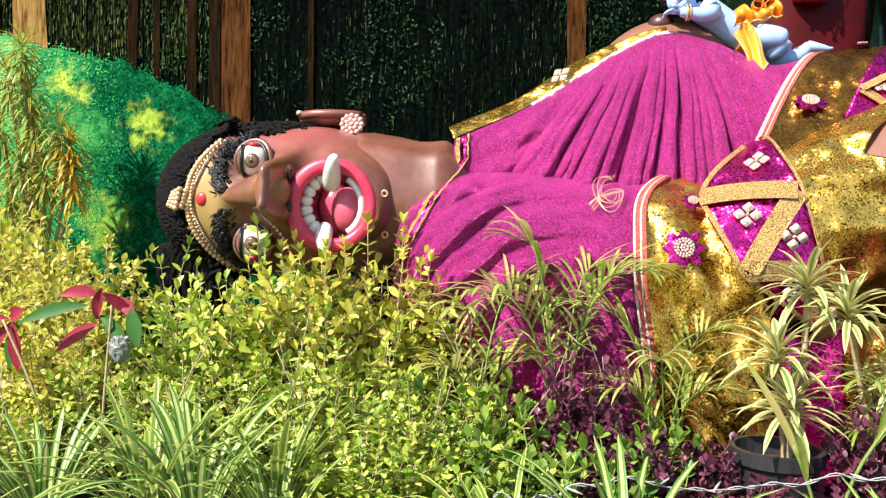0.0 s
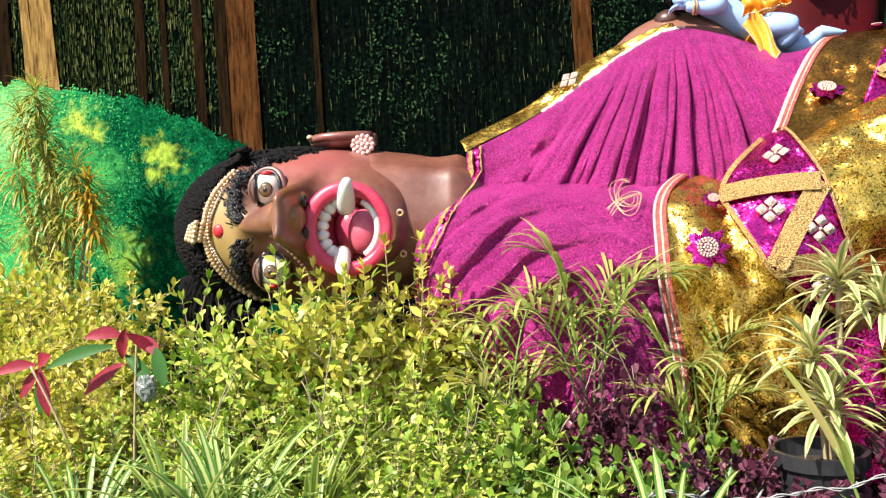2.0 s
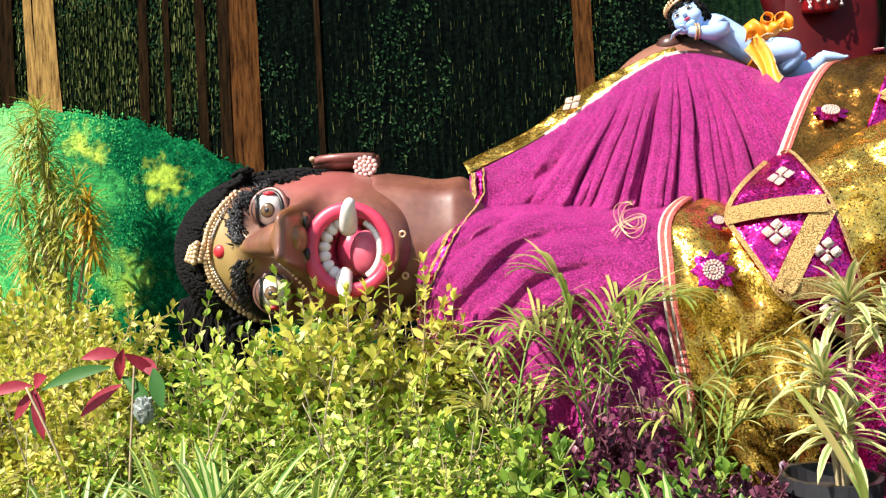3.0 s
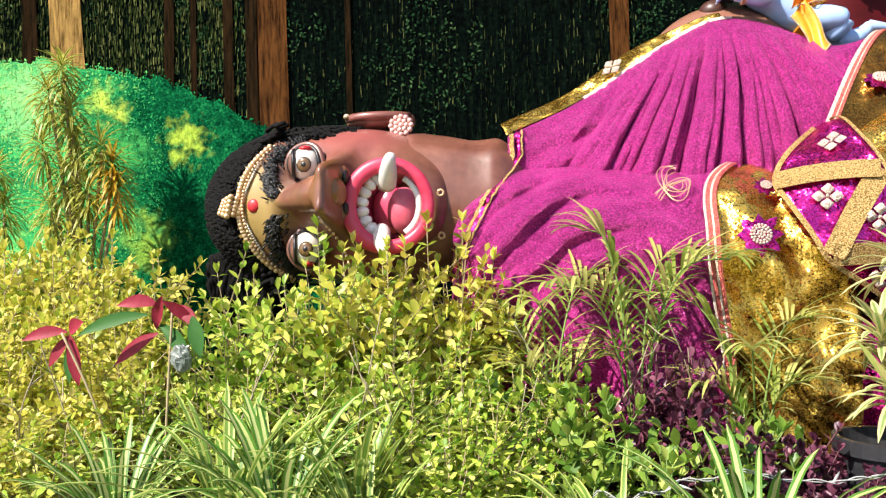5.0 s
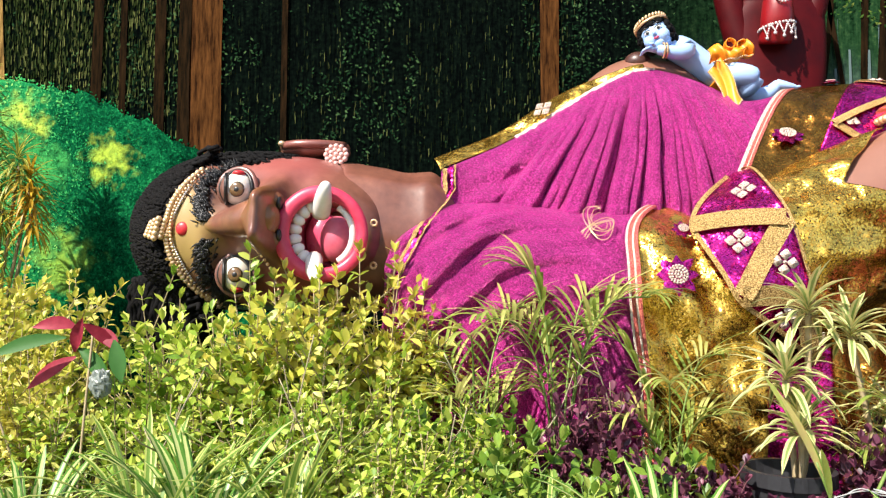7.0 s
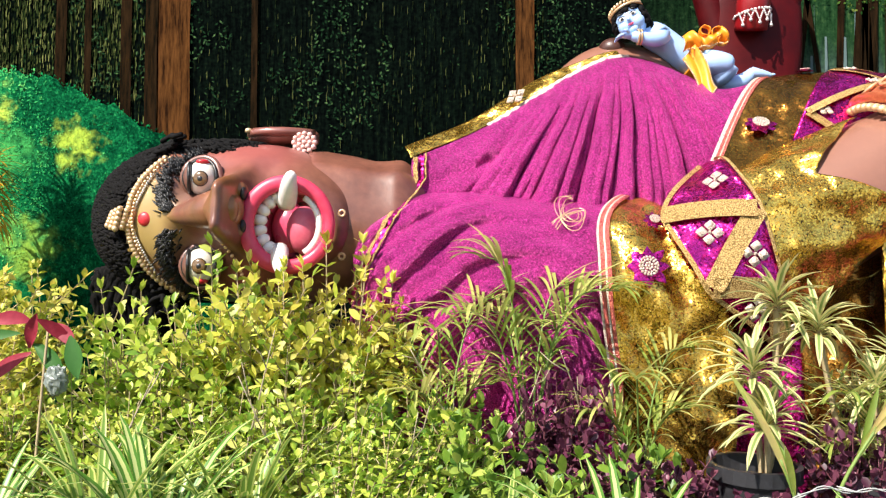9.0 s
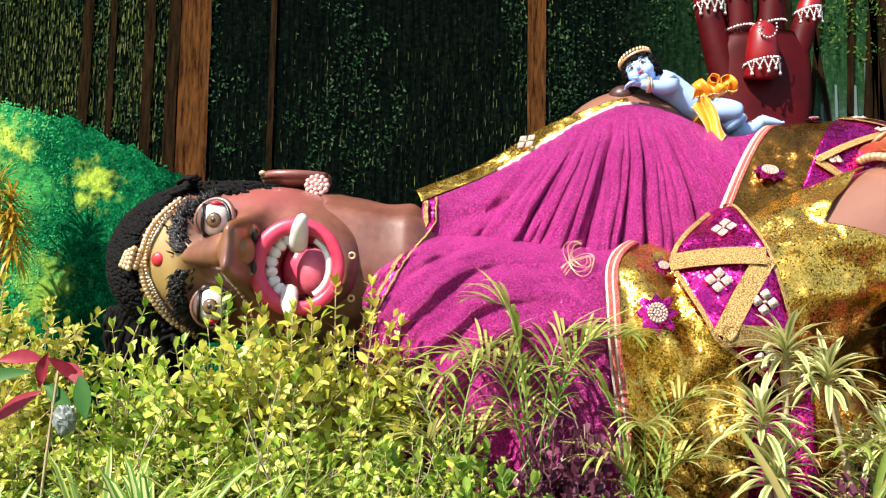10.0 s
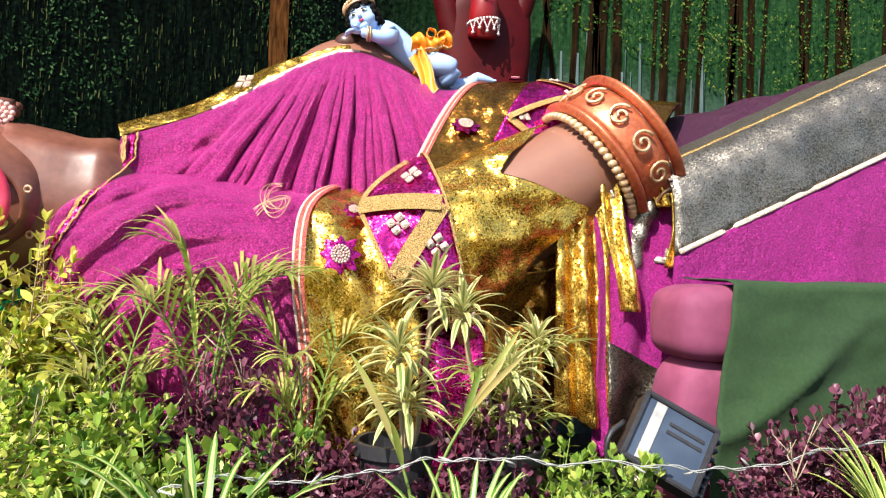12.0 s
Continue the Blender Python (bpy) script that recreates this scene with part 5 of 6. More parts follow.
def finger_ring(p, r, drop, tilt=0.0):
    ob = thing("finger_ring", p, "silver bead ring with hanging chains on a maroon finger", "jewellery", "finger rings")
    p = Vector(p)
    bm = bmesh.new()
    beads(bm, [p + Vector((r * math.cos(t), r * math.sin(t), 0.01 * math.cos(t))) for t in np.linspace(0, 6.2832, 17)], 0.0065, 1.5)
    part("band", bm, "silverbead", ob)
    if drop:
        bm = bmesh.new()
        for i in range(5):
            t = -1.5708 + (i - 2) * 0.5
            a, b = (p + Vector((r * math.cos(t + o), r * math.sin(t + o) - 0.006, -0.006)) for o in (-0.24, 0.24))
            m = (a + b) / 2 - Vector((0, 0.004, 0.03 if i % 2 else 0.045))
            beads(bm, [a, m, b], 0.0042, 1.9)
            ball(bm, m - Vector((0, 0, 0.01)), 0.008, 0, 6, 4)
        part("dangle", bm, "silverbead", ob, kind="stuff")


for p, r, d in (((0.963, 3.355, 2.29), 0.062, True), ((1.082, 3.355, 2.36), 0.062, True), ((1.083, 3.355, 2.17), 0.066, False), ((1.224, 3.355, 2.36), 0.060, True),
                ((1.212, 3.355, 2.19), 0.064, False), ((1.368, 3.352, 2.25), 0.053, True), ((1.135, 3.25, 1.99), 0.068, True)):
    finger_ring(p, r, d)
bm = bmesh.new()
beads(bm, [(1.133 + 0.035 * math.sin(t), 3.165, 2.11 - 0.045 * math.cos(t)) for t in np.linspace(-2.2, 2.2, 14)], 0.005, 1.6)
solo("thumb_ornament", bm, "silverbead", (1.133, 3.17, 2.1), "curved row of silver beads on the red thumb", "jewellery")

# wide bangle
bangle = thing("bangle", ARM @ Vector((0.72, 0, 0)), "broad copper-red and gilt carved bangle round the forearm", "jewellery")


def hoop(s0, s1, r, bulge, mat, name):
    bm = bmesh.new()
    def f(u, v):
        th = 2 * math.pi * v
        q = r + bulge * math.sin(math.pi * u)
        return ARM @ Vector((s0 + (s1 - s0) * u, -q * math.cos(th), q * math.sin(th) - 0.112))
    sheet(bm, f, 8, 48, close_v=True)
    return thick(part(name, bm, mat, bangle), 0.012)


hoop(0.735, 0.775, 0.255, 0.026, "copper", "rim")
hoop(0.775, 0.905, 0.250, 0.012, "copper", "carved_band")
hoop(0.905, 0.95, 0.255, 0.028, "copper", "rim")
for i in range(14):
    th = 6.2832 * i / 14
    bm = bmesh.new()
    c = Vector((0.84, -0.268 * math.cos(th), 0.268 * math.sin(th) - 0.112))
    turn = ARM.to_3x3() @ Matrix.Rotation(-th, 3, "X")
    pts = [ARM @ (c + Matrix.Rotation(-th, 3, "X") @ Vector((0.044 * math.cos(t) * k, -0.004, 0.044 * math.sin(t) * k))) for t, k in ((t, 1 - 0.09 * t) for t in np.linspace(0, 9.4, 22))]
    tube(bm, pts, 0.006, 5)
    part("scroll", bm, "goldbead", bangle)
bm = bmesh.new()
for i in range(60):
    th = 6.2832 * i / 60
    ball(bm, ARM @ Vector((0.722, -0.245 * math.cos(th), 0.245 * math.sin(th) - 0.112)), (0.020, 0.012, 0.015), 0, 6, 4)
part("frill", bm, "goldbead", bangle, kind="stuff")

# ---- the small blue infant statue ----
bm = bmesh.new()
B = ["blue", "hair", "ink", "goldbead", "lip", "tooth"]
hd = Vector((0.612, 3.09, 1.905))
FACE = Matrix.Rotation(radians(-22), 3, "Z") @ Matrix.Rotation(radians(-24), 3, "Y")


def onface(x, y, z):
    return hd + FACE @ Vector((x, y, z))


ball(bm, hd, (0.058, 0.060, 0.066), 0, 28, 20, FACE)
for sx in (-1, 1):
    ball(bm, onface(sx * 0.024, -0.034, -0.020), (0.028, 0.026, 0.027), 0, 16, 10, FACE)
ball(bm, onface(0, -0.040, -0.044), (0.020, 0.018, 0.016), 0, 14, 10, FACE)
ball(bm, onface(0, -0.064, -0.008), (0.0075, 0.010, 0.010), 0, 10, 8, FACE)
ball(bm, onface(0, -0.060, -0.027), (0.012, 0.005, 0.0045), 4, 10, 6, FACE)
for sx in (-1, 1):
    ball(bm, onface(sx * 0.022, -0.054, 0.008), (0.0135, 0.006, 0.0075), 5, 12, 8, FACE)
    ball(bm, onface(sx * 0.022, -0.059, 0.007), (0.0062, 0.003, 0.0062), 2, 10, 6, FACE)
    tube(bm, [onface(sx * 0.022 + q * 0.015, -0.057, 0.017 - 0.004 * q * q) for q in (-1, -0.4, 0.2, 0.9)], 0.0017, 5, 2)
    tube(bm, [onface(sx * 0.023 + q * 0.017, -0.055, 0.029 - 0.005 * q * q) for q in (-1, -0.4, 0.2, 0.9)], 0.0022, 5, 2)
    ball(bm, onface(sx * 0.058, -0.002, -0.004), (0.008, 0.014, 0.018), 0, 10, 8, FACE)
for k in range(520):
    d = Vector(rng.normal(0, 1, 3)).normalized()
    if d.z < -0.75 or (d.y < 0.05 and d.z < 0.50 and abs(d.x) < 0.82):
        continue
    ball(bm, onface(*(d * 0.064)), rng.uniform(0.007, 0.013), 1, 6, 5)
for k in range(26):
    a = rng.uniform(-0.4, 2.6)
    p0 = hd + Vector((0.045 * math.cos(a) + 0.015, 0.05 * math.sin(a), 0.01))
    tube(bm, [p0 + Vector((0.012 * q + 0.006 * math.sin(q * 2.2 + k), 0.004 * math.sin(q * 1.7 + k), -0.018 * q)) for q in range(6)], [0.011, 0.011, 0.010, 0.009, 0.007, 0.003], 6, 1)
tube(bm, [onface(0.062 * math.cos(t), -0.058 * math.sin(t), 0.046 + 0.008 * math.sin(t)) for t in np.linspace(-0.3, 3.44, 20)], 0.006, 6, 3)
for t in np.linspace(0.0, 3.14, 15):
    ball(bm, onface(0.062 * math.cos(t), -0.058 * math.sin(t), 0.056 + 0.012 * math.sin(t)), (0.006, 0.004, 0.009), 3, 6, 5)
# back, hips
tube(bm, spline([(0.650, 3.11, 1.862), (0.700, 3.115, 1.862), (0.755, 3.12, 1.830), (0.810, 3.125, 1.788), (0.865, 3.13, 1.765), (0.900, 3.13, 1.745)], 15),
     [0.026, 0.040, 0.050, 0.054, 0.055, 0.054, 0.053, 0.053, 0.054, 0.056, 0.059, 0.062, 0.063, 0.060, 0.050, 0.02], 18, 0)
# near arm folded under the chin, hand with spread fingers
tube(bm, spline([(0.700, 3.075, 1.868), (0.725, 3.050, 1.838), (0.690, 3.035, 1.820), (0.640, 3.030, 1.826), (0.600, 3.035, 1.836)], 14),
     [0.030, 0.032, 0.032, 0.031, 0.030, 0.030, 0.029, 0.028, 0.027, 0.025, 0.023, 0.022, 0.020, 0.019, 0.012], 14, 0)
ball(bm, (0.585, 3.032, 1.836), (0.024, 0.018, 0.011), 0, 14, 8)
for k in range(4):
    tube(bm, [(0.575, 3.020 + 0.008 * k, 1.838), (0.556, 3.016 + 0.009 * k, 1.832), (0.540, 3.014 + 0.010 * k, 1.820 - 0.002 * k)], [0.0065, 0.006, 0.003], 6, 0)
tube(bm, [(0.590, 3.020, 1.843), (0.580, 3.010, 1.850), (0.568, 3.008, 1.850)], [0.007, 0.006, 0.003], 6, 0)
for dx in (0.0, 0.010):
    tube(bm, [(0.626 + dx, 3.030 + 0.027 * math.cos(t), 1.829 + 0.027 * math.sin(t)) for t in np.linspace(0, 6.2832, 16)], 0.004, 6, 3, caps=False)
# legs: near thigh drawn up, shin back; far leg with its foot lifted
tube(bm, spline([(0.875, 3.095, 1.745), (0.925, 3.065, 1.738), (0.985, 3.060, 1.725)], 8), [0.052, 0.054, 0.052, 0.050, 0.047, 0.044, 0.041, 0.037, 0.026], 16, 0)
tube(bm, spline([(0.980, 3.065, 1.728), (0.955, 3.075, 1.690), (0.930, 3.09, 1.672)], 8), [0.034, 0.036, 0.036, 0.034, 0.032, 0.030, 0.027, 0.024, 0.016], 14, 0)
tube(bm, spline([(0.890, 3.14, 1.735), (0.945, 3.14, 1.690), (1.010, 3.13, 1.668), (1.060, 3.13, 1.692), (1.090, 3.13, 1.722)], 14),
     [0.048, 0.047, 0.046, 0.044, 0.042, 0.041, 0.040, 0.039, 0.037, 0.034, 0.030, 0.026, 0.023, 0.021, 0.018], 14, 0)
tube(bm, spline([(1.082, 3.13, 1.716), (1.105, 3.125, 1.712), (1.160, 3.12, 1.702)], 8), [0.022, 0.023, 0.022, 0.021, 0.019, 0.017, 0.014, 0.010, 0.005], 12, 0)
for k in range(4):
    ball(bm, (1.158 - 0.002 * k, 3.108 + 0.007 * k, 1.703), (0.009, 0.004, 0.005), 0, 6, 5)
solo("infant_statue", bm, B, (0.8, 3.1, 1.66), "small pale blue infant statue lying on the chest", "statue")
cloth = thing("loincloth", (0.86, 3.1, 1.70), "orange satin loincloth tied round the infant statue", "clothing")
bm = bmesh.new()
sheet(bm, lambda u, v: Vector((0.825 + 0.075 * u + 0.010 * math.sin(v * 30), 3.125 - (0.073 + 0.005 * math.sin(v * 40 + u * 5)) * math.cos(6.2832 * v), 1.776 - 0.020 * u + (0.072 + 0.005 * math.sin(v * 34)) * math.sin(6.2832 * v))), 12, 48, close_v=True)
thick(part("wrap", bm, "orange", cloth), 0.004)


def tailsheet(u, v):
    return Vector((0.795 + 0.045 * u + 0.075 * v ** 0.9 + 0.010 * math.sin(v * 5), 3.045 - 0.05 * v - 0.008 * math.sin(u * 8 + v * 3), 1.745 - 0.175 * v + 0.055 * u - 0.02 * math.sin(v * 3.1)))


bm = bmesh.new()
sheet(bm, tailsheet, 12, 30)
tail = thick(part("hanging_end", bm, "orange", cloth), 0.004)
bm = bmesh.new()
EDGE = [(0, v) for v in np.linspace(0, 1, 16)] + [(u, 1) for u in np.linspace(0.1, 1, 6)] + [(1, v) for v in np.linspace(0.95, 0.1, 14)]
beads(bm, [tailsheet(u, v) + Vector((0, -0.005, 0)) for u, v in EDGE], 0.0036, 1.5)
part("beaded_edge", bm, "goldbead", tail)
bm = bmesh.new()
sheet(bm, lambda u, v: Vector((0.80 + 0.16 * u, 3.052 - 0.012 * math.sin(u * 19 + v * 4) - 0.025 * math.sin(3.1 * v), 1.775 + 0.065 * v + 0.012 * math.sin(u * 9) + 0.022 * u)), 34, 12)
thick(part("sash", bm, "orange", cloth), 0.004)
for cx, cz, ang in ((0.885, 1.835, 1.9), (0.905, 1.835, 0.7), (0.925, 1.815, 0.1)):
    bm = bmesh.new()
    def loop(u, v, cx=cx, cz=cz, ang=ang):
        a = 6.2832 * u
        q = 0.020 + 0.018 * math.cos(a)
        return Vector((cx + q * math.cos(ang) + 0.016 * math.sin(a) * math.sin(ang), 3.045 - 0.030 * (v - 0.5) + 0.004 * math.sin(a * 3), cz + q * math.sin(ang) - 0.016 * math.sin(a) * math.cos(ang)))
    sheet(bm, loop, 20, 6)
    thick(part("bow_loop", bm, "orange", cloth), 0.003)
bm = bmesh.new()
beads(bm, [(0.805 + 0.16 * u, 3.030 - 0.010 * math.sin(u * 19), 1.778 + 0.030 * u) for u in np.linspace(0, 1, 18)], 0.0032, 1.6)
part("beaded_edge", bm, "goldbead", cloth)

# ---- block, cloth and lamp by the skirt ----
bm = bmesh.new()
def puff(x0, x1, y0, y1, z0, z1):
    def f(u, v):
        a, b = math.pi * (u - 0.5), 2 * math.pi * v
        sg = lambda q, e: math.copysign(abs(q) ** e, q)
        return Vector(((x0 + x1) / 2 + (x1 - x0) / 2 * sg(math.cos(a), 0.45) * sg(math.cos(b), 0.4), (y0 + y1) / 2 + (y1 - y0) / 2 * sg(math.cos(a), 0.45) * sg(math.sin(b), 0.4), (z0 + z1) / 2 + (z1 - z0) / 2 * sg(math.sin(a), 0.5)))
    return f
sheet(bm, puff(1.515, 1.93, 2.17, 2.45, 0.66, 0.895), 20, 32, close_v=True)
sheet(bm, puff(1.525, 1.93, 2.20, 2.45, 0.16, 0.68), 20, 32, close_v=True)
solo("pink_block", bm, "pinkfoam", (1.7, 2.3, 0.15), "rounded pink painted foam block beside the skirt", "block")


def greencloth(u, v):
    x = 1.66 + 1.2 * u - 0.13 * max(v - 0.15, 0) * (1 - u)
    if v < 0.18:
        q = v / 0.18
        return Vector((x, 2.46 - 0.30 * q, 0.905 + 0.005 * math.sin(x * 9) + 0.006 * noise.noise((x * 7, q * 3, 2))))
    q = (v - 0.18) / 0.82
    diag = x * 0.55 + q * 0.62
    ridge = abs(((diag * 3.1 + 0.35 * noise.noise((x * 2.2, q * 2.2, 4))) % 1) - 0.5) * 2
    w = ridge ** 3 * smooth01(0.0, 0.35, q)
    return Vector((x, 2.155 - 0.04 * q - 0.035 * w - 0.03 * noise.noise((x * 3.5 - q * 2, q * 3 + x, 7)) * q - 0.006 * noise.noise((x * 14, q * 12, 1)), 0.898 - 0.66 * q - 0.02 * u * math.sin(q * 3)))


bm = bmesh.new()
sheet(bm, greencloth, 70, 50)
thick(solo("green_cloth", bm, "green", (2.2, 2.2, 0.3), "plain green cotton cloth hanging over the pink block", "cloth"), 0.004)
lamp = thing("flood_lamp", (1.43, 2.02, 0.14), "black outdoor flood lamp tipped back among the plants", "lamp")
LM = Matrix.Translation((1.385, 2.0, 0.48)) @ pose(0, 0, 0, -28, 28, -18)
bm = bmesh.new()
def box(cx, cy, cz, sx, sy, sz, bev=0.006):
    block(bm, (cx, cy, cz), (sx, sy, sz), 0, bev)
box(0, 0.03, 0, 0.21, 0.07, 0.19)
box(0.0, 0.075, 0, 0.16, 0.05, 0.13)
bmesh.ops.transform(bm, matrix=LM, verts=bm.verts)
part("housing", bm, "black", lamp, smooth=False)
bm = bmesh.new()
for cx, cz, sx, sz in ((0, 0.092, 0.212, 0.014), (0, -0.092, 0.212, 0.014), (0.1, 0, 0.014, 0.19), (-0.1, 0, 0.014, 0.19)):
    box(cx, -0.010, cz, sx, 0.018, sz, 0.003)
bmesh.ops.transform(bm, matrix=LM, verts=bm.verts)
part("bezel", bm, "black", lamp, smooth=False)
bm = bmesh.new()
box(0, -0.006, 0, 0.186, 0.006, 0.17, 0.001)
bmesh.ops.transform(bm, matrix=LM, verts=bm.verts)
face = part("reflector", bm, "reflector", lamp, "pale reflector glass", smooth=False)
bm = bmesh.new()
box(0.03, -0.011, 0.045, 0.10, 0.003, 0.010, 0.001)
box(0.03, -0.011, 0.022, 0.10, 0.003, 0.010, 0.001)
bmesh.ops.transform(bm, matrix=LM, verts=bm.verts)
part("dark_slit", bm, "black", face, smooth=False)
bm = bmesh.new()
box(-0.055, -0.011, 0, 0.030, 0.003, 0.165, 0.001)
bmesh.ops.transform(bm, matrix=LM, verts=bm.verts)
part("pale_stripe", bm, "wire", face, smooth=False)
for k in range(7):
    bm = bmesh.new()
    box(0.116, 0.035, -0.078 + 0.026 * k, 0.022, 0.055, 0.008, 0.002)
    bmesh.ops.transform(bm, matrix=LM, verts=bm.verts)
    part("cooling_fin", bm, "greycast", lamp, smooth=False)
bm = bmesh.new()
tube(bm, spline([LM @ Vector((-0.12, 0.03, 0.0)), LM @ Vector((-0.125, 0.03, -0.10)), Vector((1.37, 2.04, 0.16)), Vector((1.49, 2.04, 0.16)), LM @ Vector((0.135, 0.03, -0.10)), LM @ Vector((0.13, 0.03, 0.0))], 26), 0.008, 8)
part("bracket", bm, "black", lamp)

# ---- plants ----
SOIL = 0.15


class Leaves:
    """Collects leaf blades and makes one mesh of them."""

    def __init__(self):
        self.v, self.f, self.uv = [], [], []

    def blade(self, p, d, up, length, width, n=3, droop=0.0, fold=0.25, shape=0.8, twist=0.0):
        p, d, up = Vector(p), Vector(d).normalized(), Vector(up)
        s = d.cross(up)
        if s.length < 0.01:
            s = d.cross(Vector((1, 0.2, 0)))
        s.normalize()
        nor = s.cross(d).normalized()
        base, at = len(self.v), Vector(p)
        for i in range(n + 1):
            t = i / n
            w = width * 0.5 * (math.sin(math.pi * min(t * 0.93 + 0.04, 1)) ** shape)
            if i == n:
                w = width * 0.02
            self.v += [at - s * w + nor * w * fold, at.copy(), at + s * w + nor * w * fold]
            self.uv += [(0, t), (0.5, t), (1, t)]
            step = length / n
            at = at + d * step
            d = (d + Vector((0, 0, -droop / n))).normalized()
            nor = s.cross(d).normalized()
        for i in range(n):
            a = base + 3 * i
            self.f += [(a, a + 1, a + 4, a + 3), (a + 1, a + 2, a + 5, a + 4)]

    def part(self, name, mat, parent, label="", kind=""):
        o = ORIGIN[parent.name]
        me = bpy.data.meshes.new(name)
        me.from_pydata([v - o for v in self.v], [], self.f)
        uv = me.uv_layers.new()
        li = np.empty(len(me.loops), dtype=np.int32)
        me.loops.foreach_get("vertex_index", li)
        uv.data.foreach_set("uv", np.asarray(self.uv, dtype=np.float32)[li].ravel())
        me.polygons.foreach_set("use_smooth", [True] * len(me.polygons))
        me.materials.append(M[mat])
        me.update()
        ob = new(name, me)
        ob.parent = parent
        ORIGIN[ob.name] = o
        return tagged(ob, label, kind=kind)


def rdir(zlo, zhi):
    a, z = rng.uniform(0, 6.2832), rng.uniform(zlo, zhi)
    c = math.sqrt(1 - z * z)
    return Vector((c * math.cos(a), c * math.sin(a), z))


def shrub(h, spread, stems, mat, leaf, wide, name, label, category, gap=0.028, stemmat="stem", twigs=4, bare=0.3, pot=False, round_=0.8):
    """Bush of upright twigs with leaves in pairs, built at the origin."""
    ob = thing(name, (0, 0, 0), label, category)
    L, bm = Leaves(), bmesh.new()
    for k in range(stems):
        a = 6.2832 * (k + rng.random()) / stems
        r = spread * math.sqrt(rng.random())
        top = Vector((r * math.cos(a), r * math.sin(a), h * rng.uniform(0.72, 1.0) * (1 - 0.25 * (r / spread) ** 2)))
        foot = Vector((0.2 * r * math.cos(a) + rng.normal(0, 0.012), 0.2 * r * math.sin(a) + rng.normal(0, 0.012), 0))
        main = spline([foot, foot.lerp(top, 0.5) + Vector(rng.normal(0, 0.022, 3)), top], 8)
        tube(bm, main, [0.0045 - 0.0004 * i for i in range(9)], 4)
        lines = [main]
        for q in range(twigs):
            i = rng.integers(2, 7)
            d = (rdir(0.1, 0.75) * 0.6 + Vector((math.cos(a), math.sin(a), 0.5)) * 0.4).normalized()
            ln = rng.uniform(0.25, 0.5) * h * 0.55
            tw = spline([main[i], main[i] + d * ln * 0.5 + Vector((0, 0, 0.01)), main[i] + d * ln + Vector((0, 0, 0.03))], 5)
            tube(bm, tw, 0.002, 3, caps=False)
            lines.append(tw)
        for j, line in enumerate(lines):
            acc, side = 0.0, rng.uniform(0, 6.28)
            total = sum((b - c).length for b, c in zip(line, line[1:]))
            run = 0.0
            for b, c in zip(line, line[1:]):
                seg = (c - b).length
                u = (c - b).normalized()
                while acc < seg:
                    t = (run + acc) / total
                    if t > (bare if j == 0 else 0.12):
                        side += 1.57 + rng.normal(0, 0.3)
                        x = u.cross(Vector((0.3, 0.2, 0.9))).normalized()
                        y = u.cross(x)
                        for s in (0, math.pi):
                            d = (x * math.cos(side + s) + y * math.sin(side + s) + u * rng.uniform(0.3, 1.1)).normalized()
                            sc = rng.uniform(0.6, 1.15) * (1 - 0.25 * t)
                            L.blade(b + u * acc, d, u + Vector(rng.normal(0, 0.3, 3)), leaf * sc, wide * sc, 4, rng.uniform(-0.1, 0.9), rng.uniform(0.02, 0.3), round_)
                    acc += gap * rng.uniform(0.7, 1.4)
                acc -= seg
                run += seg
            for q in range(3):
                L.blade(line[-1], (line[-1] - line[-2]).normalized() + rdir(0, 1) * 0.8, Vector((0, 0, 1)), leaf * 0.75, wide * 0.75, 3, 0.1, 0.35, round_)
    part("branching_stem", bm, stemmat, ob)
    L.part("foliage", mat, ob, kind="stuff")
    if pot:
        add_pot(ob, 0.09, 0.17)
    return ob


def add_pot(ob, r, h, z0=0.0):
    bm = bmesh.new()
    prof = [(0.0, r * 0.72), (h * 0.9, r * 0.96), (h * 0.9, r * 1.08), (h, r * 1.08), (h, r * 0.95), (h * 0.86, r * 0.92)]
    o = ORIGIN[ob.name]
    sheet(bm, lambda u, v: o + Vector((prof[round(u * 5)][1] * math.cos(6.2832 * v), prof[round(u * 5)][1] * math.sin(6.2832 * v), z0 + prof[round(u * 5)][0])), 5, 24, close_v=True)
    p = part("pot", bm, "black", ob, "black plastic pot", smooth=False)
    bm = bmesh.new()
    sheet(bm, lambda u, v: o + Vector((u * r * 0.92 * math.cos(6.2832 * v), u * r * 0.92 * math.sin(6.2832 * v), z0 + h * 0.87 + 0.008 * noise.noise((u * 9, v * 9, 1)))), 4, 20, close_v=True)
    part("potting_soil", bm, "soil", p)


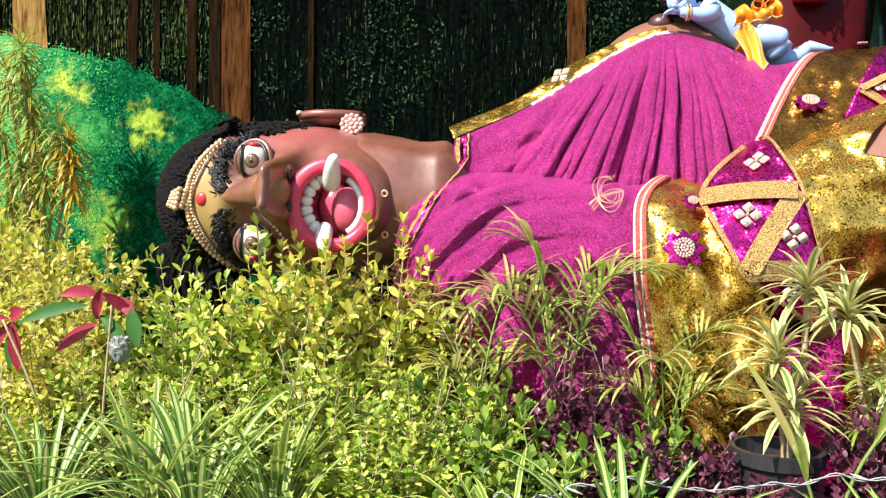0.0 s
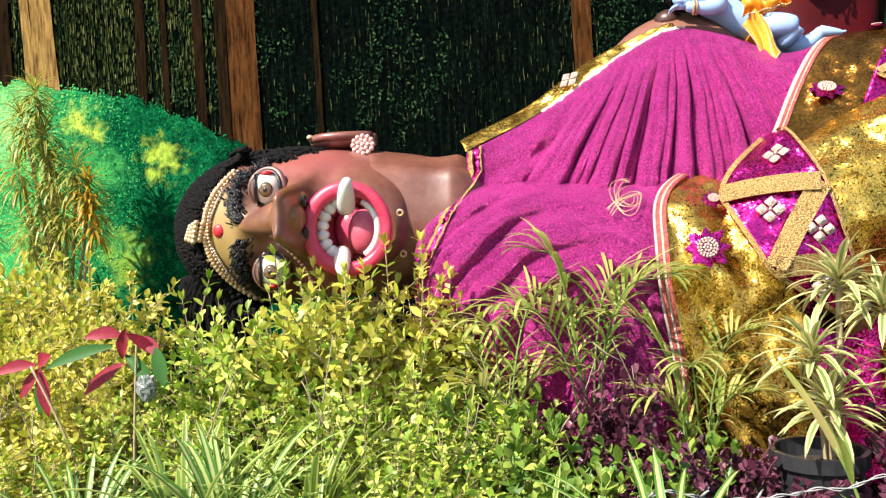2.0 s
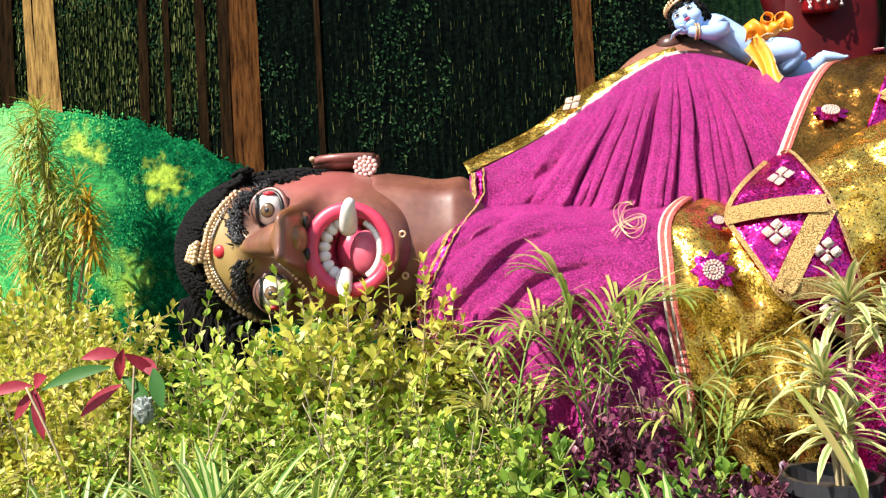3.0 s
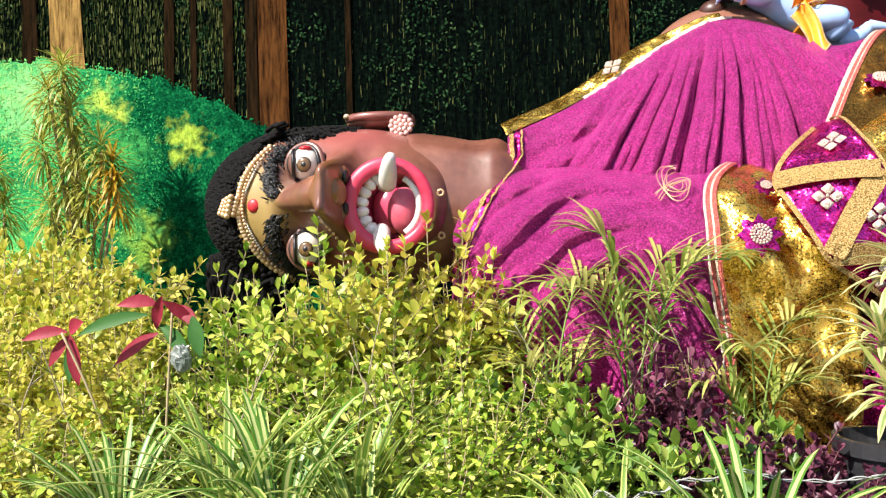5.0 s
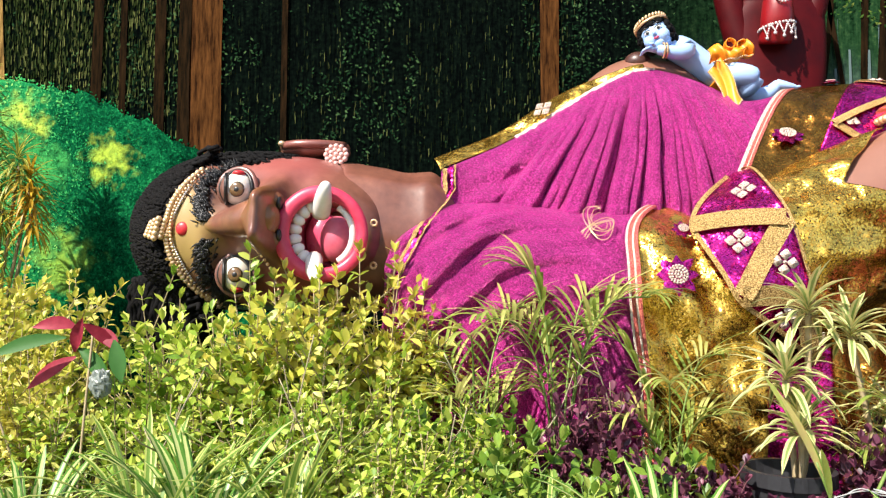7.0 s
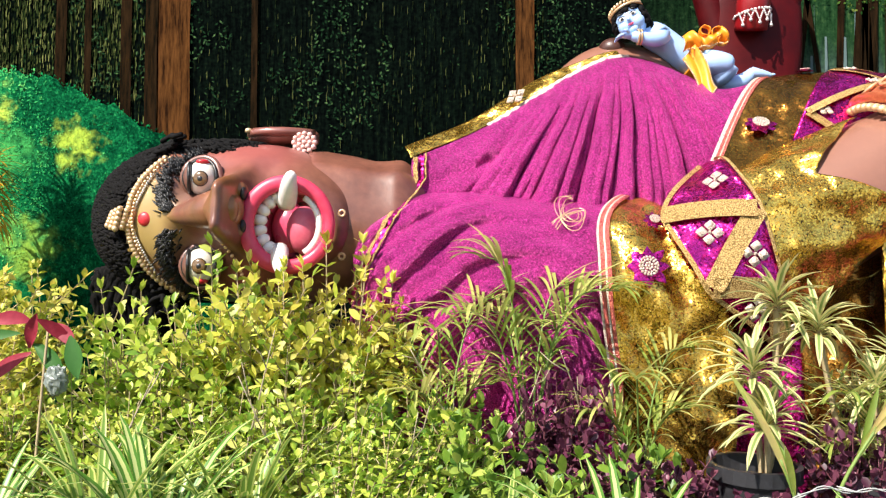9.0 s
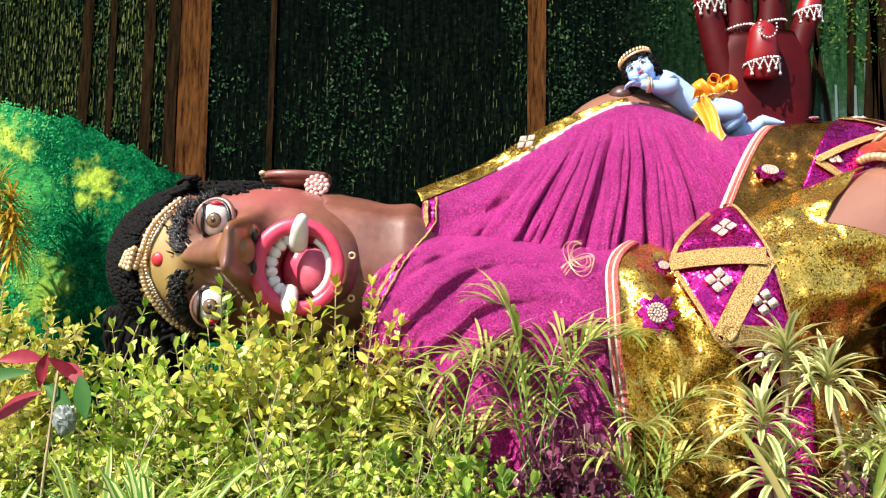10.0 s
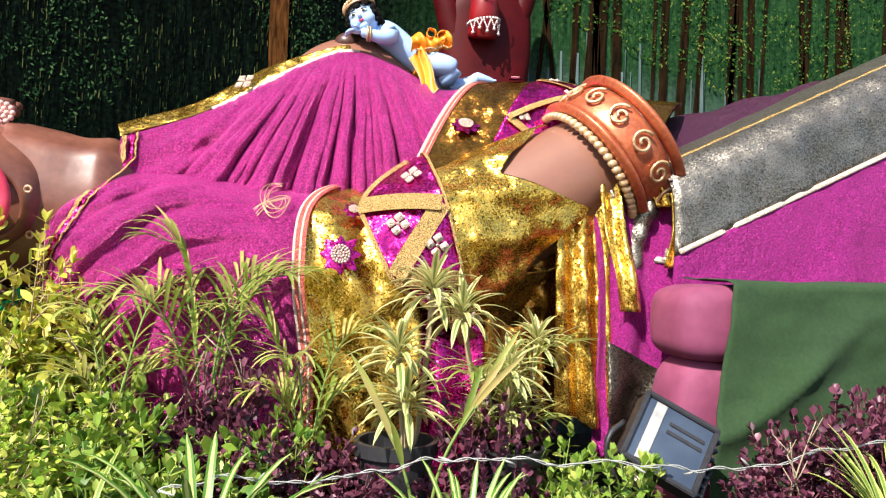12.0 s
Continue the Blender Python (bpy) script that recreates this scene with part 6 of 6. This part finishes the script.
def palm_plant(fronds, h, lean=0.5, name="areca_palm"):
    ob = thing(name, (0, 0, 0), "young areca palm with feathery green fronds", "plant", "young palms")
    for k in range(fronds):
        a = 6.2832 * (k * 0.382 + 0.1 * rng.random())
        out = lean * rng.uniform(0.35, 1.0)
        hh = h * rng.uniform(0.62, 1.0)
        d = Vector((math.cos(a), math.sin(a), 0))
        pts = spline([Vector((0, 0, 0)) + d * 0.015, d * out * 0.08 + Vector((0, 0, hh * 0.42)), d * out * 0.24 + Vector((0, 0, hh * 0.76)), d * out * 0.52 + Vector((0, 0, hh * 0.97)), d * out * 0.95 + Vector((0, 0, hh))], 26)
        L = Leaves()
        for i in range(11, 27):
            if i % 4 == 2:
                continue
            t = (i - 12) / 14
            u = (pts[min(i + 1, 26)] - pts[i - 1]).normalized()
            s = u.cross(Vector((0, 0, 1))).normalized()
            ln = 0.175 * (math.sin(math.pi * (0.25 + 0.62 * t)) ** 0.8) * rng.uniform(0.85, 1.15)
            for sg in (1, -1):
                L.blade(pts[i], s * sg * (1.0 - 0.45 * t) + u * (0.55 + 0.6 * t) + Vector((0, 0, 0.55)), Vector((0, 0, 1)), ln, 0.0105, 6, rng.uniform(0.5, 1.8), 0.35, 0.55)
        f = L.part("frond", "palm", ob)
        bm = bmesh.new()
        tube(bm, pts, [0.005 - 0.00014 * i for i in range(27)], 5)
        part("stalk", bm, "stemgreen", f)
    return ob


def rosette(L, c, n, length, width, droop=1.2, lo=-0.1, hi=0.95, axis=(0, 0, 1)):
    for k in range(n):
        t = k / n
        a = k * 2.4 + rng.normal(0, 0.15)
        z = lo + (hi - lo) * t
        q = math.sqrt(max(1 - z * z, 0.05))
        d = Vector((q * math.cos(a), q * math.sin(a), z)) + Vector(axis) * 0.15
        L.blade(Vector(c) + Vector((0, 0, 0.05 * t)), d, Vector((0, 0, 1)), length * rng.uniform(0.75, 1.1) * (1 - 0.3 * t), width * rng.uniform(0.85, 1.1), 6, droop * rng.uniform(0.6, 1.3) * (1 - 0.5 * t), 0.30, 0.75)


def dracaena(heads, name="dracaena"):
    """Variegated dracaena in a pot; heads: (x, y, z) tops of its stems."""
    ob = thing(name, (0, 0, 0), "cream-striped dracaena with pointed leaves in a black pot", "plant", "dracaenas")
    for hx, hy, hz in heads:
        bm = bmesh.new()
        tube(bm, spline([(0.01, 0, 0.28), (hx * 0.4 + 0.02, hy * 0.4, hz * 0.5), (hx, hy, hz)], 10), 0.008, 7)
        st = part("stem", bm, "stem", ob)
        L = Leaves()
        rosette(L, (hx, hy, hz - 0.02), 40, 0.17, 0.019, 1.7)
        L.part("leaf_rosette", "drac", st)
    add_pot(ob, 0.10, 0.33)
    return ob


def spider_plant(n, length, mat, name="spider_plant"):
    ob = thing(name, (0, 0, 0), "spider plant with long arching cream-striped blades", "plant", "spider plants")
    for k in range(n):
        L = Leaves()
        a = rng.uniform(0, 6.28)
        d = Vector((math.cos(a), math.sin(a), rng.uniform(1.2, 4.0)))
        L.blade(Vector((0.02 * math.cos(a), 0.02 * math.sin(a), 0.02)), d, Vector((0, 0, 1)), length * rng.uniform(0.6, 1.1), 0.017 * rng.uniform(0.8, 1.2), 9, rng.uniform(1.0, 2.4), 0.3, 0.35)
        L.part("blade", mat, ob)
    return ob


def put(src, x, y, rz=0.0, s=1.0, z=SOIL, sz=None, tilt=0.0):
    m = Matrix.Translation((x, y, z)) @ pose(0, 0, 0, tilt, 0, rz) @ Matrix.Diagonal((s, s, sz or s, 1))
    return copy_thing(src, m)


def park(src, x, y, rz=0.0, s=1.0, z=SOIL):
    """Moves the first of a kind to its own place."""
    src.matrix_basis = Matrix.Translation((x, y, z)) @ pose(0, 0, 0, 0, 0, rz)
    src.scale = (s, s, s)
    return src


rng = np.random.default_rng(21)
LIME = [shrub(0.80, 0.17, 12, "lime", 0.050, 0.0245, "golden_shrub", "yellow-green leafy shrub in sunlight", "shrub", bare=0.50, gap=0.038, twigs=5, pot=True) for _ in range(3)]
LIME += [shrub(0.80, 0.17, 12, "sunlit_lime", 0.050, 0.0245, "golden_shrub", "yellow-green leafy shrub with full sun put into its leaf colour", "shrub", bare=0.42, gap=0.029, twigs=6) for _ in range(2)]
SUNNY = [(x + rng.normal(0, 0.03), y + rng.normal(0, 0.04), top) for x, y, top in (
    [(-2.35, 2.75, 1.08), (-2.1, 2.72, 1.08), (-1.88, 2.75, 1.04), (-2.2, 3.05, 1.16), (-1.98, 3.1, 1.12), (-2.5, 3.0, 1.15), (-1.75, 3.0, 1.02), (-1.66, 2.55, 0.90), (-1.48, 2.45, 0.86), (-1.86, 2.35, 0.86), (-1.62, 2.2, 0.80), (-2.08, 2.3, 0.86), (-1.40, 2.25, 0.78),
     (-1.04, 2.44, 0.97), (-0.90, 2.36, 0.98), (-0.76, 2.42, 0.99), (-0.62, 2.36, 1.0), (-0.50, 2.42, 1.04), (-0.40, 2.48, 1.10), (-0.30, 2.50, 0.90),
     (-1.18, 2.18, 0.70), (-0.98, 2.14, 0.74), (-0.80, 2.16, 0.76), (-0.62, 2.14, 0.74), (-0.46, 2.18, 0.80), (-0.30, 2.2, 0.76), (-0.17, 2.22, 0.70),
     (-1.70, 1.98, 0.68), (-1.46, 1.92, 0.62), (-1.24, 1.96, 0.60), (-0.38, 1.95, 0.66), (-0.22, 1.98, 0.64), (-0.10, 2.02, 0.62),
     (-0.30, 1.76, 0.52), (-0.16, 1.80, 0.52)])]
placed = set()
for i, (x, y, top) in enumerate(SUNNY):
    k = (top - SOIL) / 0.82
    # left end and face side take the copy with sunlight in its colour
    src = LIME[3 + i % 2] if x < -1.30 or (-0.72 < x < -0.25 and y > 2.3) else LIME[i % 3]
    if src.name not in placed:
        placed.add(src.name)
        src.matrix_basis = Matrix.Translation((x, y, SOIL)) @ pose(0, 0, 0, 0, 0, 40 * i)
        src.scale = (max(k, 0.8), max(k, 0.8), k)
        tagged(src, group="golden shrubs")
    else:
        o = put(src, x, y, 67 * i, 1.0, SOIL)
        o.matrix_basis = Matrix.Translation((x, y, SOIL)) @ pose(0, 0, 0, 0, 0, 67 * i) @ Matrix.Diagonal((max(k, 0.8), max(k, 0.8), k, 1))
        tagged(o, group="golden shrubs")
GREEN = [shrub(0.42, 0.13, 9, "mid", 0.046, 0.027, "green_shrub", "low green shrub with rounded glossy leaves", "shrub", gap=0.034, stemmat="stemgreen", bare=0.3, twigs=3, round_=0.6) for _ in range(2)]
for i, (x, y, top) in enumerate([(0.02, 2.02, 0.62), (0.36, 2.02, 0.60), (0.14, 1.86, 0.54), (0.00, 1.78, 0.50), (1.12, 1.86, 0.50), (0.98, 1.80, 0.46), (1.24, 1.92, 0.52), (0.86, 1.74, 0.44), (0.44, 1.74, 0.44),
                                 (-0.05, 2.2, 0.66), (0.22, 1.72, 0.45), (1.30, 1.74, 0.42), (0.66, 1.70, 0.38), (1.08, 2.08, 0.55), (1.66, 1.72, 0.40)]):
    src = GREEN[i % 2]
    k = (top - SOIL) / 0.43
    m = Matrix.Translation((x, y, SOIL)) @ pose(0, 0, 0, 0, 0, 83 * i)
    o = src if i < 2 else copy_thing(src, m)
    o.matrix_basis = m @ Matrix.Diagonal((k, k, k, 1))
    tagged(o, group="green shrubs")
PURPLE = [shrub(0.40, 0.12, 13, "purpleleaf", 0.030, 0.024, "purple_shrub", "dark purple-leaved bedding plant", "plant", gap=0.022, stemmat="stemred", bare=0.2, twigs=4, round_=0.55) for _ in range(2)]
for i, (x, y, top) in enumerate([(0.43, 2.05, 0.58), (0.23, 2.20, 0.70), (0.53, 1.93, 0.50), (0.90, 2.02, 0.62), (0.30, 2.12, 0.56), (1.00, 2.18, 0.60), (1.76, 1.98, 0.62), (1.93, 1.96, 0.66), (2.1, 2.0, 0.70), (1.62, 1.92, 0.48),
                                 (0.62, 2.14, 0.50), (1.84, 1.84, 0.50), (0.08, 2.26, 0.60), (2.0, 1.84, 0.52), (0.80, 1.90, 0.46)]):
    src = PURPLE[i % 2]
    k = (top - SOIL) / 0.41
    m = Matrix.Translation((x, y, SOIL)) @ pose(0, 0, 0, 0, 0, 71 * i)
    o = src if i < 2 else copy_thing(src, m)
    o.matrix_basis = m @ Matrix.Diagonal((0.95, 0.95, k, 1))
    tagged(o, group="purple bedding plants")
P1, P2 = palm_plant(7, 0.92, 0.32), palm_plant(6, 0.74, 0.32)
park(P1, 0.16, 2.36, 20, 1.08)
park(P2, -0.08, 2.34, 75)
put(P2, 0.45, 2.28, 200, 0.90)
put(P2, 0.96, 2.12, 40, 0.80)
D1 = dracaena([(0.0, 0.0, 0.54), (0.10, 0.10, 0.70), (0.02, -0.03, 0.42)])
park(D1, 0.68, 2.08, 0)
put(D1, 0.98, 2.10, 130, 0.92)
put(D1, 1.03, 2.28, 250, 0.80)
S1, S2 = spider_plant(46, 0.36, "spider"), spider_plant(40, 0.38, "spider2")
park(S1, -0.74, 1.72, 0, z=0.30)
park(S2, -0.60, 1.68, 50, z=0.30)
for i, (x, y, s) in enumerate([(-0.98, 1.70, 0.85), (-0.42, 1.66, 0.8), (0.06, 1.58, 0.8), (0.28, 1.56, 0.95), (-0.50, 1.86, 1.0), (-0.74, 1.95, 1.0), (0.76, 1.58, 0.75), (1.8, 1.70, 0.85)]):
    put((S2, S1, S1)[i % 3], x, y, 53 * i, s, 0.28)
# long single palm spears
spears = thing("palm_seedling", (0.86, 1.86, SOIL), "slender palm seedling with folded pale green spear leaves", "plant", "palm seedlings")
for pts, w in (([(0.86, 1.86, 0.15), (0.83, 1.84, 0.40), (0.78, 1.83, 0.55)], 0), ([(0.86, 1.86, 0.15), (0.885, 1.83, 0.45), (0.97, 1.82, 0.62)], 0)):
    bm = bmesh.new()
    line = spline([(x - 0.14, y, z) for x, y, z in pts], 12)
    tube(bm, line, [0.0045 - 0.0001 * i for i in range(13)], 6)
    st = part("stalk", bm, "stemgreen", spears)
    L = Leaves()
    d = (line[-1] - line[-3]).normalized()
    for k in range(5):
        L.blade(line[-1] - d * 0.02 * k, d + Vector((rng.normal(0, 0.12), rng.normal(0, 0.12), 0.1)), Vector((0, -1, 0.2)), 0.20 - 0.02 * k, 0.015, 7, 0.4, 0.5, 0.6)
    L.part("spear", "palm", st)
# red-leaved plant
red = thing("red_leaf_plant", (-1.22, 2.1, SOIL), "broad-leaved plant with crimson and dark green leaves", "plant")
bm = bmesh.new()
for fx, fy, tx, ty, tz in ((-1.12, 2.10, -1.10, 2.14, 0.80), (-1.18, 2.08, -1.415, 2.10, 0.73)):
    tube(bm, spline([(fx, fy, SOIL), ((fx + tx) / 2 + 0.01, fy, 0.5), (tx, ty, tz)], 10), 0.0035, 6)
part("branching_stem", bm, "stem", red)
for lx, lz, dx, dz, ln, green in ((-1.25, 0.80, -1, 0.38, 0.11, 0), (-1.25, 0.775, -1, -0.05, 0.19, 1), (-1.24, 0.735, 0.3, 1, 0.10, 0), (-1.125, 0.745, -0.5, 0.9, 0.10, 0), (-1.25, 0.72, -1, -0.5, 0.14, 0), (-1.23, 0.745, 1, -0.5, 0.15, 1),
                                  (-1.115, 0.77, 0.4, -1, 0.11, 1), (-1.17, 0.80, 0.8, -0.5, 0.09, 0), (-1.50, 0.72, -0.6, -0.8, 0.10, 0), (-1.50, 0.73, -0.9, 0.1, 0.12, 0), (-1.49, 0.72, 0.45, -1, 0.14, 0), (-1.49, 0.73, 0.5, 0.3, 0.08, 0), (-1.50, 0.71, 0.1, -1, 0.12, 1)):
    L = Leaves()
    L.blade((lx + 0.085, 2.13 + rng.normal(0, 0.02), lz), (dx, -0.25, dz), (0.1, -1, 0.35), ln * 1.05, 0.033 + 0.012 * rng.random(), 8, rng.uniform(0.2, 1.0), rng.uniform(0.15, 0.55), 1.0)
    L.part("leaf", "darkleaf" if green else "redleaf", red, "dark green leaf" if green else "crimson leaf")
# tall yellow-leaved plants against the backdrop
def tall_song(x, y, clumps, seed):
    ob = thing("yellow_dracaena", (x, y, SOIL), "tall yellow-striped dracaena with drooping clumps of narrow leaves", "plant", "tall yellow dracaenas")
    for cx, cz, mat, n in clumps:
        bm = bmesh.new()
        tube(bm, spline([(x, y, SOIL), (x + (cx - x) * 0.4 + 0.02, y, cz * 0.6), (cx, y - 0.02, cz)], 10), 0.008, 6)
        st = part("stem", bm, "stem", ob)
        L = Leaves()
        rosette(L, (cx, y - 0.03, cz), n + 6, 0.165, 0.0115, 1.6, -0.5, 0.95)
        rosette(L, (cx + 0.02, y - 0.05, cz - 0.08), n, 0.15, 0.011, 2.0, -0.7, 0.5)
        L.part("leaf_clump", mat, st)


tall_song(-2.28, 3.3, [(-2.30, 1.82, "song", 46), (-2.37, 1.70, "song", 44), (-2.26, 1.62, "song", 40), (-2.41, 1.47, "song", 44), (-2.23, 1.48, "song", 46), (-2.11, 1.45, "song", 40), (-2.05, 1.36, "songorange", 42),
                       (-2.04, 1.24, "songorange", 40), (-2.29, 1.32, "song", 44), (-2.18, 1.26, "song", 44), (-2.37, 1.18, "song", 42), (-2.22, 1.10, "song", 42)], 1)
tall_song(-2.72, 3.3, [(-2.66, 1.36, "song", 44), (-2.82, 1.30, "songorange", 44), (-2.62, 1.18, "song", 44)], 2)
# white twisted cable of a light string
cable = thing("light_string", (0.6, 1.78, 0.4), "white twisted cable of a light string through the plants", "cable")
way = spline([(0.02, 1.76, 0.455), (0.14, 1.74, 0.475), (0.28, 1.76, 0.51), (0.46, 1.78, 0.49), (0.62, 1.80, 0.51), (0.80, 1.80, 0.53), (1.0, 1.80, 0.52), (1.3, 1.82, 0.50), (1.55, 1.84, 0.49), (1.9, 1.86, 0.54), (2.2, 1.9, 0.52)], 150)
for ph in (0, math.pi):
    bm = bmesh.new()
    tube(bm, [p + Vector((0, 0.0026 * math.cos(i * 0.9 + ph), 0.0026 * math.sin(i * 0.9 + ph) + 0.022 * noise.noise((i * 0.17, 0, 0)) - 0.03)) for i, p in enumerate(way)], 0.0014, 5)
    part("wire", bm, "wire", cable)
for i in range(10, 150, 9):
    bm = bmesh.new()
    d = rdir(-0.8, 0.8)
    p = way[i] + Vector((0, 0, 0.022 * noise.noise((i * 0.17, 0, 0)) - 0.03))
    tube(bm, [p, p + d * 0.018, p + d * 0.034], [0.002, 0.003, 0.0015], 6)
    part("bulb", bm, "wire", cable)

# dry twigs among the bushes
for i, (x, y, z, dx, dz, ln) in enumerate([(-0.55, 2.05, 0.45, 0.25, 1, 0.36), (-0.42, 1.98, 0.42, -0.4, 1, 0.30), (-0.88, 2.02, 0.42, 0.5, 1, 0.30), (-1.30, 2.0, 0.40, -0.2, 1, 0.32), (-1.42, 1.95, 0.38, 0.3, 1, 0.30), (-0.20, 1.95, 0.38, 0.35, 1, 0.26),
                                            (0.05, 2.24, 0.42, 0.5, 1, 0.30), (-0.02, 2.26, 0.45, -0.5, 1, 0.32), (0.30, 2.22, 0.45, -0.25, 1, 0.3), (-0.66, 1.86, 0.36, -0.6, 1, 0.26), (1.62, 1.86, 0.30, 0.2, 1, 0.28), (1.70, 1.86, 0.30, -0.4, 1, 0.24)]):
    bm = bmesh.new()
    d = Vector((dx, -0.15, dz)).normalized()
    base = Vector((x, y, SOIL))
    mid = Vector((x, y, z))
    end = mid + d * ln
    line = spline([base, mid, mid.lerp(end, 0.5) + Vector(rng.normal(0, 0.015, 3)), end], 12)
    tube(bm, line, [0.0042 - 0.00025 * j for j in range(13)], 5)
    for k in (6, 8, 10):
        e = line[k] + (d + rdir(-0.2, 0.8) * 0.9).normalized() * rng.uniform(0.05, 0.11)
        tube(bm, [line[k], line[k].lerp(e, 0.5) + Vector(rng.normal(0, 0.006, 3)), e], [0.002, 0.0017, 0.001], 4)
    solo("dry_twig", bm, "twig", base, "thin dry leafless twig among the bushes", "twig", "dry twigs")

# clear plastic bag caught between the stems
bm = bmesh.new()
def bag(u, v):
    a, b = 2 * math.pi * v, math.pi * (0.02 + 0.96 * u)
    r = 0.030 * (1 + 0.28 * noise.noise((3 * math.cos(a) * math.sin(b), 3 * math.sin(a) * math.sin(b), 3 * math.cos(b))) + 0.10 * noise.noise((9 * math.cos(a), 9 * math.sin(a), 9 * u)))
    return Vector((-1.065 + r * math.sin(b) * math.cos(a), 2.12 + 0.7 * r * math.sin(b) * math.sin(a), 0.655 + 1.2 * r * math.cos(b)))
sheet(bm, bag, 20, 28, close_v=True)
solo("plastic_bag", bm, "plastic", (-1.085, 2.12, 0.59), "crumpled cloudy plastic bag caught among the stems", "bag", smooth=False)
